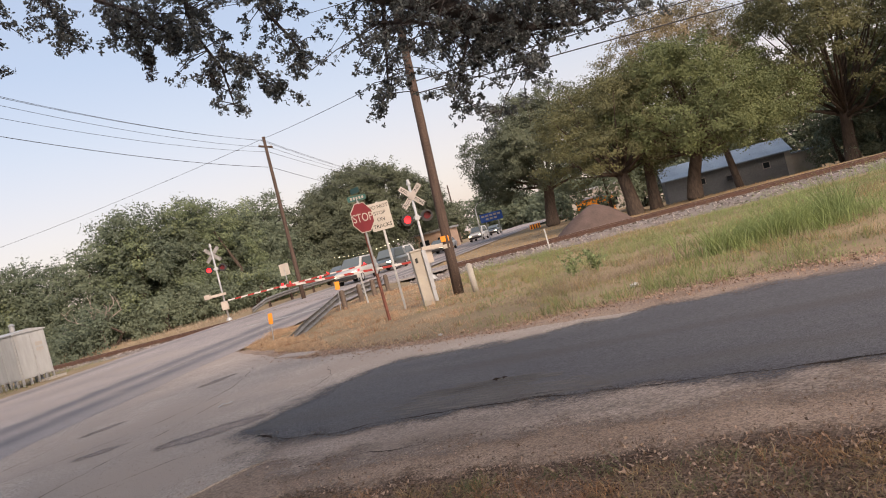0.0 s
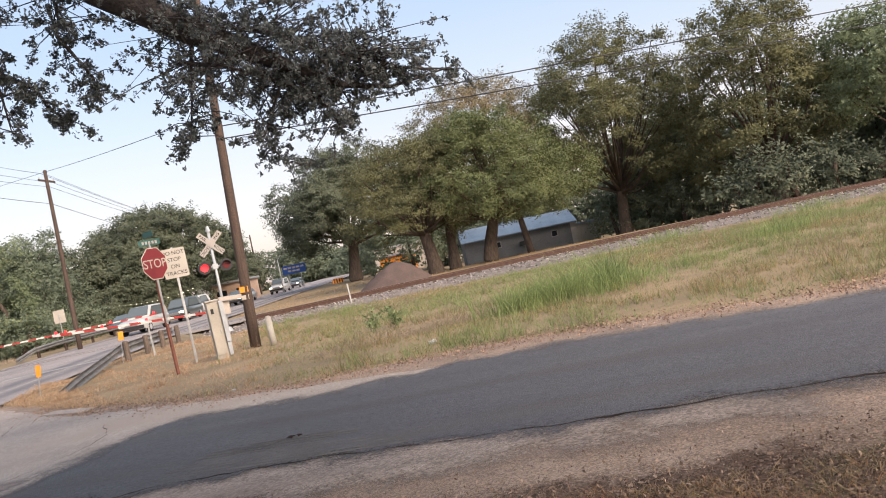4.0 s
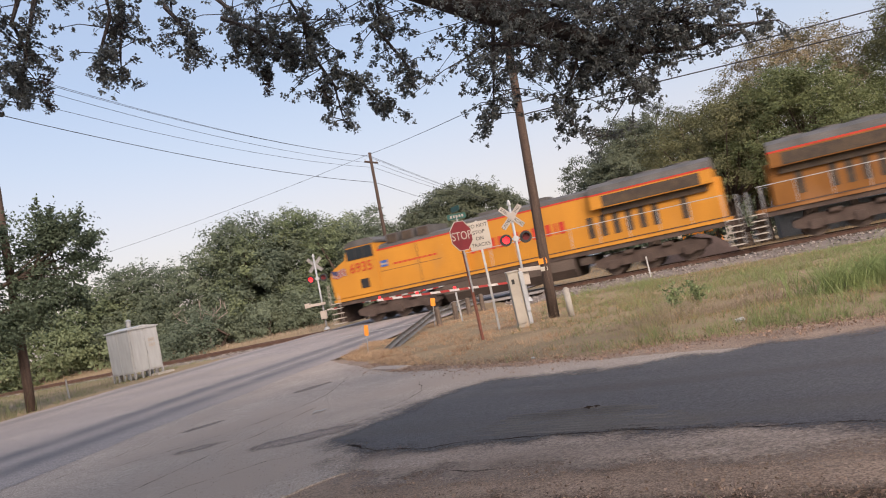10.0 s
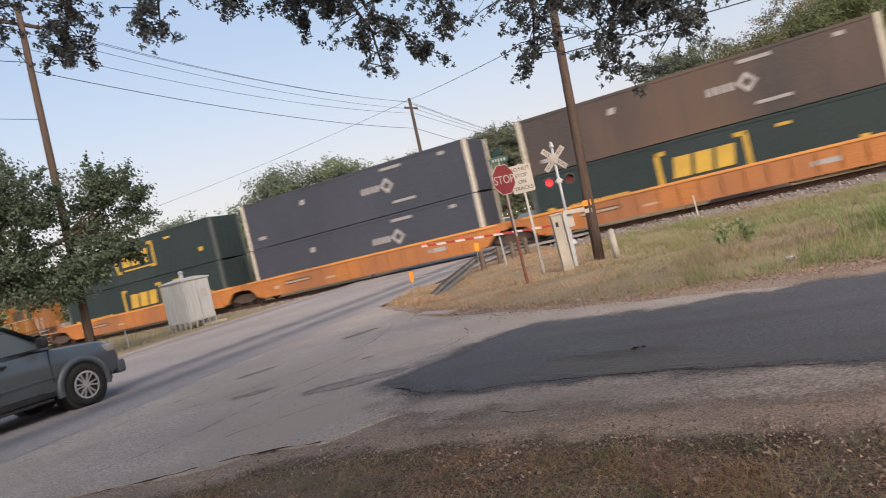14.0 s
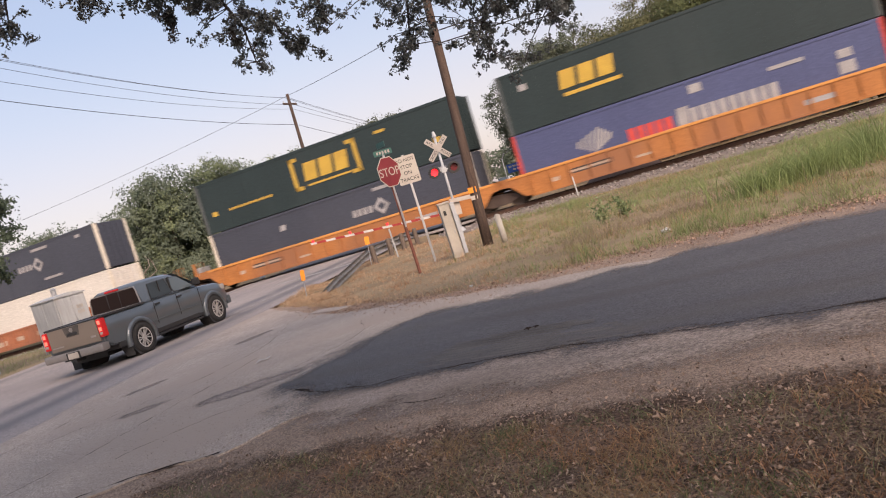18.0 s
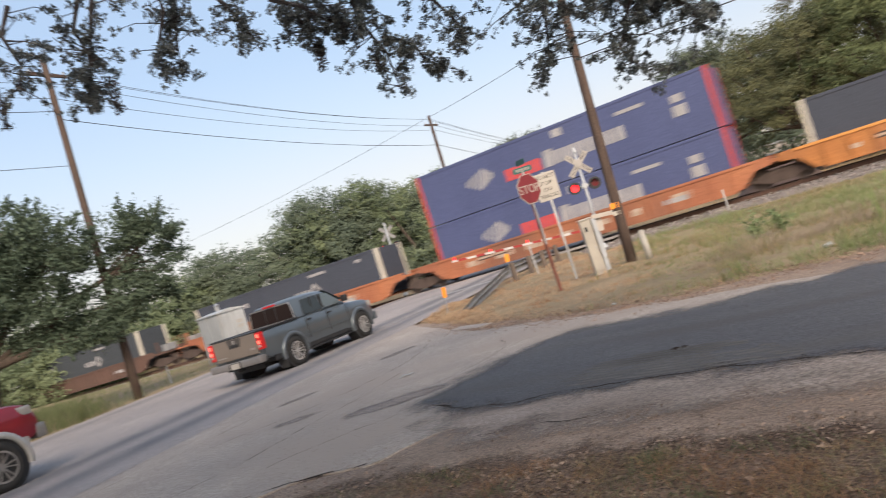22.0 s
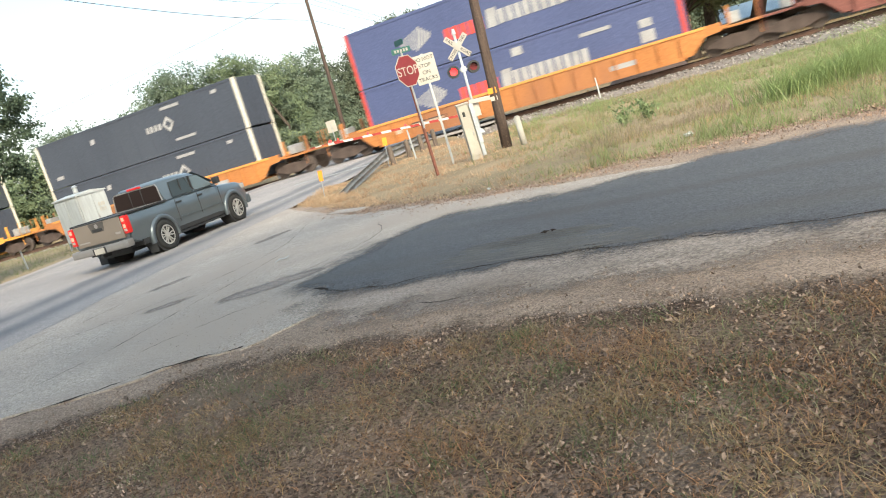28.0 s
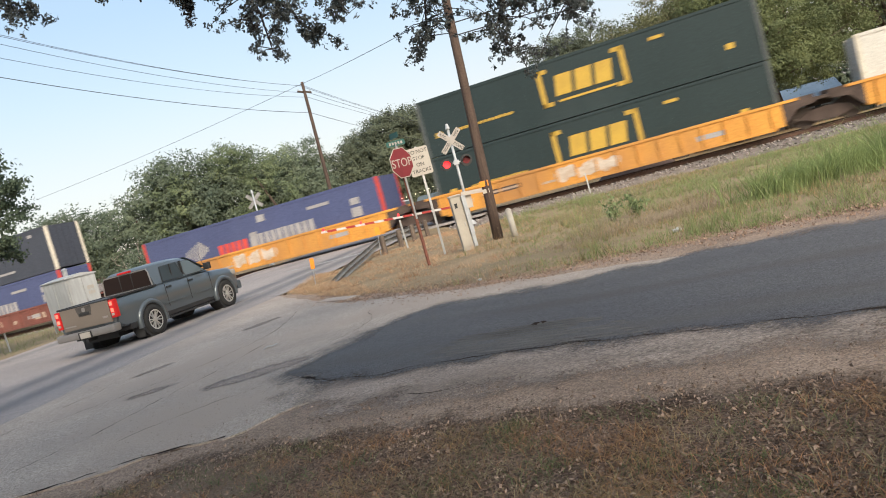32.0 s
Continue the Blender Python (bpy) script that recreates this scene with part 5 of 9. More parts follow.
    for x in (16.8, 18.3, 19.8):
        part("radiator_fan", rod(B(), (fx(x), 0, 4.40), (fx(x), 0, 4.55), 0.6, 0.6, 16), LOCO_GREY, lo)
    for y in (-1, 1):
        bx("red_stripe", 3.75 + c, 8.7, 0.012, 3.76, 3.84, LOCO_RED, y0=y * 1.452)
        bx("red_stripe", 8.7, 15.6, 0.012, 3.94, 4.02, LOCO_RED, y0=y * 1.052)
        bx("red_stripe", 15.6, tail - 0.1, 0.012, 3.88, 3.96, LOCO_RED, y0=y * 1.477)
        if flare:
            bx("radiator_flare", 14.4, tail - 0.1, 0.4, 3.78, 4.46, GRILLE, 0.05, y0=y * 1.3)
            bx("side_grille", 18.5, 19.9, 0.03, 2.72, 3.42, GRILLE, 0.006, y0=y * 1.465)
            bx("cabinet_grille", 5.3, 6.85, 0.03, 3.28, 3.70, GRILLE, 0.006, y0=y * 1.452)
        else:
            bx("radiator_grille", 16.2, tail - 0.6, 0.03, 3.30, 3.82, GRILLE, y0=y * 1.47)
            bx("radiator_recess", 16.0, tail - 0.4, 0.3, 2.95, 3.25, GRILLE, y0=y * 1.05)
        for k in range(0 if flare else 7):
            bx("vent_slot", 15.2 + k * 0.62 + (0.7 if k == 6 else 0), 15.5 + k * 0.62 + (0.7 if k == 6 else 0), 0.04, 1.95, 2.95, GRILLE, 0.005, y0=y * 1.052)
        for k in range(6):
            bx("hood_door", 9.0 + k * 1.02, 9.95 + k * 1.02, 0.02, 1.75, 3.6, paint, 0.004, y0=y * 1.051)
        bx("door_recess", 7.45, 8.6, 0.03, 1.75, 3.3, paint, 0.006, y0=y * 1.452)
        bx("cabinet_seam", 6.1, 6.13, 0.012, 1.7, 3.7, GRILLE, y0=y * 1.452)
        bx("cabinet_seam", 3.75 + c, 8.7, 0.012, 2.62, 2.64, GRILLE, y0=y * 1.452)
        if name_bars:
            for x, w in ((8.95, 0.36), (9.4, 0.36), (9.85, 0.14), (10.08, 0.38), (10.55, 0.38), (11.4, 0.36), (11.9, 0.36), (12.38, 0.36), (12.85, 0.14), (13.1, 0.34), (13.55, 0.14), (13.8, 0.36)):
                bx("letter_bar", x, x + w * 0.82, 0.012, 2.5, 3.08, LOCO_RED, y0=y * 1.068)
            for k in range(9):
                bx("motto_bar", 4.6 + k * 0.3, 4.82 + k * 0.3, 0.012, 2.86, 2.96, LOCO_RED, y0=y * 1.452)
        else:
            flag(lo, fx(flag_at), 2.75, 3.5, 1.5, y * 1.066, facing < 0)
    for y, turn in ((1.53, 180), (-1.53, 0)):
        text("number", number, 0.74, Matrix.Translation((fx(2.62 + c), y, 3.1)) @ pose(0, 0, 0, 90, 0, turn), LOCO_RED, lo, "red fleet number")
    # pilot, steps, handrails, couplers, bogies
    for e in (0, 1):
        x0, sgn = (0.45, 1) if e == 0 else (21.75, -1)
        bx("pilot", x0 - 0.06, x0 + 0.1, 2.6, 0.25, 1.25, LOCO_FRAME, 0.02)
        bx("coupler", x0 - 0.6 if e == 0 else x0, x0 if e == 0 else x0 + 0.6, 0.22, 0.75, 0.98, LOCO_FRAME, 0.03)
        bx("end_walkway", min(x0, x0 + sgn * 0.9), max(x0, x0 + sgn * 0.9), 2.9, 1.5, 1.6, LOCO_FRAME)
        for y in (-1.34, 1.34):
            for k in range(5):
                a, b = sorted((x0 - sgn * 0.25, x0 + sgn * 0.35))
                bx("step", a, b, 0.34, 0.28 + k * 0.28, 0.33 + k * 0.28, SIGN_WHITE, y0=y)
            for dx in (-0.25, 0.35):
                xx = fx(x0 + sgn * dx)
                part("grab_rail", tube(B(), [(xx, y * 1.12, 0.3), (xx, y * 1.12, 1.6), (xx, y * 1.08, 2.5)], 0.026, 6), SIGN_WHITE if e == 0 else SILVER, lo)
    for y in (-1.5, 1.5):
        bm = B()
        tube(bm, [(fx(8.8), y, 2.6), (fx(21.5), y, 2.6)], 0.02, 6)
        for k in range(10):
            tube(bm, [(fx(8.8 + k * 1.4), y, 1.62), (fx(8.8 + k * 1.4), y, 2.6)], 0.018, 6)
        part("handrail", bm, SILVER, lo)
    loco_bogie(lo, fx(4.3))
    loco_bogie(lo, fx(17.8))
    return lo


# containers and well cars -------------------------------------------------
def box_paint(name, a, b=None, dirt=None, at=0.62):
    return material(name, a, b or tuple(c * 0.85 for c in a), 0.55, scale=0.5, fine=14, bump=0.05, dirt=dirt or tuple(c * 0.8 + 0.02 for c in a), dirt_at=at, streak=(0.6, 1, 0.25))


PAINT = {
    "green": box_paint("dark_green_container", (0.026, 0.040, 0.042)),
    "slate": box_paint("slate_grey_container", (0.057, 0.063, 0.083)),
    "brown": box_paint("dust_streaked_grey_container", (0.085, 0.066, 0.058), (0.05, 0.047, 0.05), (0.115, 0.078, 0.06), 0.53),
    "blue": box_paint("violet_blue_container", (0.078, 0.092, 0.185)),
    "white": box_paint("off_white_container", (0.60, 0.57, 0.52), dirt=(0.4, 0.34, 0.28), at=0.66),
    "cream": box_paint("cream_container", (0.56, 0.43, 0.33), dirt=(0.35, 0.22, 0.14), at=0.68),
    "red": box_paint("faded_red_container", (0.34, 0.08, 0.085)),
    "black": box_paint("black_container", (0.055, 0.061, 0.070)),
    "ribbed": box_paint("dark_ribbed_container", (0.06, 0.064, 0.064)),
}
LOGO_YELLOW = material("yellow_logo_film", (0.52, 0.34, 0.06), (0.43, 0.28, 0.055), 0.6, scale=2, fine=20, bump=0.0)
LOGO_WHITE = material("white_logo_film", (0.360, 0.345, 0.345), (0.270, 0.259, 0.262), 0.6, scale=2, fine=20, bump=0.0)
LOGO_RED = material("red_logo_film", (0.58, 0.08, 0.07), None, 0.6, bump=0.0)
LOGO_BLUE = material("pale_blue_logo_film", (0.16, 0.36, 0.58), None, 0.6, bump=0.0)
POST_RED = material("red_corner_post", (0.50, 0.07, 0.06), None, 0.6, bump=0.0)
POST_WHITE = material("cream_corner_post", (0.66, 0.60, 0.50), None, 0.6, bump=0.0)
POST_DARK = material("dark_corner_post", (0.09, 0.10, 0.10), None, 0.6, bump=0.0)
CL, CW, CH = 16.15, 2.59, 2.88
DESIGN = {  # paint, posts, words on the label
    "green": ("green", POST_DARK, "dark green 53-foot freight container with yellow wordmark and brackets"),
    "oldgreen": ("green", POST_DARK, "dark green freight container with a yellow wordmark"),
    "slate": ("slate", POST_WHITE, "slate grey freight container with cream posts and white mark"),
    "brown": ("brown", POST_WHITE, "dusty brownish grey freight container with cream corner posts"),
    "blue": ("blue", POST_RED, "violet blue freight container with red posts and white marks"),
    "white": ("white", POST_WHITE, "plain off-white freight container on the train"),
    "cream": ("cream", POST_WHITE, "cream freight container with a pale blue wordmark and rust"),
    "red": ("red", POST_DARK, "faded red freight container with a yellow and white mark"),
    "black": ("black", POST_WHITE, "black freight container with a small white mark"),
    "ribbed": ("ribbed", POST_WHITE, "dark corrugated freight container"),
}
TEMPLATE = {}


def slanted(out, x, z, w, h, y, lean=0.25):
    """A thin slab in the side's plane: x runs backwards from the front end."""
    bm = B()
    vs = [bm.verts.new((-(x + dx), y, z + dz)) for dx, dz in ((0, 0), (w, 0), (w + lean * h, h), (lean * h, h))]
    bm.faces.new(vs[::-1])
    out.append(bm)


def container(design):
    if design in TEMPLATE:
        return copy_thing(TEMPLATE[design], Matrix.Identity(4))
    paint, post, label = DESIGN[design]
    co = thing("freight_container", Matrix.Identity(4), label, "container", "containers on the train")
    pm = PAINT[paint]
    part("body", box(B(), -CL / 2, 0, CH / 2 + 0.02, CL - 0.1, CW - 0.05, CH - 0.1), pm, co)
    # standing seams or corrugations, one by one on the near side
    if design in ("ribbed", "black"):
        xs, rw, rd = [-0.4 - i * 0.28 for i in range(int((CL - 0.5) / 0.28))], 0.13, 0.03
    else:
        xs, rw, rd = [-0.65 - i * 1.235 for i in range(13)], 0.05, 0.012
    rib = bpy.data.meshes.new("rib")
    bm = box(B(), 0, 0, 0, rw, rd, CH - 0.3)
    bm.to_mesh(rib)
    bm.free()
    rib.materials.append(pm)
    for x in xs:
        o = new("rib", rib)
        o.parent, o.matrix_basis = co, pose(x, CW / 2 - 0.02, CH / 2)
    bm = B()
    for x in xs:
        box(bm, x, -CW / 2 + 0.02, CH / 2, rw, rd, CH - 0.3)
    tagged(part("far_ribs", bm, pm, co), kind="stuff")
    for side in (1, -1):
        for z in (0.09, CH - 0.07):
            part("side_rail", box(B(), -CL / 2, side * (CW / 2 - 0.03), z, CL, 0.06, 0.14, bevel=0.01), pm, co)
    for x in (-0.09, -CL + 0.09):
        for y in (-1, 1):
            part("corner_post", box(B(), x, y * (CW / 2 - 0.08), CH / 2, 0.18, 0.18, CH - 0.02, bevel=0.015), post, co)
    for x in (-0.03, -CL + 0.03):
        for k in range(5):
            part("door_rod", box(B(), x, -0.95 + k * 0.475, CH / 2, 0.05, 0.06, CH - 0.3), pm, co)
    ys = CW / 2 + 0.004
    for y in (ys,):
        bm, bm2, bm3 = [], [], []

        def put(b, x, z, w, h, lean=0.2):
            slanted(b, x, z, w, h, y, lean)

        if design == "green":
            for x, flip in ((6.3, 0), (10.2, 1)):
                put(bm, x, 0.75, 0.22, 1.75, 0)
                put(bm, x + (0 if not flip else -0.35), 0.75, 0.5, 0.2, 0)
                put(bm, x + (0 if not flip else -0.35), 2.3, 0.5, 0.2, 0)
            for xx in (7.0, 7.95, 8.9):
                put(bm, xx, 1.15, 0.78, 0.95, 0.15)
            put(bm, 7.1, 0.85, 2.7, 0.10, 0), [put(bm, 1.9 + k * 0.21, 0.97, 0.14, 0.13, 0) for k in range(14)]
            put(bm2, 11.6, 2.3, 0.6, 0.14, 0), put(bm2, 0.7, 0.9, 0.35, 0.25, 0), put(bm2, 14.6, 0.9, 0.35, 0.25, 0)
        elif design == "oldgreen":
            for xx in (2.9, 3.8, 4.7):
                put(bm, xx, 1.35, 0.74, 0.85, 0.15)
            put(bm, 3.0, 1.0, 2.7, 0.16, 0), put(bm2, 1.0, 1.9, 0.4, 0.3, 0)
        elif design in ("slate", "brown", "black"):
            for k in range(4):
                put(bm2, 9.1 + k * 0.32, 1.42, 0.22, 0.36, 0.1)
            cx, cz = 10.85, 1.62
            for a in range(4):
                p = [(cx + 0.46 * math.cos(radians(90 * a)), cz + 0.46 * math.sin(radians(90 * a))), (cx + 0.46 * math.cos(radians(90 * a + 90)), cz + 0.46 * math.sin(radians(90 * a + 90)))]
                q = [(cx + (u - cx) * 0.5, cz + (v - cz) * 0.5) for u, v in p]
                dia = B()
                dia.faces.new([dia.verts.new((-u, y, v)) for u, v in (p[0], p[1], q[1], q[0])])
                bm2.append(dia)
            put(bm2, 10.6, 2.45, 1.4, 0.16, 0), put(bm2, 11.0, 0.55, 1.5, 0.14, 0), put(bm2, 0.9, 0.5, 0.6, 0.2, 0), put(bm2, 4.6, 1.9, 0.35, 0.3, 0.3), put(bm2, 14.4, 2.4, 0.4, 0.18, 0)
        elif design == "blue":
            for k in range(9):
                hh = 1.1 - abs(k - 4) * 0.2
                put(bm2, 2.9 + k * 0.19 - 0.0, 1.55 - hh / 2, 0.12, hh, 0.3)
            for k in range(5):
                put(bm3, 5.3 + k * 0.42, 0.95, 0.33, 0.62, 0)
            put(bm2, 7.5, 0.95, 0.5, 0.85, 0.1)
            for k in range(9):
                put(bm2, 8.1 + k * 0.42, 0.98, 0.33, 0.66, 0)
            put(bm2, 8.3, 2.25, 0.55, 0.38, 0), put(bm2, 14.2, 1.1, 0.62, 0.5, 0), put(bm2, 14.25, 1.75, 0.55, 0.35, 0), put(bm2, 11.6, 2.15, 1.4, 0.16, 0)
        elif design == "cream":
            for xx in (2.7, 3.55, 4.4):
                put(bm, xx, 1.25, 0.7, 0.8, 0.15)
        elif design == "red":
            for k in range(6):
                put(bm, 8.6 + k * 0.34, 0.85 + 0.08 * k, 0.34, 0.9 + 0.1 * k, 0.15)
            put(bm2, 10.7, 0.75, 1.6, 1.7, 0.2), put(bm2, 13.3, 2.3, 0.9, 0.2, 0), put(bm2, 14.4, 2.3, 1.1, 0.2, 0)
        mats = {"cream": LOGO_BLUE}.get(design, LOGO_YELLOW)
        for b, mm in ((bm, mats), (bm2, LOGO_WHITE if design != "green" else LOGO_YELLOW), (bm3, LOGO_RED)):
            for slab in b:
                part("marking", slab, mm, co)
    TEMPLATE[design] = co
    return co


WELL = {
    "orange": material("orange_well_car_paint", (0.43, 0.175, 0.055), (0.34, 0.135, 0.045), 0.6, scale=0.7, fine=14, bump=0.05, dirt=(0.27, 0.12, 0.06), dirt_at=0.53, streak=(0.7, 1, 0.4)),
    "yellow": material("yellow_well_car_paint", (0.62, 0.30, 0.06), (0.53, 0.245, 0.055), 0.55, scale=0.7, fine=14, bump=0.05, dirt=(0.36, 0.18, 0.065), dirt_at=0.55, streak=(0.7, 1, 0.4)),
    "rust": material("rusty_well_car_paint", (0.38, 0.15, 0.075), (0.28, 0.105, 0.06), 0.7, scale=0.7, fine=14, bump=0.08, dirt=(0.19, 0.09, 0.06), dirt_at=0.55, streak=(0.7, 1, 0.4)),
    "maroon": material("brown_well_car_paint", (0.20, 0.075, 0.06), (0.145, 0.058, 0.048), 0.7, scale=0.7, fine=14, bump=0.08, dirt=(0.1, 0.055, 0.045), dirt_at=0.6, streak=(0.7, 1, 0.4)),
    "dark": material("dark_brown_well_car_paint", (0.12, 0.07, 0.055), (0.085, 0.055, 0.045), 0.7, scale=0.7, fine=14, bump=0.08, streak=(0.7, 1, 0.4)),
}
WELL_TEMPLATE = {}
# lighter copy of the orange car paint: sunlight on the chord as colour
CHORD = material("sunlit_orange_chord", (0.60, 0.275, 0.075), (0.50, 0.22, 0.065), 0.6, scale=0.7, fine=14, bump=0.05, dirt=(0.36, 0.17, 0.07), dirt_at=0.6, streak=(0.7, 1, 0.4))
PALE_SPRAY = material("pale_spray_paint", (0.56, 0.50, 0.44), (0.40, 0.30, 0.22), 0.7, scale=2.5, fine=20, bump=0.0)
GRAFFITI = material("faded_graffiti", (0.46, 0.36, 0.28), (0.28, 0.20, 0.15), 0.7, scale=3, fine=30, bump=0.0)


def freight_bogie(parent, x):
    bg = part("bogie", box(B(), 0, 0, 0.62, 0.35, 2.2, 0.3, bevel=0.03), LOCO_FRAME, parent, "two-axle freight bogie")
    bg.matrix_basis = pose(x, 0, 0)
    for y in (-1.02, 1.02):
        bm = B()
        extrude_poly(bm, [(-1.2, 0.42), (-0.9, 0.62), (-0.35, 0.75), (0.35, 0.75), (0.9, 0.62), (1.2, 0.42), (0.9, 0.36), (0.4, 0.2), (-0.4, 0.2), (-0.9, 0.36)], 1, y - 0.08, y + 0.08)
        part("side_frame", bm, LOCO_FRAME, bg)
    for dx in (-0.89, 0.89):
        wheel_set(dx, 0.46, bg)


def well_car(colour, front, rear, wide=False):
    """One well; the container's front end stands at x = 0. front, rear: whether that end is coupled (else it shares a joint)."""
    key = (colour, front, rear)
    if key in WELL_TEMPLATE:
        return copy_thing(WELL_TEMPLATE[key], Matrix.Identity(4))
    wc = thing("well_car", Matrix.Identity(4), {"orange": "orange double-stack well car with grimy ribs", "yellow": "bright yellow-orange double-stack well car", "rust": "rust-streaked orange well car with faded graffiti", "maroon": "brown double-stack well car", "dark": "dark brown double-stack well car"}[colour], "well car", "well cars of the train")
    pm = WELL[colour]
    for side in (1, -1):
        y = side * 1.42
        part("side_wall", box(B(), -CL / 2, y, 0.82, CL + 0.1, 0.06, 0.96), pm, wc)
        part("top_chord", box(B(), -CL / 2, y, 1.34, CL + 1.4, 0.15, 0.12, bevel=0.015), CHORD if colour == "orange" else pm, wc)
        part("bottom_sill", box(B(), -CL / 2, y, 0.30, CL - 0.6, 0.13, 0.12, bevel=0.015), pm, wc)
        for k in range(17):
            part("rib", box(B(), -0.4 - k * (CL - 0.8) / 16, y + side * 0.055, 0.82, 0.08, 0.10, 0.94), pm, wc)
        for x0, x1 in ((0.05, 1.35), (-CL - 0.05, -CL - 1.35)):
            bm = B()
            extrude_poly(bm, [(x0, 0.36), (x0, 1.40), (x1, 1.40), (x1, 1.02), (x0 + (x1 - x0) * 0.45, 0.95)], 1, y - 0.04, y + 0.04)
            part("end_gusset", bm, LOCO_FRAME if colour == "yellow" and not (front if x1 > 0 else rear) else pm, wc)
        bm = []
        rnd = random.Random(len(colour) * 7 + side)
        for k in range(7 if colour in ("rust", "maroon") else 2):
            x = 1.6 + k * (1.9 if colour in ("rust", "maroon") else 3.6) + rnd.uniform(-0.3, 0.3)
            slanted(bm, x, 0.5 + rnd.uniform(0, 0.2), rnd.uniform(0.3, 1.1), rnd.uniform(0.1, 0.3) if colour not in ("rust", "maroon") else rnd.uniform(0.2, 0.5), side * 1.457, rnd.uniform(-0.2, 0.3))
        for slab in bm:
            part("stencil", slab, GRAFFITI, wc)
        part("data_panel", box(B(), -3.3, side * 1.452, 0.86, 2.1, 0.012, 0.24), LOCO_FRAME, wc, "dark stencilled data panel")
        part("data_line", box(B(), -3.3, side * 1.460, 0.86, 1.9, 0.006, 0.10), GRAFFITI, wc)
        part("reporting_mark", box(B(), -13.2, side * 1.452, 0.78, 1.2, 0.012, 0.22), LOGO_WHITE, wc)
        if colour in ("yellow", "maroon"):
            for k in range(7):
                cx, cz, rr = -6.4 - 0.42 * k, 0.80 + 0.1 * math.sin(k * 2.1), 0.32 + 0.06 * math.cos(k * 1.7)
                pts = [(cx + rr * math.cos(a * 0.785) * (1 + 0.25 * math.sin(a * 2.4 + k)), min(1.22, max(0.4, cz + rr * math.sin(a * 0.785)))) for a in range(8)]
                part("graffiti", extrude_poly(B(), pts, 1, side * 1.462 - 0.004 - 0.0012 * k, side * 1.462 + 0.004 + 0.0012 * k), PALE_SPRAY, wc, "pale sprayed graffiti")
    part("floor", box(B(), -CL / 2, 0, 0.33, CL - 0.4, 2.6, 0.08), pm, wc)
    for x, coupled in ((1, front), (-1, rear)):
        xe = 0.9 if x > 0 else -CL - 0.9
        part("end_platform", box(B(), xe, 0, 1.16, 1.5, 2.85, 0.14, bevel=0.02), pm if coupled or colour != "yellow" else LOCO_FRAME, wc)
        part("bolster", box(B(), xe + x * 0.7, 0, 1.0, 0.9, 1.3, 0.3, bevel=0.03), LOCO_FRAME, wc)
        if coupled:
            part("coupler", box(B(), xe + x * 2.3, 0, 0.88, 2.4, 0.25, 0.28, bevel=0.03), LOCO_FRAME, wc)
            part("end_deck", box(B(), xe + x * 1.3, 0, 1.1, 1.6, 2.6, 0.1, bevel=0.02), pm, wc)
            for y in (-1.2, 1.2):
                bm = B()
                tube(bm, [(xe + x * 2.0, y, 0.5), (xe + x * 2.0, y, 2.0), (xe + x * 2.0, y * 0.6, 2.0), (xe + x * 2.0, y * 0.6, 1.1)], 0.025, 6)
                part("ladder_rail", bm, pm, wc)
                part("end_post", box(B(), xe + x * 0.8, y, 1.6, 0.12, 0.12, 0.8), pm, wc)
            freight_bogie(wc, xe + x * 0.9)
            part("brake_box", box(B(), xe + x * 1.0, 0.3, 1.45, 0.5, 0.9, 0.5, bevel=0.03), GALV, wc)
        elif x > 0:
            freight_bogie(wc, 1.5)
    WELL_TEMPLATE[key] = wc
    return wc


# where each stack's front end lies behind the train's nose; car colour, coupled ends, lower and upper box
CONSIST = [
    (70.0, "orange", 1, 0, "green", "green"), (88.9, "orange", 0, 0, "slate", "slate"), (108.0, "orange", 0, 1, "green", "brown"),
    (131.4, "orange", 1, 0, "slate", "slate"), (150.0, "orange", 0, 0, "slate", "slate"), (169.1, "rust", 0, 1, "white", "slate"),
    (192.9, "orange", 1, 0, "slate", "green"), (211.3, "orange", 0, 0, "blue", "oldgreen"), (230.5, "orange", 0, 1, "red", ""),
    (253.4, "dark", 1, 1, "black", ""),
    (276.3, "rust", 1, 0, "slate", ""), (296.4, "rust", 0, 0, "blue", "blue"), (315.6, "orange", 0, 1, "slate", ""),
    (338.6, "orange", 1, 0, "blue", "ribbed"), (358.0, "orange", 0, 0, "blue", ""), (377.4, "orange", 0, 1, "blue", "cream"),
    (400.2, "yellow", 1, 1, "slate", "black"), (423.4, "orange", 1, 1, "slate", "slate"), (446.8, "orange", 1, 1, "blue", "blue"),
    (468.9, "maroon", 1, 0, "blue", "brown"), (487.7, "maroon", 0, 0, "slate", "slate"), (506.8, "maroon", 0, 1, "blue", "slate"),
    (530.0, "yellow", 1, 0, "blue", ""), (549.2, "yellow", 0, 0, "green", "green"), (568.6, "yellow", 0, 1, "white", ""),
    (591.6, "orange", 1, 1, "slate", "slate"),
]


def train_rows(back, z=0.0, turn=0.0):
    """Rows for walk(): the point that lies back metres behind the train's nose."""
    return [(t, track_pose(23.73 + SPEED * (t - 10) - back, 0, z, turn)) for t in (0, 4, 8, 12, 16, 20, 24, 28, 32)]


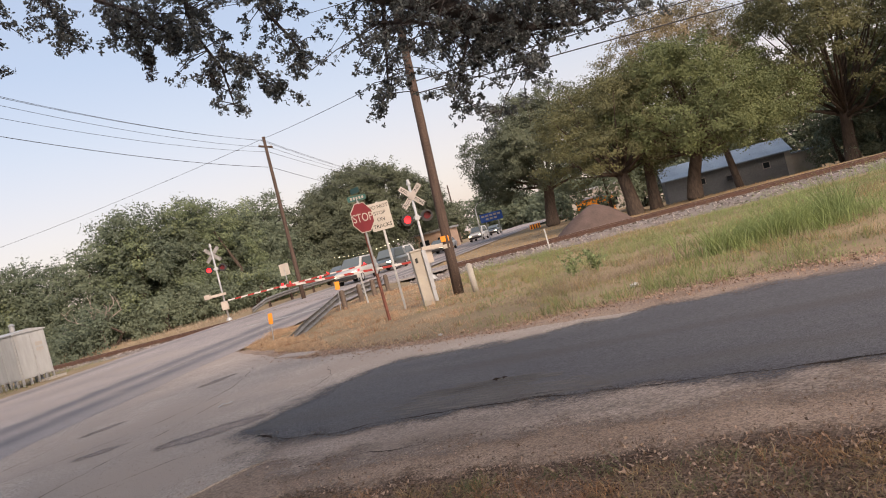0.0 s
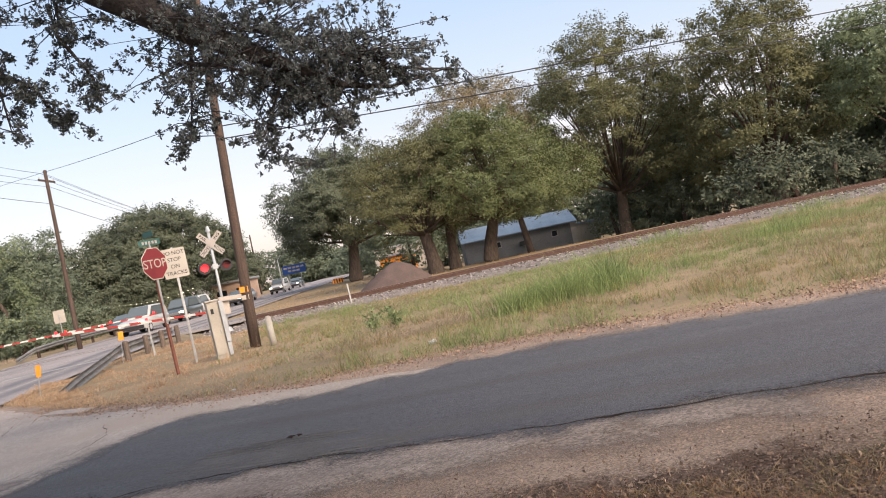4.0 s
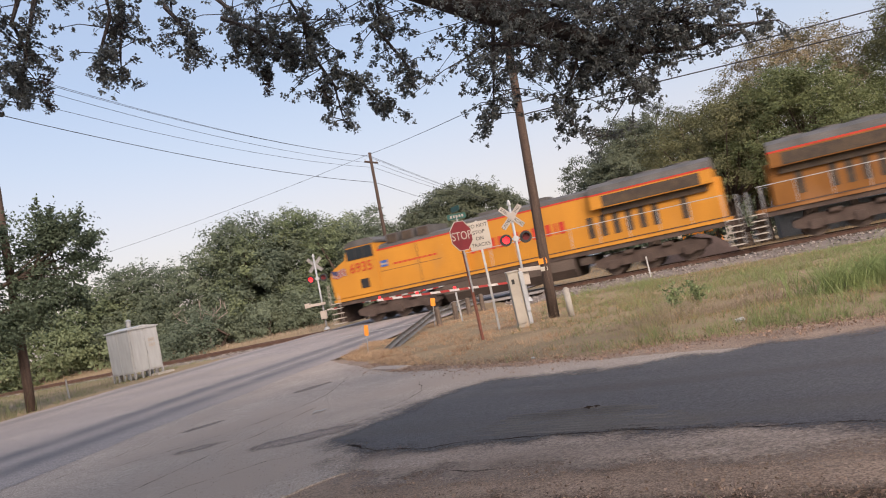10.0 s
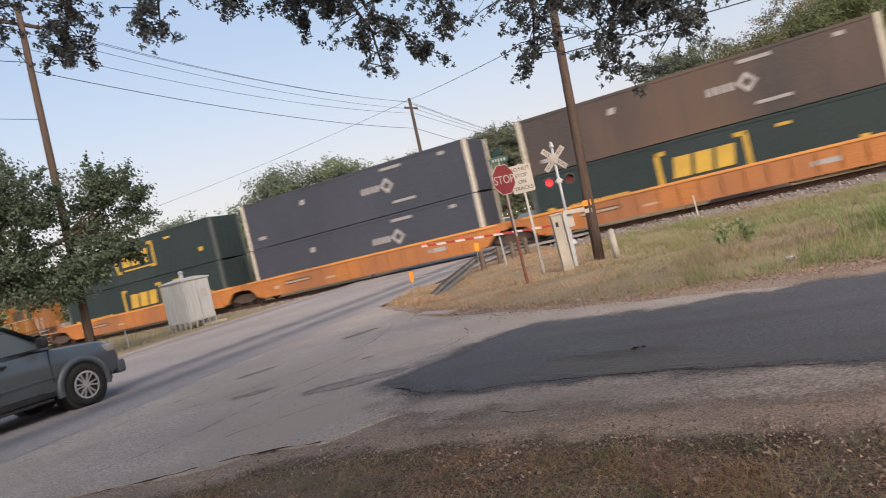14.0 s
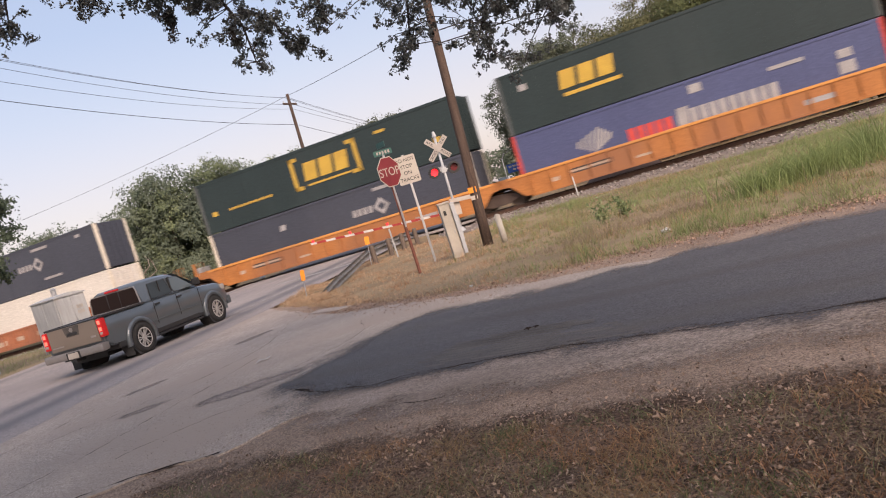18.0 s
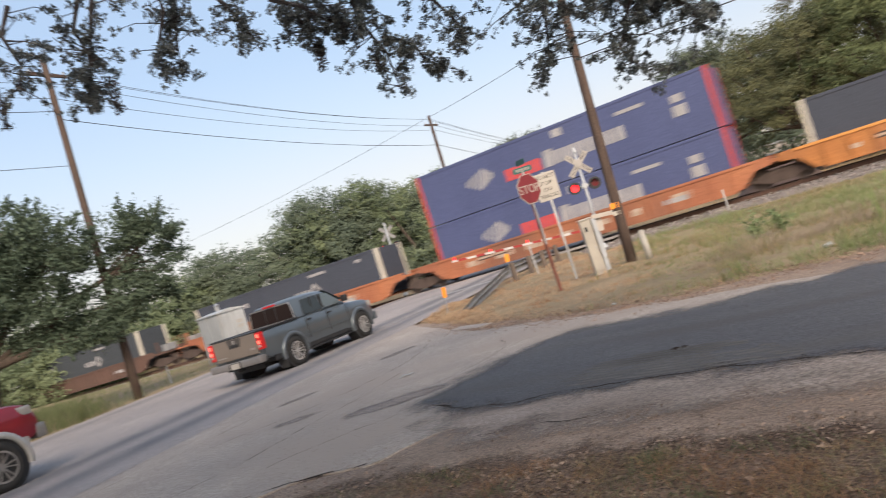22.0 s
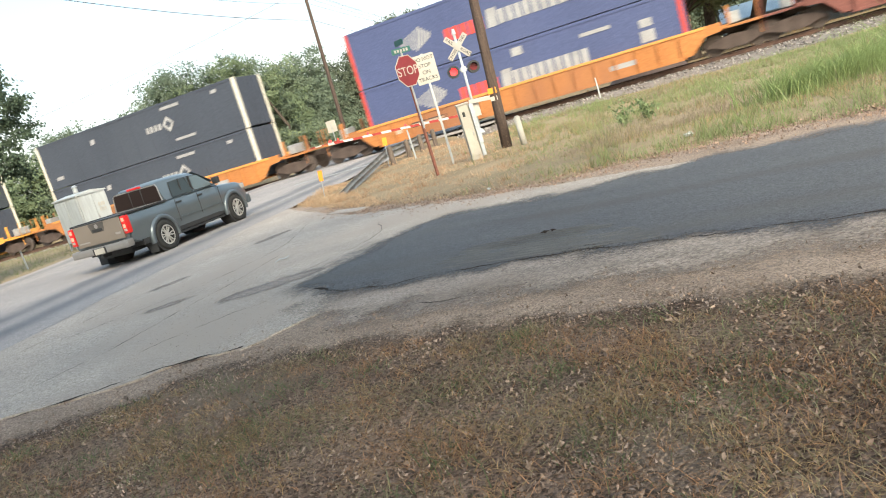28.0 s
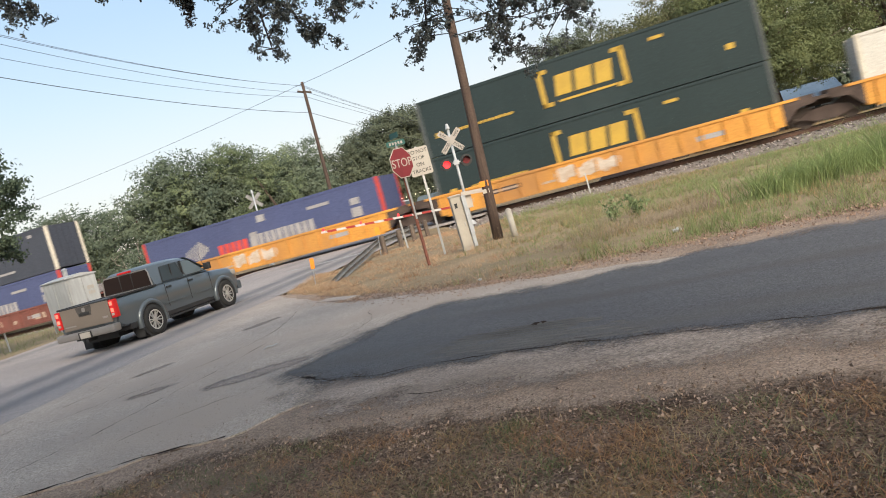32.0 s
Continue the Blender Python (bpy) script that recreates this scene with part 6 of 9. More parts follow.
TRAIN = []
TRAIN.append((locomotive("yellow and grey six-axle diesel locomotive leading the train", "6935", True, 1), 0.0, 0.0))
TRAIN.append((locomotive("yellow diesel locomotive running backwards with a flag on its hood", "6394", False, -1, 1.95, 13.2, False, 21.7, LOCO_DIRTY, 1.2, 20.9), 22.7, 0.0))
TRAIN.append((locomotive("older yellow diesel locomotive with a flag on its hood", "5128", False, 1, 0.65, 12.0, True, 22.3, LOCO_DIRTY, 0.85, 20.4), 44.9, 0.0))
for back, colour, f, r, low, high in CONSIST:
    TRAIN.append((well_car(colour, bool(f), bool(r)), back, 0.0))
    TRAIN.append((container(low), back, 0.38))
    if high:
        TRAIN.append((container(high), back, 0.38 + CH + 0.02))

# ---------------------------------------------------------------- trees
def leaf_mesh(name, centres, size, material_, parent=None, seed=0, long=1.6, label="", corners=4, facing=None):
    """One small leaf at each centre, turned at random, or more or less towards 'facing'."""
    rng = np.random.default_rng(seed)
    n = len(centres)
    a = rng.normal(size=(n, 3))
    if facing is not None:
        nrm = np.asarray(facing) * 1.15 + rng.normal(size=(n, 3)) * 0.62
        a = np.cross(nrm, a)
        b = np.cross(nrm, a)
    else:
        b = np.cross(a, rng.normal(size=(n, 3)))
    a /= np.linalg.norm(a, axis=1, keepdims=True)
    b /= np.linalg.norm(b, axis=1, keepdims=True)
    s = (size * rng.uniform(0.6, 1.3, (n, 1)))
    a, b = a * s * long / 2, b * s / 2
    nrm = np.cross(a, b)
    nrm /= np.linalg.norm(nrm, axis=1, keepdims=True)
    c = np.asarray(centres)
    v = np.stack([c - a, c + b + nrm * s * 0.15, c + a, c - b + nrm * s * 0.15], 1)
    if corners == 3:
        v = np.stack([c - a, c + b * 1.3 + a * 0.3, c - b * 1.1 + a], 1)
    f = np.arange(corners * n).reshape(n, corners)
    return raw_mesh(name, v.reshape(-1, 3), f, material_, parent, label)


def lobed_leaves(rng, lobes, middle, per_area, flat=0.72, droop=0.0, fine=1.0):
    """Leaves over the outsides of a crown's lobes, broken into sprigs with gaps between; returns their places and the ways they face."""
    pts, ways = [], []
    for c, r in lobes:
        c = np.asarray(c, float)
        sprigs = max(30, int(fine * 26 * r * r))
        d = rng.normal(size=(sprigs, 3))
        d /= np.linalg.norm(d, axis=1, keepdims=True)
        out = c - middle
        out = out / (np.linalg.norm(out) + 1e-6)
        hole = np.array([noise.noise((q[0] * 1.7 - c[1], q[1] * 1.7 + c[2], q[2] * 1.7 + c[0])) for q in d]) > -0.16
        keep = hole & ((d @ out) + 0.45 * d[:, 2] > -0.75 + rng.random(sprigs) * 0.5)
        d = d[keep]
        lump = np.array([1.0 + 0.42 * noise.noise((q[0] * 2.6 + c[0], q[1] * 2.6 + c[1], q[2] * 2.6 + c[2])) for q in d])
        at = c + d * (r * lump * rng.uniform(0.62, 1.08, len(d)))[:, None] * np.array([1, 1, flat])
        for p, w in zip(at, d):
            k = max(3, int(per_area / fine * rng.uniform(0.5, 1.5)))
            # a sprig: a flattened tuft with a few leaves running out along its way
            g = rng.normal(size=(k, 3)) * np.array([0.30, 0.30, 0.17]) * min(1.0, 0.45 + 0.16 * r)
            run = rng.random(k) ** 1.5
            g += (w + np.array([0, 0, 0.12 - droop])) * (run * 0.62)[:, None]
            pts.append(p + g)
            way = w * 0.75 + out * 0.4 + np.array([0, 0, 0.5])
            ways.append(np.repeat((way / np.linalg.norm(way))[None], k, 0))
    return np.concatenate(pts), np.concatenate(ways)


def crown_points(rng, clumps, per, spread, flat=0.75):
    pts = []
    for c, r in clumps:
        p = rng.normal(size=(per, 3)) * r * spread * 0.52
        p[:, 2] *= flat
        pts.append(p + c)
    return np.concatenate(pts)


def tree(name, base, height, radius, trunk_r, seed, mat, label, leaf=0.16, lobes=20, per_area=30, low=0.3, lean=(0, 0), group="", squash=1.0, under=0.4, lobe=0.31):
    """A tree: a tapered trunk that forks, limbs out to the lobes of the crown, and the lobes' leaves in sprigs. under: how far the crown hangs below the fork."""
    rng = np.random.default_rng(seed)
    tr = thing(name, Matrix.Translation((base[0], base[1], ground_z(base[0], base[1]))), label, "tree", group)
    fork = height * low
    top = Vector((lean[0] * 0.5, lean[1] * 0.5, fork))
    part("trunk", tube(B(), [(0, 0, -0.4), (0, 0, 0.15), (lean[0] * 0.15, lean[1] * 0.15, fork * 0.5), top, top + Vector((lean[0] * 0.25, lean[1] * 0.25, height * 0.16))], [trunk_r * 1.7, trunk_r * 1.25, trunk_r * 0.95, trunk_r * 0.85, trunk_r * 0.5], 12), BARK, tr, smooth_faces=True)
    z0 = fork * under
    mid = np.array([lean[0], lean[1], z0 + (height - z0) * 0.45])
    cl = []
    for k in range(lobes):
        # spread evenly over the crown by the golden angle, then shaken
        u = -0.55 + 1.5 * (k + 0.5) / lobes + 0.1 * rng.normal()
        u = max(-0.8, min(0.97, u))
        th = 2.39996 * k + rng.normal() * 0.35
        ring = math.sqrt(1 - (u * 0.93) ** 2)
        rr = lobe * radius * rng.uniform(0.55, 1.3)
        rad = max(0.0, radius * ring * rng.uniform(0.78, 1.1) - rr * 0.7)
        half = (height - z0) * 0.5
        z = z0 + half + u * (half - rr * 0.5)
        cl.append((np.array([rad * math.cos(th) + lean[0], rad * math.sin(th) * squash + lean[1], z]), rr))
    for c, rr in cl:
        c = Vector(c)
        bend = top.lerp(c, 0.5) + Vector((rng.normal() * 0.35, rng.normal() * 0.35, -0.04 * height * rng.random()))
        part("limb", tube(B(), [top + Vector((0, 0, height * 0.04 * rng.random())), bend, c, c + (c - bend) * 0.25], [trunk_r * 0.34, trunk_r * 0.18, trunk_r * 0.08, trunk_r * 0.03], 6), BARK, tr, smooth_faces=True)
    pts, ways = lobed_leaves(rng, cl, mid, per_area, fine=1.5)
    leaf_mesh("crown", pts, leaf, mat, tr, seed, 1.5, corners=3, facing=ways)
    return tr


OAK = "spreading live oak with a dense dull green crown"
tree("oak_tree", (12.5, 47.6), 9.4, 4.6, 0.44, 11, LEAF_MID, OAK + " beside the tracks", 0.085, 20, 84, 0.27, (-0.4, 0.6), "oaks beyond the tracks", under=0.25)
tree("oak_tree", (14.2, 48.8), 10.4, 4.6, 0.36, 12, LEAF_MID, OAK + " beside the tracks", 0.085, 18, 84, 0.3, (0.6, 1.0), "oaks beyond the tracks", under=0.3)
tree("oak_tree", (16.4, 47.6), 10.0, 5.9, 0.44, 13, LEAF_FRESH, "spreading live oak with fresher green crown before the house", 0.085, 26, 84, 0.27, (1.4, 0), "oaks beyond the tracks", under=0.2)
tree("oak_tree", (11.5, 76.0), 14.0, 7.4, 0.6, 14, LEAF_DARK, "large dark live oak beside the far road", 0.12, 28, 64, 0.26, (0.8, 0), "oaks beyond the tracks")
tree("oak_tree", (23.6, 58.0), 15.5, 5.4, 0.26, 15, LEAF_BROWN, "tall oak with browning upper leaves", 0.10, 22, 56, 0.42, (-2.6, 0), "oaks beyond the tracks", under=1.0)
tree("oak_tree", (29.5, 52.5), 16.5, 6.6, 0.45, 16, LEAF_MID, "tall dusty green oak close behind the tracks", 0.105, 34, 64, 0.2, (0.4, 0), "oaks beyond the tracks", under=0.12)
tree("oak_tree", (37.5, 44.5), 14.2, 6.8, 0.5, 17, LEAF_MID, "tall dusty green oak close behind the tracks", 0.12, 24, 52, 0.16, (0, 0), "oaks beyond the tracks")
tree("hackberry_tree", (44.5, 37.5), 12.5, 6.6, 0.45, 18, LEAF_LIGHT, "bright green leafy tree close behind the tracks", 0.15, 22, 36, 0.14, (0, 0), "trees close behind the tracks")
tree("hackberry_tree", (53, 33), 12.5, 7.0, 0.45, 19, LEAF_LIGHT, "bright green leafy tree close behind the tracks", 0.16, 22, 30, 0.14, (0, 0), "trees close behind the tracks")
tree("oak_tree", (-7.4, 92.0), 12.4, 9.0, 0.8, 23, LEAF_DARK, "broad domed oak beyond the crossing", 0.15, 32, 50, 0.24, (0, 0), "oaks beyond the tracks", squash=0.8, lobe=0.3)
tree("oak_tree", (-0.6, 118.0), 7.4, 5.5, 0.6, 24, LEAF_DARK, "domed oak along the far road", 0.18, 18, 36, 0.24, (0, 0), "oaks beyond the tracks")


def roadside_oak():
    """The low live oak by the roadside pole: a forked trunk, and lobes of small leaves with sky between them."""
    rng = np.random.default_rng(120)
    foot = Vector((-21.5, 20.9, 0))
    tr = thing("oak_tree", Matrix.Translation(foot), "dark roadside live oak with a low spreading crown behind the pole", "tree", "roadside trees")
    fork = Vector((0.3, 0.2, 2.5))
    part("trunk", tube(B(), [(0, 0, -0.3), (0.05, 0.1, 1.1), fork, (0.2, 0.0, 3.6)], [0.42, 0.33, 0.3, 0.18], 12), BARK, tr, smooth_faces=True)
    # lobes: centre, half sizes, clumps
    lobes = [((-16.9, 24.9, 5.1), (1.6, 1.5, 1.75), 62), ((-17.6, 24.3, 3.7), (1.2, 1.2, 0.8), 24), ((-19.0, 22.6, 5.7), (1.5, 1.6, 1.5), 54), ((-20.3, 21.8, 6.2), (1.9, 1.8, 1.5), 64), ((-19.2, 22.3, 3.5), (1.3, 1.3, 1.0), 40), ((-22.2, 20.6, 6.2), (2.0, 1.8, 1.7), 66), ((-22.8, 18.6, 5.2), (1.8, 1.8, 1.9), 60), ((-20.6, 21.2, 4.2), (1.6, 1.5, 0.6), 26), ((-23.8, 16.8, 5.2), (2.2, 2.0, 2.2), 60), ((-22.6, 19.8, 3.2), (1.4, 1.4, 0.7), 22), ((-18.2, 23.4, 2.6), (0.9, 0.9, 0.45), 10)]
    pts, tips = [], []
    for c, half, k in lobes:
        c, half = np.array(c) - np.array(foot), np.array(half)
        tip = Vector(c)
        mid = fork.lerp(tip, 0.5) + Vector((rng.normal() * 0.25, rng.normal() * 0.25, 0.25))
        part("limb", tube(B(), [fork, mid, tip], [0.16, 0.11, 0.04], 7), BARK, tr, smooth_faces=True)
        for n in range(k):
            d = rng.normal(size=3)
            d /= np.linalg.norm(d)
            p = c + d * half * rng.uniform(0.35, 1.12)
            if n % 3 == 0:
                q = Vector(p)
                tips.append([mid.lerp(tip, rng.uniform(0.4, 1.0)), tip.lerp(q, 0.55), q])
            m = int(rng.integers(120, 330))
            r = rng.uniform(0.16, 0.36)
            g = rng.normal(size=(m, 3)) * np.array([r, r, r * 0.6])
            # short upright shoots that break the outline
            g[: m // 4] = rng.normal(size=(m // 4, 3)) * 0.05 + d * (rng.random((m // 4, 1)) * 2.1 * r)
            pts.append(p + g)
    bm = B()
    for path in tips:
        tube(bm, path, [0.03, 0.018, 0.006], 4)
    tagged(part("fine_branching", bm, BARK, tr), kind="stuff")
    leaf_mesh("crown", np.concatenate(pts), 0.075, LEAF_ROADSIDE, tr, 121, 1.7)


roadside_oak()


def wood_edge(name, spots, seed, mat, label, leaf, per_area=22, lobes=9):
    """The woods beyond the tracks: many lobed crowns from the ground up, as one mass, with trunks."""
    rng = np.random.default_rng(seed)
    wo = thing(name, Matrix.Identity(4), label, "woods", kind="stuff")
    bm, pts, ways = B(), [], []
    for x, y, h, r in spots:
        g = ground_z(x, y)
        tube(bm, [(x, y, g - 0.2), (x + rng.normal() * 0.4, y, g + h * 0.4), (x + rng.normal() * 0.8, y, g + h * 0.8)], [0.22, 0.16, 0.05], 6)
        cl = []
        for k in range(lobes):
            u = (k + rng.uniform(0.2, 0.8)) / lobes
            th = 2.39996 * k + rng.normal() * 0.4
            rr = r * rng.uniform(0.26, 0.66)
            rad = max(0.0, r * (1.05 - 0.65 * u ** 2) - rr * 0.6)
            cl.append((np.array([x + rad * math.cos(th), y + rad * math.sin(th) * 0.8, g + rr * 0.45 + u * (h - rr * 0.9)]), rr))
        p, w = lobed_leaves(rng, cl, np.array([x, y + 1.0, g + h * 0.4]), per_area, 0.85, 0.0, 1.8)
        pts.append(p), ways.append(w)
    part("trunks", bm, BARK, wo)
    leaf_mesh("foliage", np.concatenate(pts), leaf * 0.8, mat, wo, seed, corners=3, facing=np.concatenate(ways))


def arc(a0, a1, d0, d1, k, h0, h1, r, seed):
    rng = np.random.default_rng(seed)
    out = []
    for i in range(k):
        a = radians(a0 + (a1 - a0) * (i + rng.uniform(-0.3, 0.3)) / max(1, k - 1))
        d = d0 + (d1 - d0) * i / max(1, k - 1) + rng.uniform(-2.5, 2.5)
        out.append((d * math.sin(a), d * math.cos(a), rng.uniform(h0, h1), r * rng.uniform(0.85, 1.2)))
    return out


wood_edge("woods", arc(-31, -23, 72, 68, 5, 6.6, 8.4, 3.8, 131), 131, LEAF_FAR, "low green woods behind the far verge", 0.17, 40)
wood_edge("woods", arc(-22.5, -13.5, 68, 74, 6, 8.0, 10.8, 4.0, 31), 31, LEAF_FAR, "dense green woods behind the far verge", 0.17, 44)
wood_edge("woods", arc(-21.5, -15.5, 64, 66, 3, 8.2, 10.0, 3.0, 32), 32, LEAF_LIGHT, "lighter green trees at the edge of the woods", 0.16, 44)
wood_edge("woods", arc(-14, -5, 82, 92, 6, 8.5, 9.8, 4.6, 33), 33, LEAF_DARK, "dense dark woods beside the far road", 0.2, 36)
wood_edge("woods", arc(-54, -30, 76, 74, 9, 4.8, 7.0, 4.4, 34), 34, LEAF_LIGHT, "green woods beyond the tracks", 0.2, 24)
wood_edge("woods", arc(33, 62, 72, 62, 9, 8, 11, 5.5, 35), 35, LEAF_FAR, "dense woods behind the tracks", 0.36, 9)
wood_edge("woods", arc(13, 31, 96, 92, 8, 8, 12, 5.5, 45), 45, LEAF_FAR, "dense woods behind the grey house", 0.3, 12)
wood_edge("woods", arc(3.4, 12, 170, 150, 6, 5.5, 9, 6.0, 36), 36, LEAF_FAR, "distant trees along the far road", 0.4, 8)
wood_edge("undergrowth", [(30.2, 54.9, 3.6, 1.8), (32.0, 53.0, 4.4, 2.2), (33.6, 50.8, 4.2, 2.3), (36.0, 48.8, 4.0, 2.3)], 137, LEAF_DARK, "dark bushes below the tall oak beside the tracks", 0.13, 44, 8)
wood_edge("undergrowth", arc(37, 54, 48, 56, 8, 2.2, 3.6, 2.2, 37), 37, LEAF_DARK, "dark undergrowth below the trees", 0.16, 20, 6)
wood_edge("undergrowth", arc(-29, -13.5, 60, 64, 11, 1.6, 3.2, 2.6, 39), 39, LEAF_FAR, "green undergrowth at the foot of the woods", 0.15, 30, 6)


def canopy():
    """The live oak over the road: a heavy limb that crosses the view, boughs that fork from it, and leafy twigs on the boughs."""
    rng = np.random.default_rng(77)
    tr = thing("oak_tree", Matrix.Identity(4), "live oak overhead with a heavy dark limb and hanging leafy sprays", "tree")
    part("trunk", tube(B(), [(-6.5, -5.0, -0.3), (-6.3, -4.6, 1.5), (-5.8, -3.4, 3.6), (-4.8, -0.5, 6.0)], [0.8, 0.65, 0.55, 0.45], 14), SHADED_BARK, tr, smooth_faces=True)
    limb = [(-4.8, -0.5, 6.0), (-3.4, 4.0, 7.4), (-2.0, 8.0, 6.6), (-0.9, 9.6, 5.55), (0.0, 10.0, 5.1), (0.65, 10.1, 4.78), (1.3, 10.1, 4.42), (1.9, 10.05, 4.1), (2.5, 9.9, 3.95), (3.4, 9.6, 4.05)]
    part("limb", tube(B(), limb, [0.42, 0.36, 0.28, 0.22, 0.19, 0.15, 0.085, 0.05, 0.025, 0.008], 10), SHADED_BARK, tr, smooth_faces=True)
    part("limb", tube(B(), [limb[1], (-4.6, 6.6, 7.2), (-5.8, 7.6, 6.6), (-7.4, 6.6, 6.2)], [0.2, 0.13, 0.08, 0.03], 8), SHADED_BARK, tr, smooth_faces=True)
    part("limb", tube(B(), [limb[2], (0.5, 9.4, 6.7), (2.6, 9.6, 6.0), (4.6, 9.0, 5.3)], [0.16, 0.12, 0.08, 0.03], 8), SHADED_BARK, tr, smooth_faces=True)
    # boughs: root, tip, how far their twigs stand out, twigs to the metre
    boughs = [((0.65, 10.1, 4.8), (1.0, 10.35, 3.1), 0.26, 34), ((0.1, 10.0, 5.1), (-0.2, 10.25, 3.75), 0.34, 38), ((1.35, 10.1, 4.45), (1.75, 10.2, 3.5), 0.36, 44), ((2.0, 10, 4.3), (3.5, 9.65, 4.0), 0.24, 26)]
    boughs += [((0.0, 10, 5.2), (2.5, 9.9, 4.3), 0.55, 110), ((-0.2, 10.1, 4.7), (1.9, 10.1, 4.0), 0.42, 70), ((-2.4, 9.6, 5.6), (-2.2, 9.95, 4.05), 0.26, 34), ((-2.2, 9.8, 4.75), (-1.45, 10.1, 4.08), 0.13, 30), ((-1.5, 9.8, 5.5), (-1.15, 10.1, 4.3), 0.24, 30), ((-3.4, 9.3, 5.6), (-2.5, 9.6, 4.95), 0.26, 34), ((-3.1, 9.5, 5.5), (-3.05, 9.6, 4.85), 0.1, 22),
              ((-4.0, 9.0, 5.8), (-3.7, 9.2, 5.15), 0.2, 30), ((-5.2, 8.3, 6.2), (-5.75, 8.3, 4.75), 0.2, 28)]
    # the same again along the limb to the west, each a little different
    for k in range(9):
        x = -4.5 - 0.5 * k + rng.normal() * 0.15
        y = math.sqrt(max(9.0, 100 - x * x)) * 0.98
        boughs.append(((x, y, 6.1), (x - 0.2, y, 5.15 - 0.45 * rng.random()), 0.22, 26))
    for k in range(6):
        boughs.append(((-3.6 + 1.1 * k, 9.4 + 0.3 * rng.random(), 6.1), (-3.3 + 1.1 * k + rng.normal() * 0.2, 9.7, 5.15), 0.36, 36))
    pts, bm = [], B()
    for a, b, w, rate in boughs:
        a, b = Vector(a), Vector(b)
        length = (b - a).length
        side = Vector((rng.normal(), rng.normal(), 0)) * 0.10 * length
        path = [a, a.lerp(b, 0.35) + side, a.lerp(b, 0.7) - side * 0.6, b]
        tube(bm, path, [0.034, 0.026, 0.016, 0.006], 6)
        for j in range(int(1.0 * rate * max(1.0, length))):
            f = rng.random() ** 0.75 * 2.999
            c = path[int(f)].lerp(path[int(f) + 1], f % 1.0)
            wid = 1.25 * w * (1.0 - 0.13 * f)
            e = c + Vector((rng.normal() * wid, rng.normal() * wid, rng.normal() * wid * 0.6 - 0.07))
            knee = c.lerp(e, 0.55) + Vector((rng.normal() * 0.03, 0, 0.05))
            tube(bm, [c, knee, e], [0.008, 0.006, 0.003], 4)
            # small tight rosettes along the outer half of the twig
            for q in range(int(rng.integers(5, 11))):
                h = rng.random() ** 0.7
                m = int(rng.integers(5, 12))
                pts.append(np.array(knee.lerp(e, h * 1.1)) + rng.normal(size=3) * 0.03 + rng.normal(size=(m, 3)) * 0.020)
    tagged(part("fine_branching", bm, SHADED_BARK, tr), kind="stuff")
    leaf_mesh("foliage", np.concatenate(pts), 0.027, LEAF_NEAR, tr, 78, 1.9)
    # unseen leaf clumps over and behind the eye, added to shade the foreground
    cl = []
    while len(cl) < 280:
        c = np.array([rng.uniform(-9, 9), rng.uniform(-11, 5.5), rng.uniform(5.0, 10.5)])
        if c[2] - 3.2 > 0.95 * math.hypot(c[0], c[1]) or (c[1] < -3 and c[2] > 5.5 and abs(c[0]) < 8):
            cl.append((c, rng.uniform(0.7, 1.3)))
    leaf_mesh("upper_crown", crown_points(rng, cl, 220, 1.0, 0.7), 0.13, LEAF_NEAR, tr, 80)
    # hanging moss
    mo = []
    for x, y, z, l in ((-3.05, 9.6, 4.9, 0.36), (-2.35, 9.8, 4.55, 0.22), (-6.3, 7.5, 5.1, 0.5), (-5.4, 8.4, 5.1, 0.5)):
        p = rng.normal(size=(240, 3)) * np.array([0.035, 0.035, 0.0]) + np.array([x, y, z])
        p[:, 2] -= rng.random(240) * l
        mo.append(p)
    tagged(leaf_mesh("hanging_moss", np.concatenate(mo), 0.02, SHADED_BARK, tr, 79, 3.0, "grey hanging moss"), kind="stuff")


canopy()


# ---------------------------------------------------------------- grass
TUFT_GREEN = material("dull_green_tufts", (0.178, 0.196, 0.093), (0.123, 0.140, 0.066), 0.85, scale=2, fine=20, bump=0.0, island=0.3, thin=0.3)


def inside(x, y, poly):
    c = np.zeros(len(x), bool)
    for (x0, y0), (x1, y1) in zip(poly, poly[1:] + poly[:1]):
        c ^= ((y0 > y) != (y1 > y)) & (x < (x1 - x0) * (y - y0) / (y1 - y0 + 1e-12) + x0)
    return c


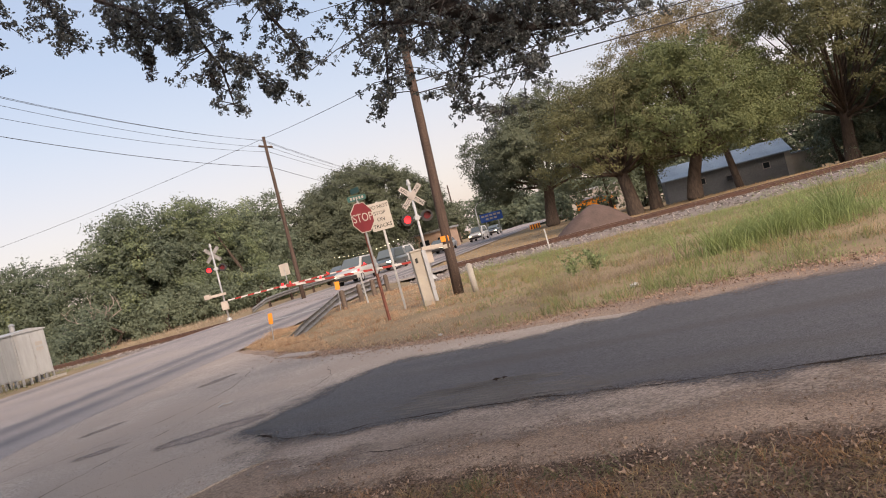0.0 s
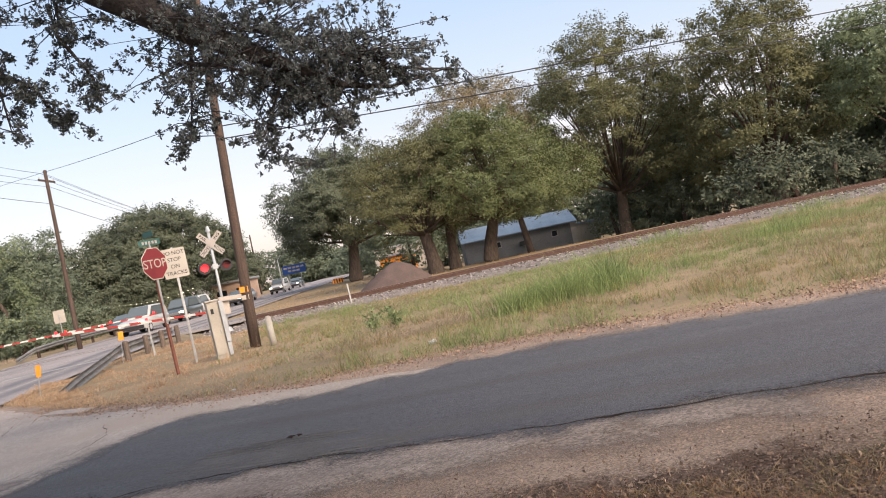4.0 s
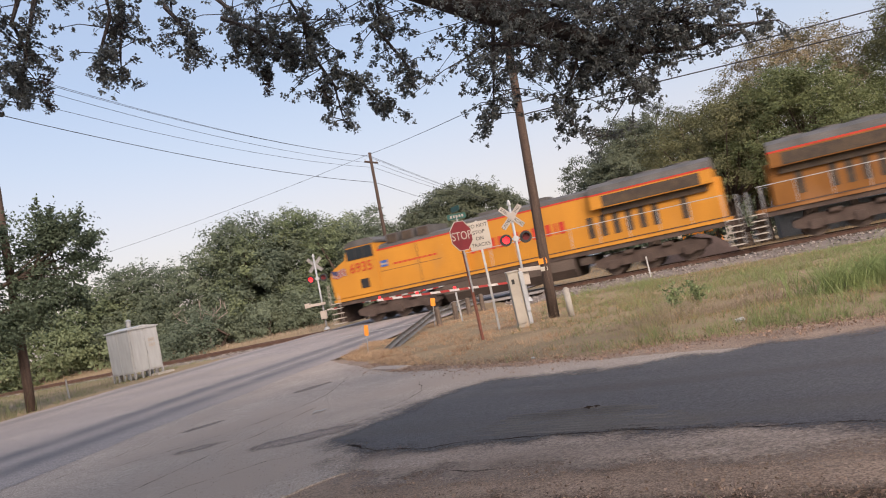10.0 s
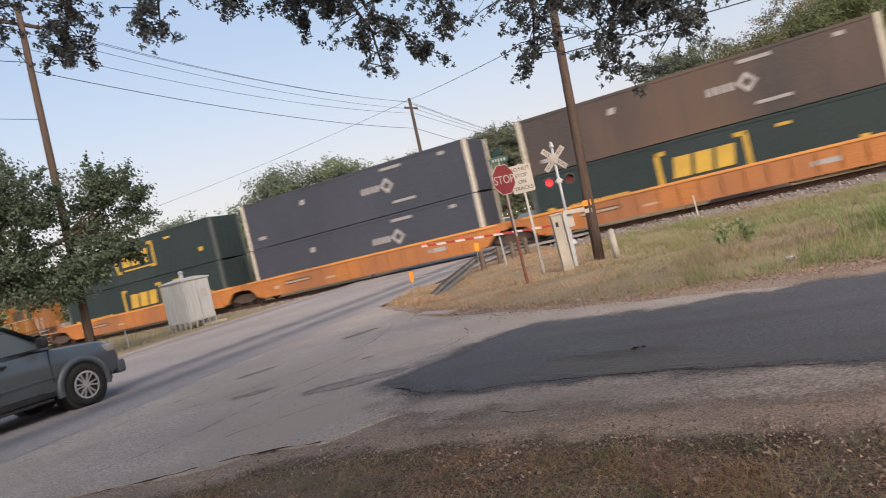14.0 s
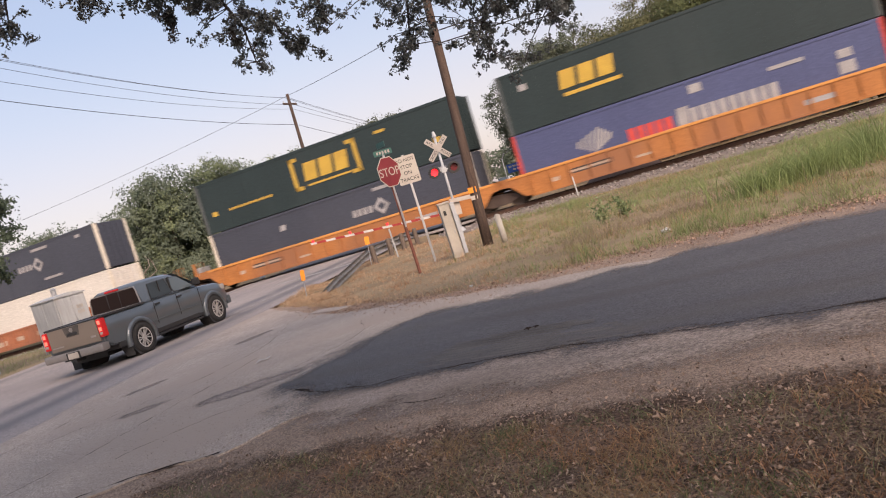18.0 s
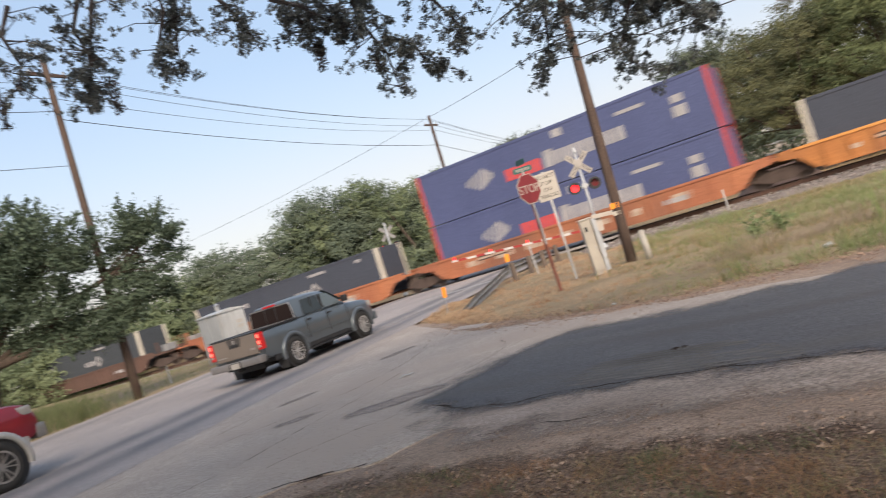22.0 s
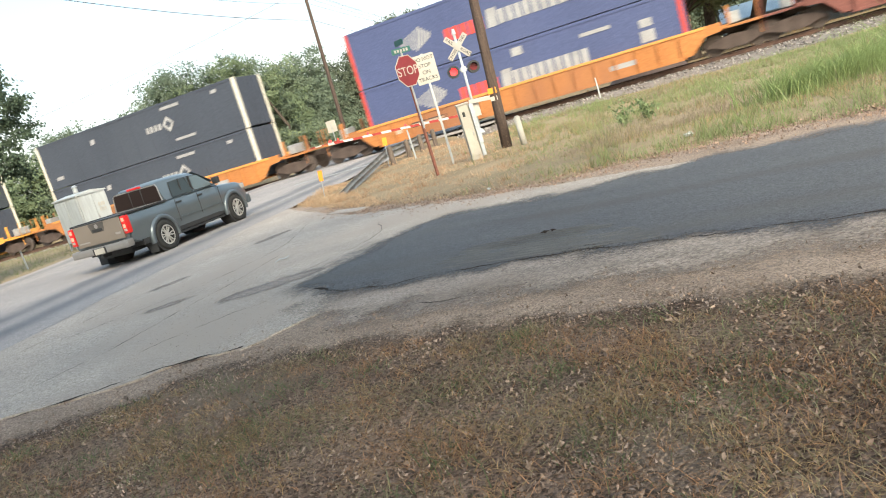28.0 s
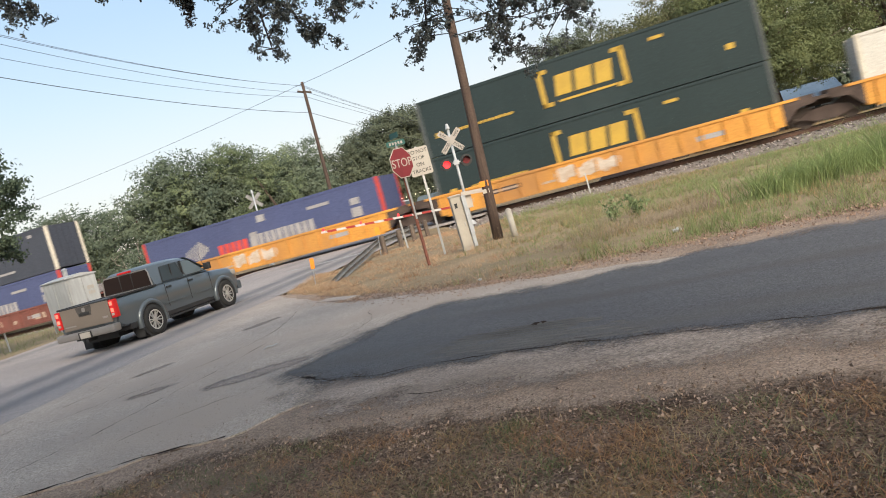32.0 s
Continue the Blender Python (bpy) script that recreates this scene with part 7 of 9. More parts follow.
def blades(name, x, y, hgt, width, mat, label, seed, lean=0.35, tuft=1, category="grass", floor=-9.0, bend=False, patchy=0.0):
    rng = np.random.default_rng(seed)
    x, y = np.repeat(x, tuft), np.repeat(y, tuft)
    n = len(x)
    x = x + rng.normal(size=n) * 0.04
    y = y + rng.normal(size=n) * 0.04
    z = np.maximum(floor, np.array([ground_z(a, b) for a, b in zip(x, y)]) - 0.02)
    h = hgt * rng.uniform(0.45, 1.25, n)
    if patchy:
        h = h * np.clip([0.8 + patchy * (noise.noise((a * 0.7, b * 0.7, 6)) + 0.6 * noise.noise((a * 2.1, b * 2.1, 7))) for a, b in zip(x, y)], 0.25, 1.9)
    th = rng.uniform(0, 6.283, n)
    w = width * rng.uniform(0.6, 1.3, n)
    dx, dy = np.cos(th) * w / 2, np.sin(th) * w / 2
    lx, ly = rng.normal(size=n) * lean * h, rng.normal(size=n) * lean * h
    foot = np.stack([x, y, z], 1)
    tip = np.stack([x + lx, y + ly, z + h], 1)
    d = np.stack([dx, dy, np.zeros(n)], 1)
    if bend:
        mid = foot + (tip - foot) * np.array([0.38, 0.38, 0.62])
        v = np.stack([foot - d, foot + d, mid + d * 0.75, mid - d * 0.75, tip], 1)
        f = np.array([(0, 1, 2), (0, 2, 3), (3, 2, 4)])[None] + 5 * np.arange(n)[:, None, None]
    else:
        v = np.stack([foot - d, foot + d, tip], 1)
        f = np.array([(0, 1, 2)])[None] + 3 * np.arange(n)[:, None, None]
    tagged(raw_mesh(name, v.reshape(-1, 3), f.reshape(-1, 3), mat), label, category, kind="stuff")


def scatter(n, poly, seed):
    rng = np.random.default_rng(seed)
    xs, ys = [p[0] for p in poly], [p[1] for p in poly]
    x, y = rng.uniform(min(xs), max(xs), n), rng.uniform(min(ys), max(ys), n)
    k = inside(x, y, poly)
    return x[k], y[k]


VERGE = [(-5.95, 19.9), (-4.4, 18.0), (-3.0, 15.6), (-0.7, 13.0), (0.6, 12.1), (3.0, 11.5), (4.7, 10.6), (7.3, 8.9), (20, 4.0), (32, -0.2), (33, 20.0), (20, 26.2), (8, 29.6), (-3.4, 32.6), (-4.5, 31.0), (-5.25, 27), (-5.8, 23)]
x, y = scatter(52000, VERGE, 51)
green = np.array([noise.noise((a * 0.22, b * 0.22, 2)) for a, b in zip(x, y)])
dry = np.array([b - 15 - (a + 4) * 0.4 for a, b in zip(x, y)])
left = x < 0.6 + 2.4 * green + 0.9 * np.random.default_rng(9).normal(size=len(x))
russet = left & (np.array([noise.noise((a * 0.8, b * 0.8, 12)) for a, b in zip(x, y)]) + 0.4 * np.random.default_rng(19).normal(size=len(x)) > 0.0)
blades("dry_grass", x[left & ~russet], y[left & ~russet], 0.12, 0.012, BLEACHED, "dry straw-coloured grass round the guardrail and signs", 52, 0.6, 6, patchy=1.3)
blades("russet_grass", x[russet], y[russet], 0.10, 0.011, RUSSET_GRASS, "reddish dead grass and litter round the guardrail", 151, 0.8, 5, patchy=1.3)
blades("verge_grass", x[~left], y[~left], 0.17, 0.011, GRASS_MIX, "half-dry grass on the verge between road and tracks", 53, 0.45, 5, patchy=1.3)
g2 = (~left) & (green + 0.25 * np.random.default_rng(8).normal(size=len(x)) > 0.05)
g4 = (~left) & (np.array([noise.noise((a * 0.5, b * 0.7, 15)) for a, b in zip(x, y)]) > 0.22)
g3 = (~left) & (green + 0.25 * np.random.default_rng(7).normal(size=len(x)) < 0.0)
blades("dry_grass", x[g3], y[g3], 0.15, 0.008, GRASS_DRY, "straw-coloured dry patches among the verge grass", 152, 0.5, 5, patchy=1.3)
blades("seed_stalks", x[g3][::2], y[g3][::2], 0.36, 0.006, DEAD_WEED, "thin greyish seed stalks among the verge grass", 153, 0.3, 2, patchy=1.3)
blades("dead_weeds", x[g4], y[g4], 0.2, 0.007, DEAD_WEED, "greyish brown dead weeds in patches on the verge", 154, 0.7, 5, patchy=1.3)
blades("green_grass", x[g2], y[g2], 0.26, 0.010, GRASS_GREEN, "patches of greener grass on the verge", 54, 0.4, 4, patchy=1.3)


TIP = [(-6.0, 20.6), (-5.4, 19.4), (-4.4, 17.6), (-3.4, 15.7), (-2.7, 15.1), (-3.3, 17.6), (-4.6, 20.4), (-5.3, 25.0), (-6.1, 25.0)]
x, y = scatter(3600, TIP, 251)
ragged_ = np.array([noise.noise((a * 1.6, b * 1.6, 41)) for a, b in zip(x, y)]) > -0.22
blades("dry_grass", x[ragged_], y[ragged_], 0.10, 0.012, BLEACHED, "matted pale orange straw over the road's edge", 252, 0.7, 6, floor=0.05, patchy=1.3)
blades("russet_grass", x[~ragged_], y[~ragged_], 0.08, 0.011, RUSSET_GRASS, "reddish dead grass over the road's edge", 253, 1.1, 6, floor=0.05, patchy=1.3)


def clump(cx, cy, rx, ry, n, seed):
    rng = np.random.default_rng(seed)
    p = rng.normal(size=(n, 2))
    return cx + p[:, 0] * rx, cy + p[:, 1] * ry


x, y = clump(6.5, 15.1, 0.75, 0.32, 1500, 55)
blades("tall_grass", x, y, 0.86, 0.014, GRASS_GREEN, "tall green Johnson grass clump on the verge", 56, 0.6, 2, bend=True, patchy=0.9)
x, y = clump(8.4, 16.0, 0.8, 0.4, 700, 57)
blades("tall_grass", x, y, 0.6, 0.012, GRASS_GREEN, "tall green grass clump on the verge", 58, 0.55, 2, bend=True, patchy=1.2)
x, y = clump(15.6, 19.0, 1.0, 0.5, 420, 59)
blades("tall_grass", x, y, 0.45, 0.012, GRASS_GREEN, "tall green grass on the verge", 60, 0.4, 3, bend=True)
x, y = clump(3.7, 15.5, 0.65, 0.3, 1900, 63)
blades("dead_weeds", x, y, 0.42, 0.007, DEAD_WEED, "grey dead weeds beside the green weeds", 64, 0.8, 1, patchy=1.0)
x, y = clump(1.6, 15.4, 0.7, 0.3, 1100, 263)
blades("dead_weeds", x, y, 0.24, 0.007, DEAD_WEED, "greyish brown dead weeds on the verge", 264, 0.8, 1, patchy=1.0)
for k, (s_, o_) in enumerate(((-8, -5.2), (-14, -5.6), (-19, -5.0), (-24, -5.4), (-28, -4.6), (-33, -5.2))):
    p_ = on_track(s_, o_)
    x, y = clump(p_.x, p_.y, 0.9, 0.4, 260, 260 + k)
    blades("track_weeds", x, y, 0.55, 0.012, GRASS_GREEN, "green weeds along the foot of the ballast", 360 + k, 0.45, 2, bend=True)
x, y = clump(-20.1, 21.7, 0.8, 1.0, 1800, 163)
blades("tall_grass", x, y, 0.85, 0.014, TUFT_GREEN, "tall green weeds below the roadside oak", 164, 0.4, 2, bend=True)
x, y = clump(-21.5, 19.5, 1.2, 1.8, 2200, 165)
blades("dead_weeds", x, y, 0.6, 0.014, DEAD_WEED, "brown dead weeds below the roadside oak", 166, 0.4, 2)
FARV = [(-60, 60), (-30, 50), (-17.5, 48.5), (-15, 49), (-14, 58), (-30, 72), (-62, 78)]
x, y = scatter(14000, FARV, 65)
blades("far_dry_grass", x, y, 0.28, 0.03, DEAD_WEED, "dull dry grass on the far verge before the woods", 66, 0.4, 2)
LEFTV = [(-19.5, 21), (-18, 24.5), (-17.6, 31), (-17.2, 38), (-20, 41), (-30, 42), (-40, 35), (-30, 20), (-21, 14)]
x, y = scatter(9000, LEFTV, 67)
keep = np.array([offset_of(a, b) < -5.6 for a, b in zip(x, y)])
x, y = x[keep], y[keep]
blades("roadside_grass", x, y, 0.2, 0.016, GRASS_MIX, "half-dry grass between the road and the tracks", 68, 0.5, 2)
FARR = [(-1, 44), (8, 42), (24, 38), (24, 46), (10, 70), (3, 68)]
x, y = scatter(9000, FARR, 69)
blades("far_dry_grass", x, y, 0.12, 0.04, GRASS_DRY, "short dry grass beyond the tracks", 70, 0.6, 1)
NEAR = [(-5.5, 4.6), (-3.2, 5.7), (-2.1, 5.75), (-0.7, 5.2), (0.2, 4.8), (1.1, 4.4), (1.9, 4.0), (3.2, 3.5), (7, 1.9), (7, 0.4), (-6, 0.4)]


def tufts(name, n, per, spread, hgt, width, mat, label, seed, lean):
    """Blades in separate tufts over the litter."""
    rng = np.random.default_rng(seed)
    cx, cy = scatter(n, NEAR, seed + 500)
    k = np.repeat(np.arange(len(cx)), rng.integers(per // 3, per + 1, len(cx)))
    blades(name, cx[k] + rng.normal(size=len(k)) * spread, cy[k] + rng.normal(size=len(k)) * spread, hgt, width, mat, label, seed, lean, 1, floor=0.034, bend=True)


x, y = scatter(9000, NEAR, 71)
blades("thin_dry_grass", x, y, 0.04, 0.003, DEAD_WEED, "thin dry grass in the leaf litter", 73, 1.2, 3, floor=0.034)
MATTED = material("matted_olive_grass", (0.336, 0.274, 0.162), (0.224, 0.188, 0.108), 0.9, scale=2, fine=20, bump=0.0, island=0.35, thin=0.2)
for seed_, mat_, limit_, label_ in ((172, MATTED, 0.08, "low matted olive grass in patches under the oak"), (174, GRASS_DRY, 0.22, "low matted straw in patches under the oak"), (176, RUSTY_GRASS, 0.2, "low matted rusty grass in patches under the oak")):
    x, y = scatter(30000, NEAR, seed_)
    mats = np.array([noise.noise((a * 1.3, b * 1.3, seed_)) + 0.5 * noise.noise((a * 4.1, b * 4.1, seed_ + 2)) for a, b in zip(x, y)]) > limit_ + 0.12 * np.random.default_rng(seed_).normal(size=len(x))
    blades("matted_grass", x[mats], y[mats], 0.045, 0.005, mat_, label_, seed_ + 1, 1.5, 3, floor=0.034, bend=True)
tufts("rusty_grass", 420, 60, 0.10, 0.055, 0.0042, RUSTY_GRASS, "tufts of rusty brown dry grass in the litter", 74, 1.3)
tufts("straw_tufts", 220, 50, 0.09, 0.055, 0.004, GRASS_DRY, "straw-coloured tufts in the litter", 75, 1.4)
tufts("green_tufts", 360, 60, 0.07, 0.065, 0.005, TUFT_GREEN, "small green tufts in the litter", 76, 1.1)


def weed(x, y, h, seed):
    rng = np.random.default_rng(seed)
    we = thing("weed", pose(x, y, ground_z(x, y)), "dark green leafy weed on the verge", "plant", "verge weeds")
    pts = []
    for k in range(7):
        e = Vector((rng.normal() * 0.14, rng.normal() * 0.14, h * rng.uniform(0.6, 1.05)))
        part("stem", tube(B(), [(0, 0, 0), e * 0.5 + Vector((rng.normal() * 0.03, 0, 0)), e], [0.01, 0.008, 0.003], 5), WEED, we)
        for j in range(20):
            f = rng.uniform(0.2, 1.0)
            pts.append(np.array(e) * f + rng.normal(size=3) * 0.05)
    leaf_mesh("leaves", np.array(pts), 0.06, WEED, we, seed)


weed(2.85, 17.8, 0.62, 81)
weed(3.45, 17.8, 0.56, 82)


PEBBLE = material("brown_pebbles", (0.34, 0.27, 0.225), (0.21, 0.162, 0.132), 0.95, scale=8, fine=40, bump=0.0, island=0.35, spec=0.08)


def litter():
    """Fallen leaves and chips in the foreground."""
    rng = np.random.default_rng(91)
    x, y = scatter(130000, [(-7, 4.2), (-3.2, 5.95), (-2.1, 6.0), (-0.7, 5.5), (0.2, 5.1), (1.1, 4.7), (1.9, 4.35), (3.2, 3.8), (8, 1.9), (8, 0.4), (-7, 0.4)], 92)
    # thinning out over the gravel
    x2, y2 = scatter(17000, [(-7, 4.2), (-3.2, 5.95), (-2.1, 6.0), (-0.7, 5.5), (1.1, 4.7), (3.2, 3.8), (8, 1.9), (8, 2.6), (3.2, 4.6), (1.1, 5.4), (-0.7, 6.2), (-2.1, 6.7), (-3.2, 6.6), (-7, 5.0)], 192)
    x, y = np.append(x, x2), np.append(y, y2)
    # drifts: thick in places, thin in others, with no sharp rim
    x, y = x + rng.normal(size=len(x)) * 0.12, y + rng.normal(size=len(x)) * 0.26
    thick_ = np.array([noise.noise((a * 1.1, b * 1.1, 31)) + 0.6 * noise.noise((a * 3.4, b * 3.4, 33)) for a, b in zip(x, y)])
    keep_ = rng.random(len(x)) < np.clip(0.62 + 0.7 * thick_, 0.15, 1.0)
    x, y = x[keep_], y[keep_]
    c = np.stack([x, y, np.full(len(x), 0.044) + rng.random(len(x)) * 0.012], 1)
    dead = material("fallen_leaves", (0.386, 0.282, 0.215), (0.168, 0.112, 0.082), 0.9, scale=1.4, fine=30, bump=0.0, island=0.55)
    n = len(c)
    th = rng.uniform(0, 6.283, n)
    s = 0.0045 + 0.0145 * rng.random(n) ** 2.3
    tz = rng.normal(size=(n, 4)) * 0.008
    v = np.stack([np.stack([c[:, 0] + np.cos(th + a) * s * r, c[:, 1] + np.sin(th + a) * s * r, c[:, 2] + tz[:, i]], 1) for i, (a, r) in enumerate(((0, 1.2), (1.57, 0.42), (3.14, 1.2), (4.71, 0.42)))], 1)
    tagged(raw_mesh("fallen_leaves", v.reshape(-1, 3), np.arange(4 * n).reshape(n, 4), dead), "brown fallen oak leaves and chips on the ground", "leaves", kind="stuff")
    # pebbles on the gravel shoulder and apron
    x, y = scatter(15000, [(-9, 5.4), (-5.7, 5.6), (-3.0, 6.0), (-1.6, 6.0), (-0.2, 5.4), (3.2, 3.9), (7, 2.2), (7.4, 3.1), (2.7, 5.6), (-0.9, 7.2), (-2.6, 7.8), (-2.6, 9.4), (-6, 12), (-9, 9)], 93)
    x3, y3 = scatter(22000, [(-5.7, 4.6), (-3.0, 5.6), (-1.6, 5.6), (-0.2, 5.0), (3.2, 3.5), (7, 1.8), (7.4, 2.8), (2.7, 5.2), (-0.9, 6.6), (-3.0, 6.3)], 293)
    x, y = np.append(x, x3), np.append(y, y3)
    n = len(x)
    size = rng.uniform(0.003, 0.0075, n)
    base = np.array([(1, 0, 0), (-1, 0, 0), (0, 1, 0), (0, -1, 0), (0, 0, 1), (0, 0, -0.6)], float)
    tri = np.array([(0, 2, 4), (2, 1, 4), (1, 3, 4), (3, 0, 4)])
    v = base[None] * (size[:, None, None] * rng.uniform(0.6, 1.3, (n, 6, 1)))
    v = v + np.stack([x, y, np.full(n, 0.053)], 1)[:, None]
    tagged(raw_mesh("pebbles", v.reshape(-1, 3), (tri[None] + 6 * np.arange(n)[:, None, None]).reshape(-1, 3), PEBBLE), "small pale and brown pebbles scattered on the shoulder", "pebbles", kind="stuff")


litter()


def verge_litter():
    """Reddish fallen leaves and grit along the verge's edge by the side road."""
    rng = np.random.default_rng(95)
    edge = [(-4.0, 17.6), (-3.0, 15.4), (-0.7, 12.8), (0.6, 12.0), (3.0, 11.3), (4.7, 10.5), (7.3, 8.7), (14, 6.0), (20, 3.8), (30, 0.4)]
    rows = spline(edge, 0.05)
    pick = rng.integers(0, len(rows), 16000)
    pts = np.array([(*rows[i][0][:2], rows[i][1].y, -rows[i][1].x) for i in pick])
    o = rng.normal(size=(16000, 1)) * 0.30 - 0.16
    xy = pts[:, :2] - pts[:, 2:] * o + rng.normal(size=(16000, 2)) * 0.12
    z = np.array([max(0.036, ground_z(a, b)) for a, b in xy]) + 0.012 * rng.random(16000)
    leafy = material("reddish_fallen_leaves", (0.40, 0.275, 0.205), (0.24, 0.165, 0.125), 0.9, scale=2, fine=30, bump=0.0, island=0.32)
    ob = leaf_mesh("fallen_leaves", np.column_stack([xy, z + 0.006]), 0.023, leafy, None, 96, 1.5)
    tagged(ob, "reddish brown fallen leaves along the verge edge", "leaves", kind="stuff")


verge_litter()

PLASTIC = material("pale_plastic", (0.55, 0.54, 0.52), (0.42, 0.41, 0.39), 0.6, scale=9, fine=40, bump=0.3)
for x_, y_, w_ in ((3.1, 13.1, 0.1), (-0.42, 13.2, 0.05)):
    bag = thing("plastic_bag", pose(x_, y_, ground_z(x_, y_) + 0.02, 0, 0, 40), "crumpled pale plastic bag in the verge grass", "litter", "verge litter")
    bm = B()
    bmesh.ops.create_icosphere(bm, subdivisions=3, radius=w_)
    for v in bm.verts:
        v.co *= 0.75 + 0.5 * noise.noise(v.co * (2.2 / w_) * 0.8)
        v.co.z = max(-0.02, v.co.z * 0.5 + w_ * 0.2)
    part("film", bm, PLASTIC, bag)


def dead_tree(x, y, h, seed):
    """A bare pale tree at the wood's edge: limbs that fork and fork again."""
    rng = np.random.default_rng(seed)
    tr = thing("dead_tree", pose(x, y, ground_z(x, y)), "bare pale dead tree before the woods", "tree")
    part("trunk", tube(B(), [(0, 0, -0.2), (-0.1, 0, h * 0.2), (-0.3, 0, h * 0.42)], [0.11, 0.09, 0.07], 8), DEAD_WOOD, tr, smooth_faces=True)
    for k in range(7):
        a = Vector((-0.3, 0, h * rng.uniform(0.22, 0.42)))
        b = a + Vector((rng.normal() * 1.1, rng.normal() * 0.3, h * rng.uniform(0.18, 0.3)))
        c = b + Vector((rng.normal() * 0.5, rng.normal() * 0.3, h * rng.uniform(0.12, 0.3)))
        bm = tube(B(), [a, b, c], [0.055, 0.035, 0.012], 6)
        for j in range(4):
            q = a.lerp(b, 0.5 + 0.2 * j) if j < 2 else b.lerp(c, 0.3 * (j - 1))
            tube(bm, [q, q + Vector((rng.normal() * 0.4, rng.normal() * 0.2, rng.uniform(0.2, 0.8)))], [0.02, 0.006], 5)
        part("limb", bm, DEAD_WOOD, tr)


DEAD_WOOD = material("bleached_dead_wood", (0.36, 0.31, 0.27), (0.26, 0.22, 0.19), 0.9, scale=4, fine=30, bump=0.3)
dead_tree(-25.6, 54.8, 4.5, 301)


def street_lamp(x, y, h, reach):
    """A far road lamp: a tapered pole and a curved arm with its head."""
    g = ground_z(x, y)
    la = thing("street_lamp", pose(x, y, g), "grey street lamp with a curved arm along the far road", "street lamp")
    part("pole", rod(B(), (0, 0, -0.2), (0, 0, h - 0.8), 0.10, 0.06, 10), GALV, la, smooth_faces=True)
    part("arm", tube(B(), [(0, 0, h - 0.8), (reach * 0.15, 0, h - 0.25), (reach * 0.5, 0, h), (reach, 0, h + 0.05)], [0.06, 0.05, 0.045, 0.04], 8), GALV, la, smooth_faces=True)
    part("lamp_head", box(B(), reach + 0.3, 0, h + 0.02, 0.75, 0.28, 0.14, bevel=0.04), GALV, la)


street_lamp(5.2, 95, 4.9, 2.6)

# ---------------------------------------------------------------- house, mound, far buildings
SIDING = material("grey_clapboard", (0.20, 0.20, 0.20), (0.16, 0.16, 0.16), 0.8, scale=1, fine=14, bump=0.1)
ROOF_METAL = material("blue_grey_metal_roof", (0.26, 0.32, 0.38), (0.2, 0.25, 0.3), 0.5, metal=0.3, scale=1, fine=12, bump=0.05)
MOUND = material("dark_soil_heap", (0.12, 0.085, 0.075), (0.085, 0.062, 0.055), 0.95, scale=1.5, fine=25, bump=0.8)


def house():
    ho = thing("house", pose(27.3, 70.6, -0.95, 0, 0, -14), "low grey clapboard house with a blue-grey metal roof", "house")
    w, d, h = 10.8, 6.0, 2.45
    part("wall", box(B(), 0, 0, h / 2, w, d, h), SIDING, ho)
    for k in range(12):
        part("clapboard", box(B(), 0, -d / 2 - 0.012, 0.2 + k * 0.2, w, 0.025, 0.17), SIDING, ho)
    bm = B()
    extrude_poly(bm, [(-d / 2 - 0.4, h - 0.12), (-d / 2 - 0.4, h - 0.02), (0, h + 1.25), (d / 2 + 0.4, h - 0.02), (d / 2 + 0.4, h - 0.12), (0, h + 1.13)], 0, -w / 2 - 0.3, w / 2 + 0.3)
    rf = part("roof", bm, ROOF_METAL, ho)
    for k in range(15):
        part("roof_seam", box(B(), -w / 2 + 0.2 + k * 0.72, 0, 0, 0.04, 3.6, 0.05, Matrix.Translation((0, -d / 4 - 0.2, h + 0.58)) @ pose(0, 0, 0, 20.5, 0, 0)), ROOF_METAL, rf)
    for x in (-2.2, 3.4):
        wi = part("window", box(B(), x, -d / 2 - 0.03, 1.6, 0.62, 0.08, 0.6), SIGN_WHITE, ho, "white framed window")
        part("pane", box(B(), x, -d / 2 - 0.075, 1.6, 0.52, 0.02, 0.5), GLASS, wi)
    part("air_conditioner", box(B(), 0.2, -d / 2 - 0.25, 1.3, 0.6, 0.5, 0.4, bevel=0.02), BLACK, ho)
    part("corner_board", box(B(), w / 2 - 0.1, -d / 2 - 0.05, h / 2, 0.5, 0.06, h), SIGN_WHITE, ho, "white corner panel")
    an = thing("shed", pose(34.3, 69.6, -0.95, 0, 0, -14), "small tan shed beside the grey house", "shed")
    part("wall", box(B(), 0, 0, 1.0, 2.6, 3.0, 2.0), CABINET_TAN, an)
    part("roof", box(B(), 0, 0, 2.08, 3.0, 3.4, 0.14, bevel=0.02), ROOF_METAL, an)


house()


def mound():
    rng = np.random.default_rng(5)
    verts, faces, n, k = [], [], 40, 16
    for j in range(k + 1):
        for i in range(n):
            a, r = 2 * math.pi * i / n, 1 - j / k
            x, y = 2.3 * r * math.cos(a), 1.7 * r * math.sin(a)
            z = 1.5 * (1 - r ** 1.5) * (0.92 + 0.1 * noise.noise((x, y, 1))) - 0.05
            verts.append((8.9 + x + 0.3 * (1 - r), 43.6 + y, z + 0.04 * noise.noise((x * 4, y * 4, 2))))
    for j in range(k):
        for i in range(n):
            faces.append((j * n + i, j * n + (i + 1) % n, (j + 1) * n + (i + 1) % n, (j + 1) * n + i))
    tagged(raw_mesh("dirt_mound", verts, faces, MOUND), "heap of dark brown soil beside the tracks", "dirt mound")


mound()


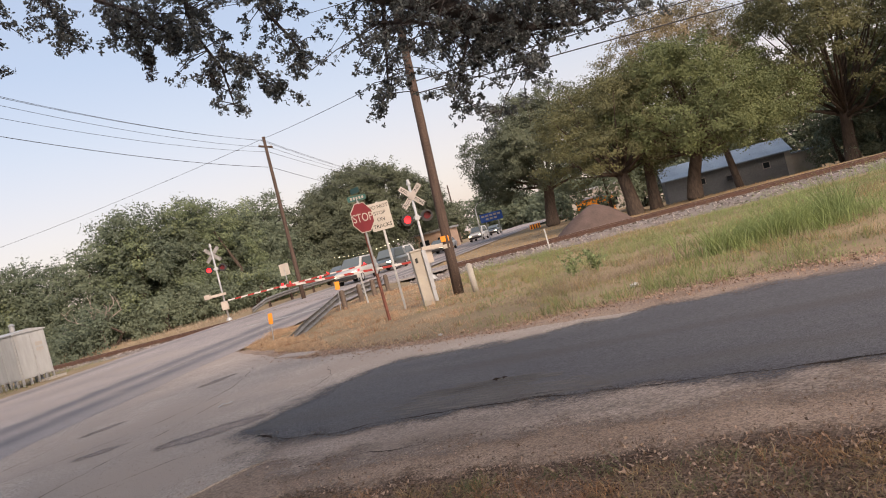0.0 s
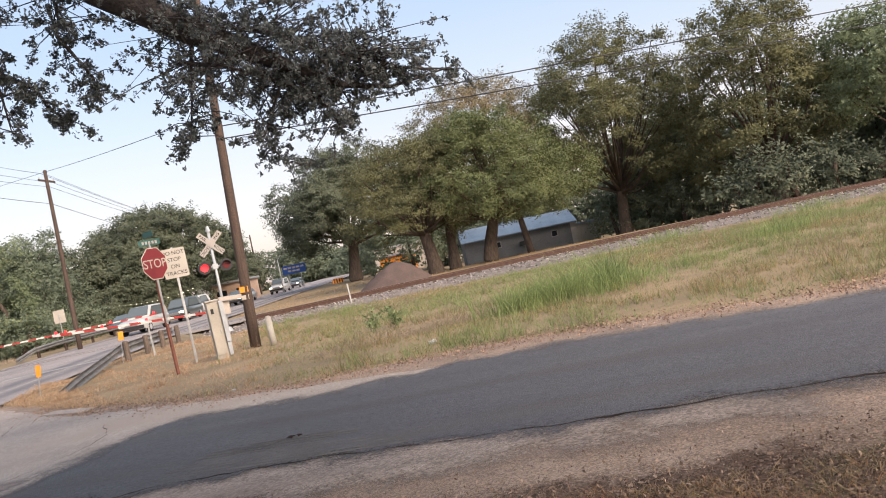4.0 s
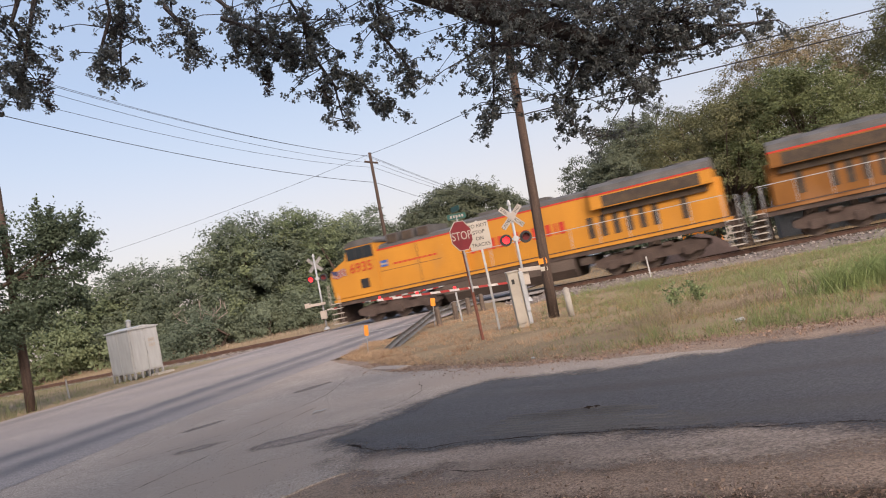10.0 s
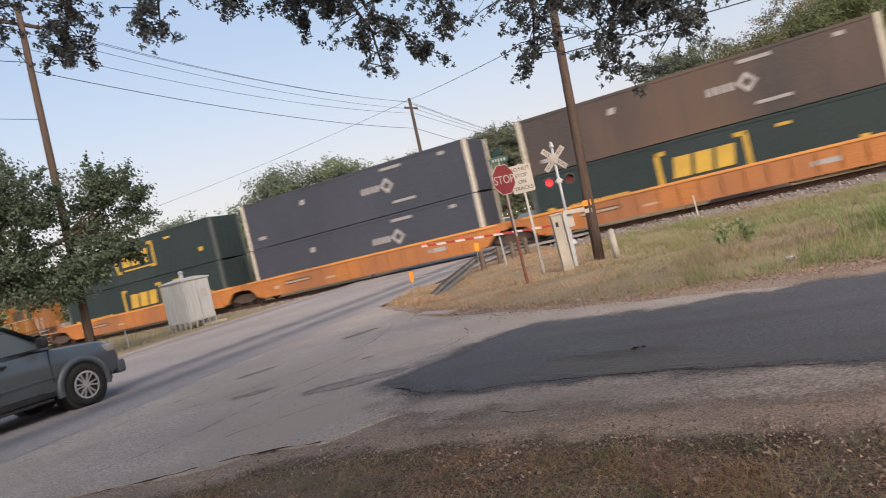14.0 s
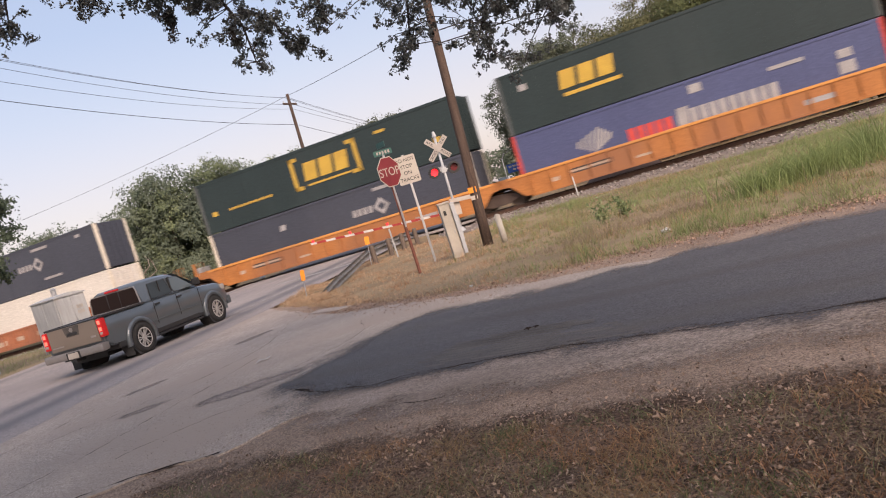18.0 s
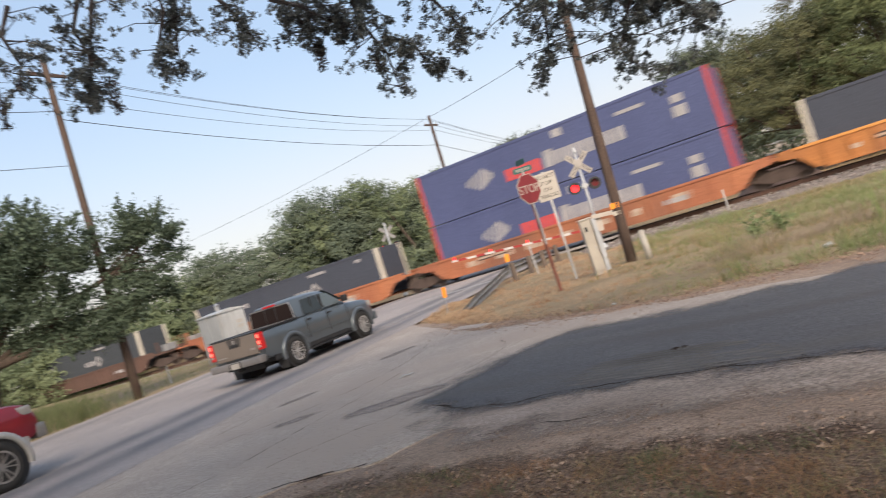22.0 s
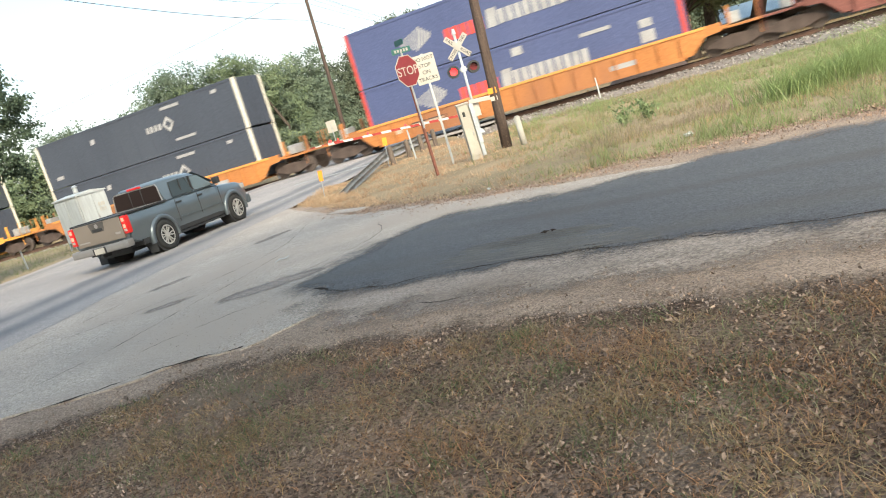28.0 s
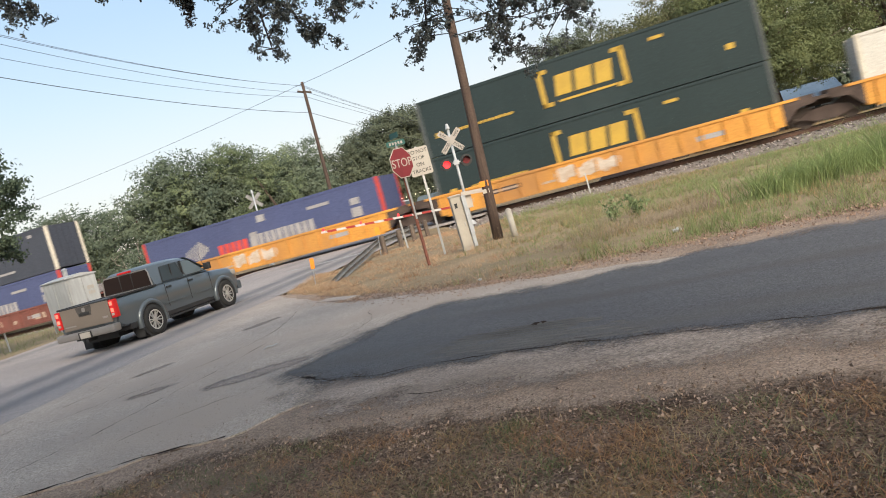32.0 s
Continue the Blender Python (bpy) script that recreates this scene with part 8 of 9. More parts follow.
def far_building(x, y, w, d, h, turn, mat, label, doors=3):
    fb = thing("building", pose(x, y, ground_z(x, y) + 0.03, 0, 0, turn), label, "building", "far buildings")
    part("wall", box(B(), 0, 0, h / 2, w, d, h), mat, fb)
    part("roof", box(B(), 0, 0, h + 0.1, w + 0.5, d + 0.5, 0.25), GALV, fb)
    for k in range(doors):
        part("window", box(B(), -w / 2 + (k + 0.5) * w / doors, -d / 2 - 0.02, h * 0.45, w / doors * 0.5, 0.06, h * 0.45), GLASS, fb)


PEACH = material("peach_wall_paint", (0.52, 0.36, 0.26), (0.45, 0.31, 0.23), 0.8, scale=1, fine=12, bump=0.05)
far_building(30, 118, 16, 8, 4.0, -18, SIGN_WHITE, "low white shop building beyond the oaks", 4)
far_building(23, 108, 5, 4, 2.6, -18, ORANGE, "orange and white stand beyond the oaks", 2)
far_building(-0.4, 100, 5, 4, 2.6, -15, PEACH, "peach-coloured low building beside the far road", 2)
far_building(-18, 104, 12, 8, 3.6, -10, PEACH, "low building among the trees beyond the crossing", 3)
fe = thing("festoon_lights", Matrix.Identity(4), "string of small warm bulbs below the far trees", "string lights")
part("cable", tube(B(), [(-12.5 + k * 1.0, 80 + 0.2 * k, 2.2 + 0.03 * (k - 4) ** 2) for k in range(9)], 0.012, 4), WIRE, fe)
for k in range(17):
    part("bulb", rod(B(), (-12.5 + k * 0.5, 80 + 0.1 * k, 2.12 + 0.03 * (k / 2 - 4) ** 2), (-12.5 + k * 0.5, 80 + 0.1 * k, 2.2 + 0.03 * (k / 2 - 4) ** 2), 0.022, 0.022, 6), BULB, fe)


# ---------------------------------------------------------------- road vehicles
ALLOY = material("alloy_wheel_metal", (0.62, 0.60, 0.58), (0.50, 0.485, 0.47), 0.4, metal=0.6, scale=4, fine=30, bump=0.0, grain_amount=0.1)
RECESS_SHADE = material("recess_shade_tone", (0.09, 0.08, 0.072), None, 0.6, bump=0.0)
CHROME = material("dull_chrome", (0.34, 0.31, 0.29), (0.27, 0.25, 0.235), 0.42, metal=0.7, scale=3, fine=30, bump=0.0, grain_amount=0.1)


LENS = material("clear_lamp_lens", (0.36, 0.33, 0.30), (0.28, 0.26, 0.24), 0.15, scale=4, fine=20, bump=0.0, spec=0.7, grain_amount=0.1)
# base colour raised in place of reflected sky
CAR_GLASS = glass("car_window_glass", (0.10, 0.12, 0.13), 0.06)
SIDE_GLASS = glass("tinted_door_glass", (0.035, 0.042, 0.045), 0.12)
SIDE_GLASS.node_tree.nodes["Principled BSDF"].inputs["Specular IOR Level"].default_value = 0.2


def car_paint(name, a, metal=0.3):
    m = material(name, a, tuple(c * 0.93 for c in a), 0.32, metal=metal, scale=1.5, fine=20, bump=0.0, grain_amount=0.08)
    m.node_tree.nodes["Principled BSDF"].inputs["Coat Weight"].default_value = 0.6
    return m


def car_wheel(parent, x, y, r, w, rim_mat, spokes=6):
    """A wheel with tyre, rim and spokes; its axle lies along y."""
    side = 1 if y > 0 else -1
    bm = B()
    prof = [(r * 0.62, -w / 2), (r * 0.93, -w / 2), (r, -w / 2 + 0.04), (r, w / 2 - 0.04), (r * 0.93, w / 2), (r * 0.62, w / 2)]
    n = 28
    rows = [[bm.verts.new((p * math.cos(2 * math.pi * k / n), q, p * math.sin(2 * math.pi * k / n))) for p, q in prof] for k in range(n)]
    for k in range(n):
        for j in range(len(prof)):
            bm.faces.new((rows[k][j], rows[k][(j + 1) % len(prof)], rows[(k + 1) % n][(j + 1) % len(prof)], rows[(k + 1) % n][j]))
    bmesh.ops.recalc_face_normals(bm, faces=bm.faces[:])
    wh = part("wheel", bm, RUBBER, parent, "black tyre", True)
    wh.matrix_basis = pose(x, y, r)
    rod_m = B()
    rod(rod_m, (0, -w / 2 + 0.075, 0), (0, w / 2 - 0.075, 0), r * 0.63, r * 0.63, 24)
    part("rim_dish", rod_m, BLACK, wh)
    bm = B()
    for k in range(spokes):
        a = 2 * math.pi * k / spokes
        for da in (-0.2, 0.2):
            box(bm, 0, 0, 0, r * 0.5, 0.03, 0.024, Matrix.Translation((0, side * (w / 2 - 0.025), 0)) @ Euler((0, a + da, 0)).to_matrix().to_4x4() @ Matrix.Translation((r * 0.33, 0, 0)))
    rod(bm, (0, side * (w / 2 - 0.05), 0), (0, side * (w / 2), 0), r * 0.17, r * 0.15, 14)
    part("spokes", bm, rim_mat, wh, "alloy spokes")
    bm = B()
    nn = 28
    for k in range(nn):
        vs = []
        for rr, kk in ((r * 0.66, k), (r * 0.66, k + 1), (r * 0.57, k + 1), (r * 0.57, k)):
            vs.append(bm.verts.new((rr * math.cos(2 * math.pi * kk / nn), side * (w / 2 + 0.004), rr * math.sin(2 * math.pi * kk / nn))))
        bm.faces.new(vs)
    part("rim", bm, rim_mat, wh)
    return wh


def lofted(sections, closed=True):
    """A body lofted along x. Each section: x and an outline of (y, z), all of one length."""
    bm = B()
    rows = [[bm.verts.new((x, y, z)) for y, z in out] for x, out in sections]
    k = len(rows[0])
    for a, b in zip(rows, rows[1:]):
        for i in range(k):
            bm.faces.new((a[i], a[(i + 1) % k], b[(i + 1) % k], b[i]))
    bm.faces.new(rows[0])
    bm.faces.new(rows[-1][::-1])
    bmesh.ops.recalc_face_normals(bm, faces=bm.faces[:])
    bmesh.ops.bevel(bm, geom=bm.edges[:], offset=0.035, segments=2, affect="EDGES", clamp_overlap=True)
    return bm


def soften(ob, angle=40):
    """Smooth shading but for the sharp creases."""
    for p in ob.data.polygons:
        p.use_smooth = True
    ob.data.set_sharp_from_angle(angle=radians(angle))
    return ob


def hull(w, z0, z1, tuck=0.05, crown=0.0):
    """Half-round cross-section of a car's lower body: sill to shoulder."""
    h = w / 2
    zm = z0 + (z1 - z0) * 0.55
    return [(-h + tuck, z0), (-h + 0.01, z0 + (z1 - z0) * 0.3), (-h, zm), (-h + 0.03, z1 - 0.06), (-h + 0.10, z1), (0, z1 + crown), (h - 0.10, z1), (h - 0.03, z1 - 0.06), (h, zm), (h - 0.01, z0 + (z1 - z0) * 0.3), (h - tuck, z0)]


def cabin_shape(w0, w1, z0, z1):
    a, b = w0 / 2, w1 / 2
    return [(-a, z0), (-b, z1 - 0.07), (-b + 0.12, z1), (0, z1 + 0.015), (b - 0.12, z1), (b, z1 - 0.07), (a, z0)]


def arch(parent, x, y, r, w, paint):
    """A wheel-arch flare, and a black disc that stands for the shaded hollow behind the wheel."""
    side = 1 if y > 0 else -1
    part("well_shade_disc", rod(B(), (x, y - side * 0.35, r * 1.0), (x, y + side * 0.004, r * 1.0), r * 1.17, r * 1.17, 24), BLACK, parent)
    bm = B()
    n = 16
    rows = []
    for k in range(n + 1):
        a = math.pi * (-0.06 + 1.12 * k / n)
        rows.append([bm.verts.new((x + rr * math.cos(a), yy, r + rr * math.sin(a))) for rr, yy in ((r * 1.14, y + side * 0.045), (r * 1.38, y + side * 0.035), (r * 1.46, y - side * 0.05), (r * 1.12, y - side * 0.05))])
    for p, q in zip(rows, rows[1:]):
        for i in range(4):
            bm.faces.new((p[i], p[(i + 1) % 4], q[(i + 1) % 4], q[i]))
    bmesh.ops.recalc_face_normals(bm, faces=bm.faces[:])
    part("fender_flare", bm, paint, parent, smooth_faces=True)


def side_pane(parent, pts, y_at, name="side_window", mat=None, lift=0.012):
    """A pane in the cabin's leaning side, on both sides; pts are (x, z), y_at gives the half width at a height."""
    for s in (1, -1):
        bm = B()
        vs = [bm.verts.new((x, s * (y_at(z) + lift), z)) for x, z in pts]
        bm.faces.new(vs)
        rim_ = B()
        cx, cz = sum(p[0] for p in pts) / len(pts), sum(p[1] for p in pts) / len(pts)
        rim_.faces.new([rim_.verts.new((cx + (x - cx) * 1.06, s * (y_at(z) + lift * 0.6), cz + (z - cz) * 1.08)) for x, z in pts])
        part("window_frame", rim_, BLACK, parent)
        part(name, bm, mat or CAR_GLASS, parent)


def pickup(name, paint, lower, label, scale_l=1.0, r=0.385, lifted=0.0, tailgate=None, wheelbase=3.2, bed=True, rim=None):
    """A crew-cab pickup heading +x, its middle at the origin, 5.22 m long."""
    tk = thing(name, Matrix.Identity(4), label, "pickup truck", "road vehicles")
    L, w, z0, zs = 2.65, 1.86, 0.40 + lifted, 1.20 + lifted
    fx, rx = wheelbase / 2 + 0.08, -wheelbase / 2 + 0.08
    soften(part("body", lofted([(-L, hull(w - 0.05, z0 + 0.16, zs)), (-L + 0.2, hull(w, z0 + 0.06, zs)), (-1.08, hull(w, z0, zs)), (0.95, hull(w, z0, zs - 0.01)), (1.3, hull(w, z0, zs - 0.03, 0.02)), (2.15, hull(w - 0.03, z0, zs - 0.09, 0.05)), (2.46, hull(w - 0.14, z0 + 0.05, zs - 0.17, 0.05)), (2.60, hull(w - 0.30, z0 + 0.1, zs - 0.34, 0.02))]), paint, tk))
    part("lower_trim", box(B(), 0, 0, z0 + 0.02, 4.6, w - 0.08, 0.16, bevel=0.03), lower, tk)
    ca = soften(part("cabin", lofted([(-1.06, cabin_shape(1.68, 1.40, zs - 0.02, zs + 0.47)), (-0.95, cabin_shape(1.72, 1.44, zs - 0.02, zs + 0.55)), (-0.1, cabin_shape(1.74, 1.46, zs - 0.02, zs + 0.585)), (0.42, cabin_shape(1.74, 1.44, zs - 0.02, zs + 0.555)), (0.62, cabin_shape(1.73, 1.44, zs - 0.02, zs + 0.48)), (1.26, cabin_shape(1.70, 1.54, zs - 0.02, zs + 0.05))]), paint, tk))
    ya = lambda z: 0.868 - (z - zs) / 0.5 * 0.135   # noqa: E731
    side_pane(ca, [(-0.74, zs + 0.04), (0.10, zs + 0.04), (0.06, zs + 0.44), (-0.62, zs + 0.43)], ya, mat=SIDE_GLASS)
    side_pane(ca, [(0.20, zs + 0.04), (1.05, zs + 0.04), (0.58, zs + 0.42), (0.17, zs + 0.44)], ya)
    for y in (-1, 1):
        for x0 in (0.15, -0.30):
            part("window_pillar", box(B(), x0, y * 0.83, zs + 0.24, 0.05 if x0 > 0 else 0.025, 0.03, 0.44), BLACK, ca)
    bm = B()
    bm.faces.new([bm.verts.new(p) for p in ((1.23, -0.76, zs + 0.08), (1.23, 0.76, zs + 0.08), (0.60, 0.62, zs + 0.50), (0.60, -0.62, zs + 0.50))])
    bmesh.ops.translate(bm, verts=bm.verts[:], vec=(0.05, 0, 0.035))
    part("windscreen", bm, CAR_GLASS, ca)
    # rear window: a bright surround, three dark panes
    bm = B()
    for y0, y1, za, zb in ((-0.80, 0.80, 0.0, 0.035), (-0.70, 0.70, 0.455, 0.485)):
        box(bm, -1.075 + za * 0.1, 0, zs + (za + zb) / 2, 0.02, y1 - y0, zb - za)
    for y in (-1, 1):
        tube(bm, [(-1.075, y * 0.79, zs + 0.01), (-1.06, y * 0.74, zs + 0.40), (-1.05, y * 0.68, zs + 0.475)], 0.018, 6)
    part("window_surround", bm, CHROME, ca, "bright window surround")
    bm = B()
    bm.faces.new([bm.verts.new(p) for p in ((-1.068, -0.77, zs + 0.03), (-1.068, 0.77, zs + 0.03), (-1.062, 0.70, zs + 0.46), (-1.062, -0.70, zs + 0.46))])
    part("window_seal", bm, BLACK, ca)
    for y, ww in ((-0.47, 0.54), (0.0, 0.37), (0.47, 0.54)):
        bm = B()
        bm.faces.new([bm.verts.new(p) for p in ((-1.072, y - ww / 2, zs + 0.05), (-1.072, y + ww / 2, zs + 0.05), (-1.066, y + ww / 2 * 0.93, zs + 0.45), (-1.066, y - ww / 2 * 0.93, zs + 0.45))])
        part("rear_window", bm, REAR_GLASS, ca)
    part("antenna", rod(B(), (1.2, -0.80, zs - 0.03), (1.05, -0.82, zs + 0.55), 0.006, 0.004, 5), BLACK, tk)
    part("brake_lamp", box(B(), -1.05, 0, zs + 0.515, 0.07, 0.42, 0.05, bevel=0.012), TAIL_RED, ca)
    # load bed
    part("bed_floor", box(B(), -1.84, 0, zs + 0.006, 1.48, 1.46, 0.02), BLACK, tk)
    for y in (-0.84, 0.84):
        part("bed_rail", box(B(), -1.84, y, zs + 0.012, 1.56, 0.13, 0.05, bevel=0.015), BLACK if bed else paint, tk)
    zt = z0 + 0.53
    tg = part("tailgate", box(B(), -L - 0.01, 0, zt, 0.07, 1.50, 0.54, bevel=0.02), tailgate or paint, tk, "pickup tailgate")
    part("cap_rail", box(B(), -L + 0.0, 0, zt + 0.275, 0.10, 1.52, 0.035, bevel=0.012), BLACK, tg)
    part("badge", rod(B(), (-L - 0.058, 0, zt + 0.17), (-L - 0.05, 0, zt + 0.17), 0.055, 0.055, 16), CHROME, tg)
    # no hollow is cut: the recess's shade is a dark slab
    part("handle_recess", extrude_poly(B(), [(-0.25, zt + 0.25), (0.25, zt + 0.25), (0.19, zt + 0.02), (-0.19, zt + 0.02)], 0, -L - 0.049, -L - 0.04), RECESS_SHADE, tg)
    part("handle", box(B(), -L - 0.055, 0, zt + 0.075, 0.02, 0.30, 0.07, bevel=0.012), BLACK, tg)
    part("name_bar", box(B(), -L - 0.047, 0.52, zt - 0.17, 0.006, 0.34, 0.03), CHROME, tg)
    part("name_bar", box(B(), -L - 0.047, -0.58, zt - 0.12, 0.006, 0.16, 0.05), CHROME, tg)
    bp = part("rear_bumper", box(B(), -L - 0.09, 0, z0 + 0.12, 0.24, 1.80, 0.19, bevel=0.05), CHROME, tk, "dull chrome bumper")
    part("step_pad", box(B(), -L - 0.10, 0, z0 + 0.218, 0.17, 1.2, 0.012), BLACK, bp)
    part("plate_recess", box(B(), -L - 0.206, 0.0, z0 + 0.10, 0.012, 0.42, 0.17, bevel=0.01), BLACK, bp)
    part("plate_bars", box(B(), -L - 0.216, 0.0, z0 + 0.10, 0.01, 0.31, 0.14), SIGN_WHITE, bp)
    part("hitch", box(B(), -L - 0.05, 0, z0 - 0.04, 0.3, 0.08, 0.08), BLACK, tk)
    for y in (-0.82, 0.82):
        part("mud_flap", box(B(), rx - r - 0.10, y * 1.02, r * 0.72, 0.02, 0.26, 0.42), BLACK, tk)
        tl = part("tail_lamp", box(B(), -L + 0.02, y * 1.03, zt + 0.03, 0.15, 0.15, 0.44, bevel=0.035), TAIL_RED, tk, "lit red tail lamp")
        for dz in (0.13, -0.03):
            part("brake_spot", box(B(), -L - 0.057, y * 1.03, zt + 0.03 + dz, 0.012, 0.08, 0.09, bevel=0.01), BRAKE_RED, tl)
        part("reverse_lens", box(B(), -L - 0.057, y * 1.03, zt - 0.10, 0.012, 0.08, 0.06), LENS, tl)
        part("headlamp", box(B(), 2.33, y * 0.90, zs - 0.26, 0.30, 0.28, 0.17, bevel=0.05), LENS, tk, "clear headlamp")
        part("mirror", box(B(), 1.0, y * 1.26, zs + 0.13, 0.12, 0.20, 0.19, bevel=0.045), BLACK, tk)
        for x in (0.26, -0.66):
            part("door_handle", box(B(), x, y * 1.14, zs - 0.12, 0.19, 0.035, 0.045, bevel=0.014), lower, tk)
        for x in (0.15, -0.80, 1.12):
            part("door_seam", box(B(), x, y * 1.131, zs - 0.32, 0.014, 0.01, 0.58), BLACK, tk)
        part("crease", box(B(), 0.1, y * 1.133, zs - 0.52, 2.3, 0.012, 0.03, bevel=0.005), paint, tk)
        part("side_step", box(B(), 0.05, y * 1.06, z0 - 0.1, 2.0, 0.12, 0.05, bevel=0.015), BLACK, tk)
    part("front_bumper", box(B(), 2.58, 0, z0 + 0.12, 0.20, 1.66, 0.26, bevel=0.06), CHROME if lifted else paint, tk)
    part("grille", box(B(), 2.58, 0, zs - 0.36, 0.08, 0.9, 0.24, bevel=0.03), CHROME, tk)
    part("axle", rod(B(), (rx, -0.8, r), (rx, 0.8, r), 0.07, 0.07, 8), LOCO_FRAME, tk)
    part("chassis", box(B(), 0, 0, z0 - 0.08, 4.6, 0.9, 0.18), BLACK, tk)
    for x in (fx, rx):
        for y in (0.85, -0.85):
            arch(tk, x, (w / 2) * (1 if y > 0 else -1), r, 0.25, lower if lifted else paint)
            car_wheel(tk, x, y, r, 0.26, rim or ALLOY)
    return tk


GREY_PAINT = car_paint("blue_grey_car_paint", (0.10, 0.115, 0.128))
# warm light on the grey truck's tailgate is put into this tan colour
TAIL_LIT_TAN = car_paint("tan_lit_tailgate_paint", (0.20, 0.165, 0.138), 0.15)
RED_PAINT = car_paint("dark_red_car_paint", (0.25, 0.02, 0.03))
TAN_TRIM = car_paint("silver_lower_paint", (0.40, 0.385, 0.36))
PICKUP = pickup("pickup_truck", GREY_PAINT, BLACK, "blue-grey crew-cab pickup stopped at the crossing, brake lamps lit", tailgate=TAIL_LIT_TAN)
RED_TRUCK = pickup("pickup_truck", RED_PAINT, TAN_TRIM, "lifted dark red pickup with silver lower trim and big tyres", r=0.42, lifted=0.27, rim=CHROME)


def road_car(x, y, turn, paint, kind, label, lights=True):
    ca = thing("car", pose(x, y, road_z(x, y), 0, 0, turn), label, "car", "cars on the far road")
    L, w, zs, zt = {"suv": (2.4, 1.9, 1.05, 1.78), "sedan": (2.3, 1.8, 0.95, 1.43)}[kind]
    z0 = 0.3
    soften(part("body", lofted([(-L, hull(w - 0.2, z0 + 0.15, zs - 0.05)), (-L + 0.2, hull(w, z0, zs)), (0.9, hull(w, z0, zs)), (L - 0.3, hull(w - 0.05, z0, zs - 0.12, 0.03)), (L, hull(w - 0.3, z0 + 0.1, zs - 0.32))]), paint, ca))
    cb = soften(part("cabin", lofted([(-L + (0.1 if kind == "suv" else 0.6), cabin_shape(w - 0.16, w - 0.4, zs - 0.02, zt - 0.12)), (-L + (0.5 if kind == "suv" else 1.2), cabin_shape(w - 0.14, w - 0.42, zs - 0.02, zt)), (0.3, cabin_shape(w - 0.14, w - 0.42, zs - 0.02, zt)), (1.15, cabin_shape(w - 0.16, w - 0.3, zs - 0.02, zs + 0.05))]), paint, ca))
    bm = B()
    bm.faces.new([bm.verts.new(p) for p in ((1.17, -w / 2 + 0.2, zs + 0.06), (1.17, w / 2 - 0.2, zs + 0.06), (0.36, w / 2 - 0.32, zt - 0.05), (0.36, -w / 2 + 0.32, zt - 0.05))])
    bmesh.ops.translate(bm, verts=bm.verts[:], vec=(0.05, 0, 0.05))
    part("windscreen", bm, CAR_GLASS, cb)
    ya = lambda z: w / 2 - 0.07 - (z - zs) / (zt - zs) * 0.13   # noqa: E731
    side_pane(cb, [(-L + 0.7, zs + 0.04), (0.95, zs + 0.04), (0.3, zt - 0.12), (-L + 1.0, zt - 0.12)], ya)
    part("grille", box(B(), L - 0.02, 0, zs - 0.36, 0.06, 0.9, 0.2, bevel=0.02), CHROME, ca)
    part("bumper", box(B(), L - 0.02, 0, z0 + 0.18, 0.16, w - 0.2, 0.22, bevel=0.05), BLACK, ca)
    for s in (-1, 1):
        part("headlamp", box(B(), L - 0.1, s * (w / 2 - 0.28), zs - 0.3, 0.16, 0.34, 0.17, bevel=0.03), HEADLAMP if lights else CAR_GLASS, ca)
        for x in (L - 0.95, -L + 0.95):
            wl_ = part("wheel", rod(B(), (x, s * (w / 2 - 0.22), 0.34), (x, s * (w / 2 - 0.01), 0.34), 0.34, 0.34, 20), RUBBER, ca)
            part("rim", rod(B(), (x, s * (w / 2 - 0.01), 0.34), (x, s * (w / 2 + 0.005), 0.34), 0.21, 0.2, 16), SILVER, wl_)
    return ca


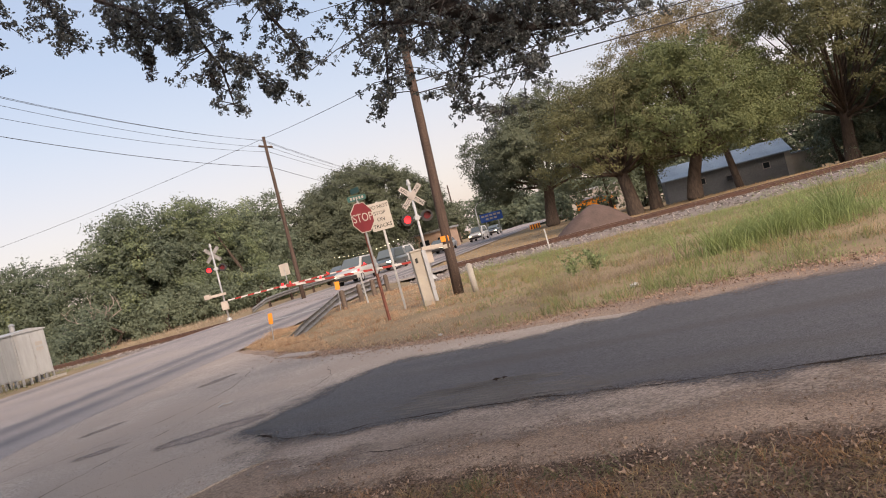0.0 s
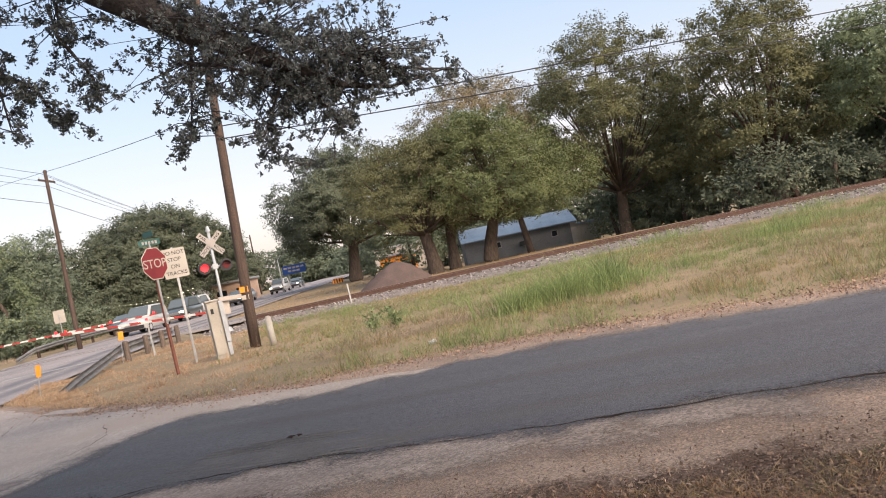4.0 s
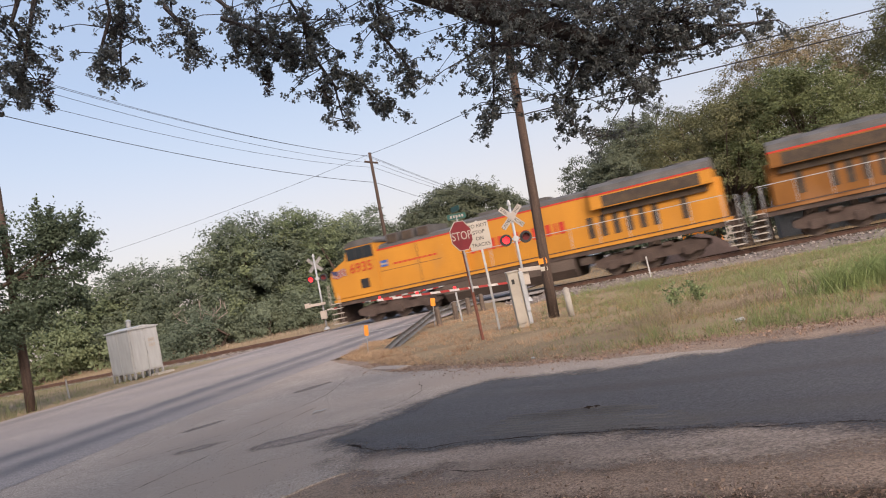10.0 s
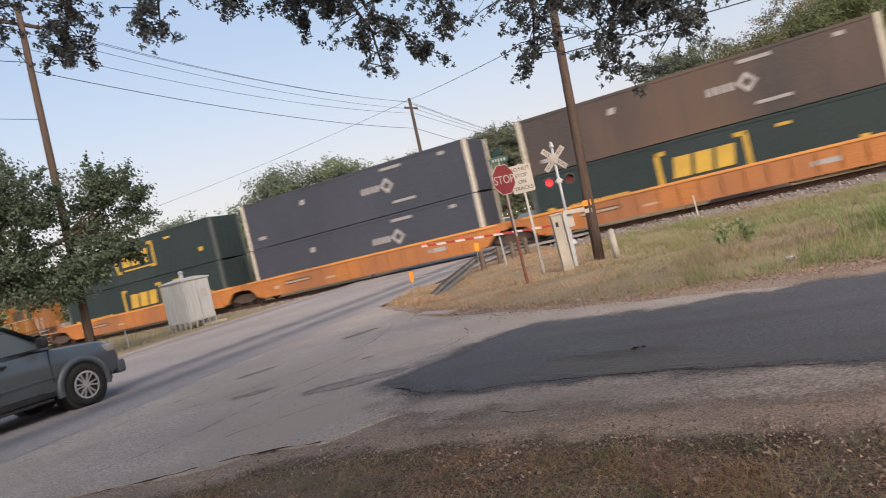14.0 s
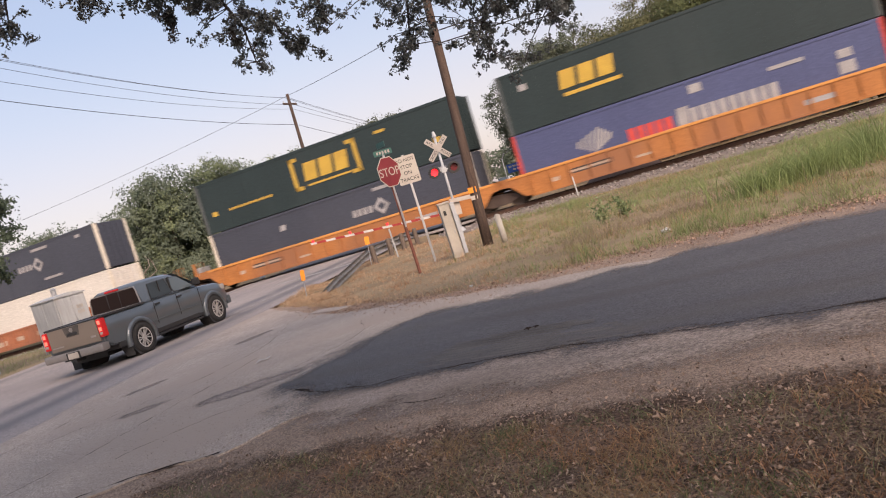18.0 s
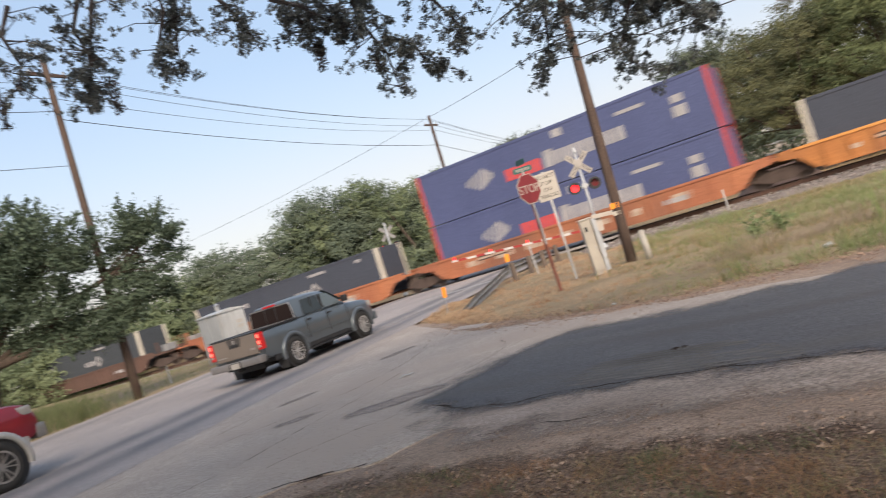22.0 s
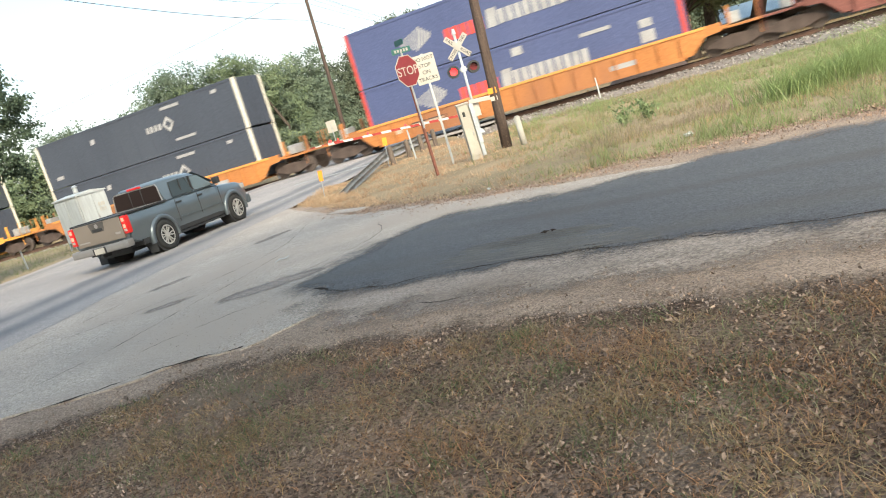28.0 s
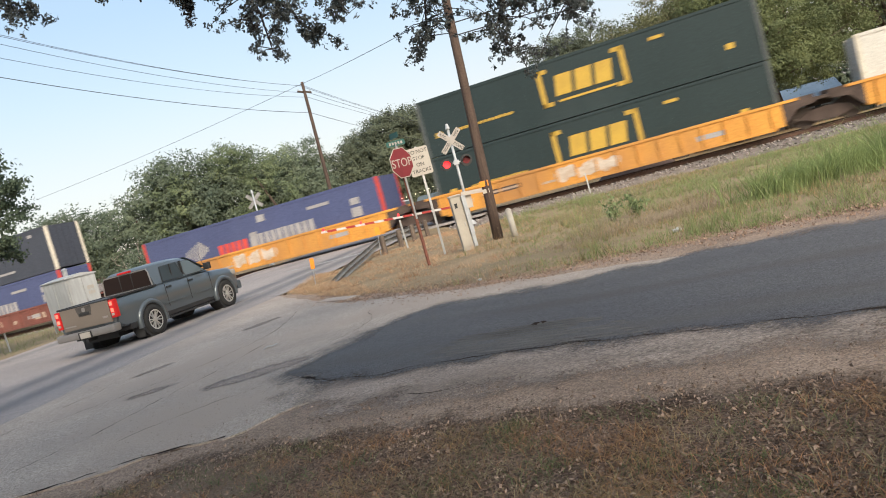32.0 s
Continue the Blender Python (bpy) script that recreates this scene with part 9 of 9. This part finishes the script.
WHITE_PAINT = car_paint("white_car_paint", (0.58, 0.57, 0.55), 0.0)
SILVER_PAINT = car_paint("silver_car_paint", (0.44, 0.43, 0.41), 0.0)
DARK_PAINT = car_paint("dark_car_paint", (0.07, 0.085, 0.09), 0.0)
TOWARD = -105
road_car(-6.6, 55.5, TOWARD, SILVER_PAINT, "suv", "silver pickup-like car waiting first at the far gate")
road_car(-4.6, 63.5, TOWARD, DARK_PAINT, "suv", "dark green car waiting in the queue with headlamps on")
road_car(-4.1, 70.5, TOWARD, WHITE_PAINT, "suv", "white sport utility car waiting in the queue")
road_car(-0.2, 79.5, TOWARD, DARK_PAINT, "sedan", "dark saloon waiting in the queue")
road_car(0.4, 86.5, TOWARD, WHITE_PAINT, "sedan", "white saloon waiting in the queue")
road_car(5.0, 98, TOWARD, WHITE_PAINT, "suv", "white car with warm lit headlamps approaching")
road_car(8.0, 111, TOWARD, DARK_PAINT, "sedan", "dark car on the far road")
road_car(-9.3, 67, TOWARD, DARK_PAINT, "sedan", "dark car half hidden by the guardrail", False)

PICKUP_ROWS = [(0, pose(-20.5, -80, 0.05, 0, 0, 86)), (10, pose(-15.6, -13, 0.05, 0, 0, 84)), (13.0, pose(-12.50, 6.0, 0.05, 0, 0, 77)), (13.5, pose(-11.75, 8.5, 0.05, 0, 0, 74)), (14.0, pose(-10.85, 10.8, 0.05, 0, 0, 72)), (14.5, pose(-10.15, 13.2, 0.05, 0, 0, 72)), (15.5, pose(-9.50, 17.3, 0.05, 0, 0, 74)), (16.5, pose(-9.30, 19.3, 0.05, 0, 0, 75)), (18, pose(-9.30, 19.9, 0.05, 0, 0, 75)), (32, pose(-9.30, 20.0, 0.05, 0, 0, 75))]
RED_ROWS = [(0, pose(-25, -150, 0.05, 0, 0, 84)), (16, pose(-17.5, -28, 0.05, 0, 0, 84)), (20, pose(-13.9, 3.0, 0.05, 0, 0, 78)), (21.0, pose(-12.50, 8.1, 0.05, 0, 0, 74)), (21.5, pose(-12.30, 8.8, 0.05, 0, 0, 73)), (22.3, pose(-12.20, 9.2, 0.05, 0, 0, 73)), (32, pose(-12.20, 9.3, 0.05, 0, 0, 73))]


# ---------------------------------------------------------------- what moves
def motions():
    for ob, back, z in TRAIN:
        walk(ob, train_rows(back, z))
    walk(PICKUP, PICKUP_ROWS)
    walk(RED_TRUCK, RED_ROWS)


motions()
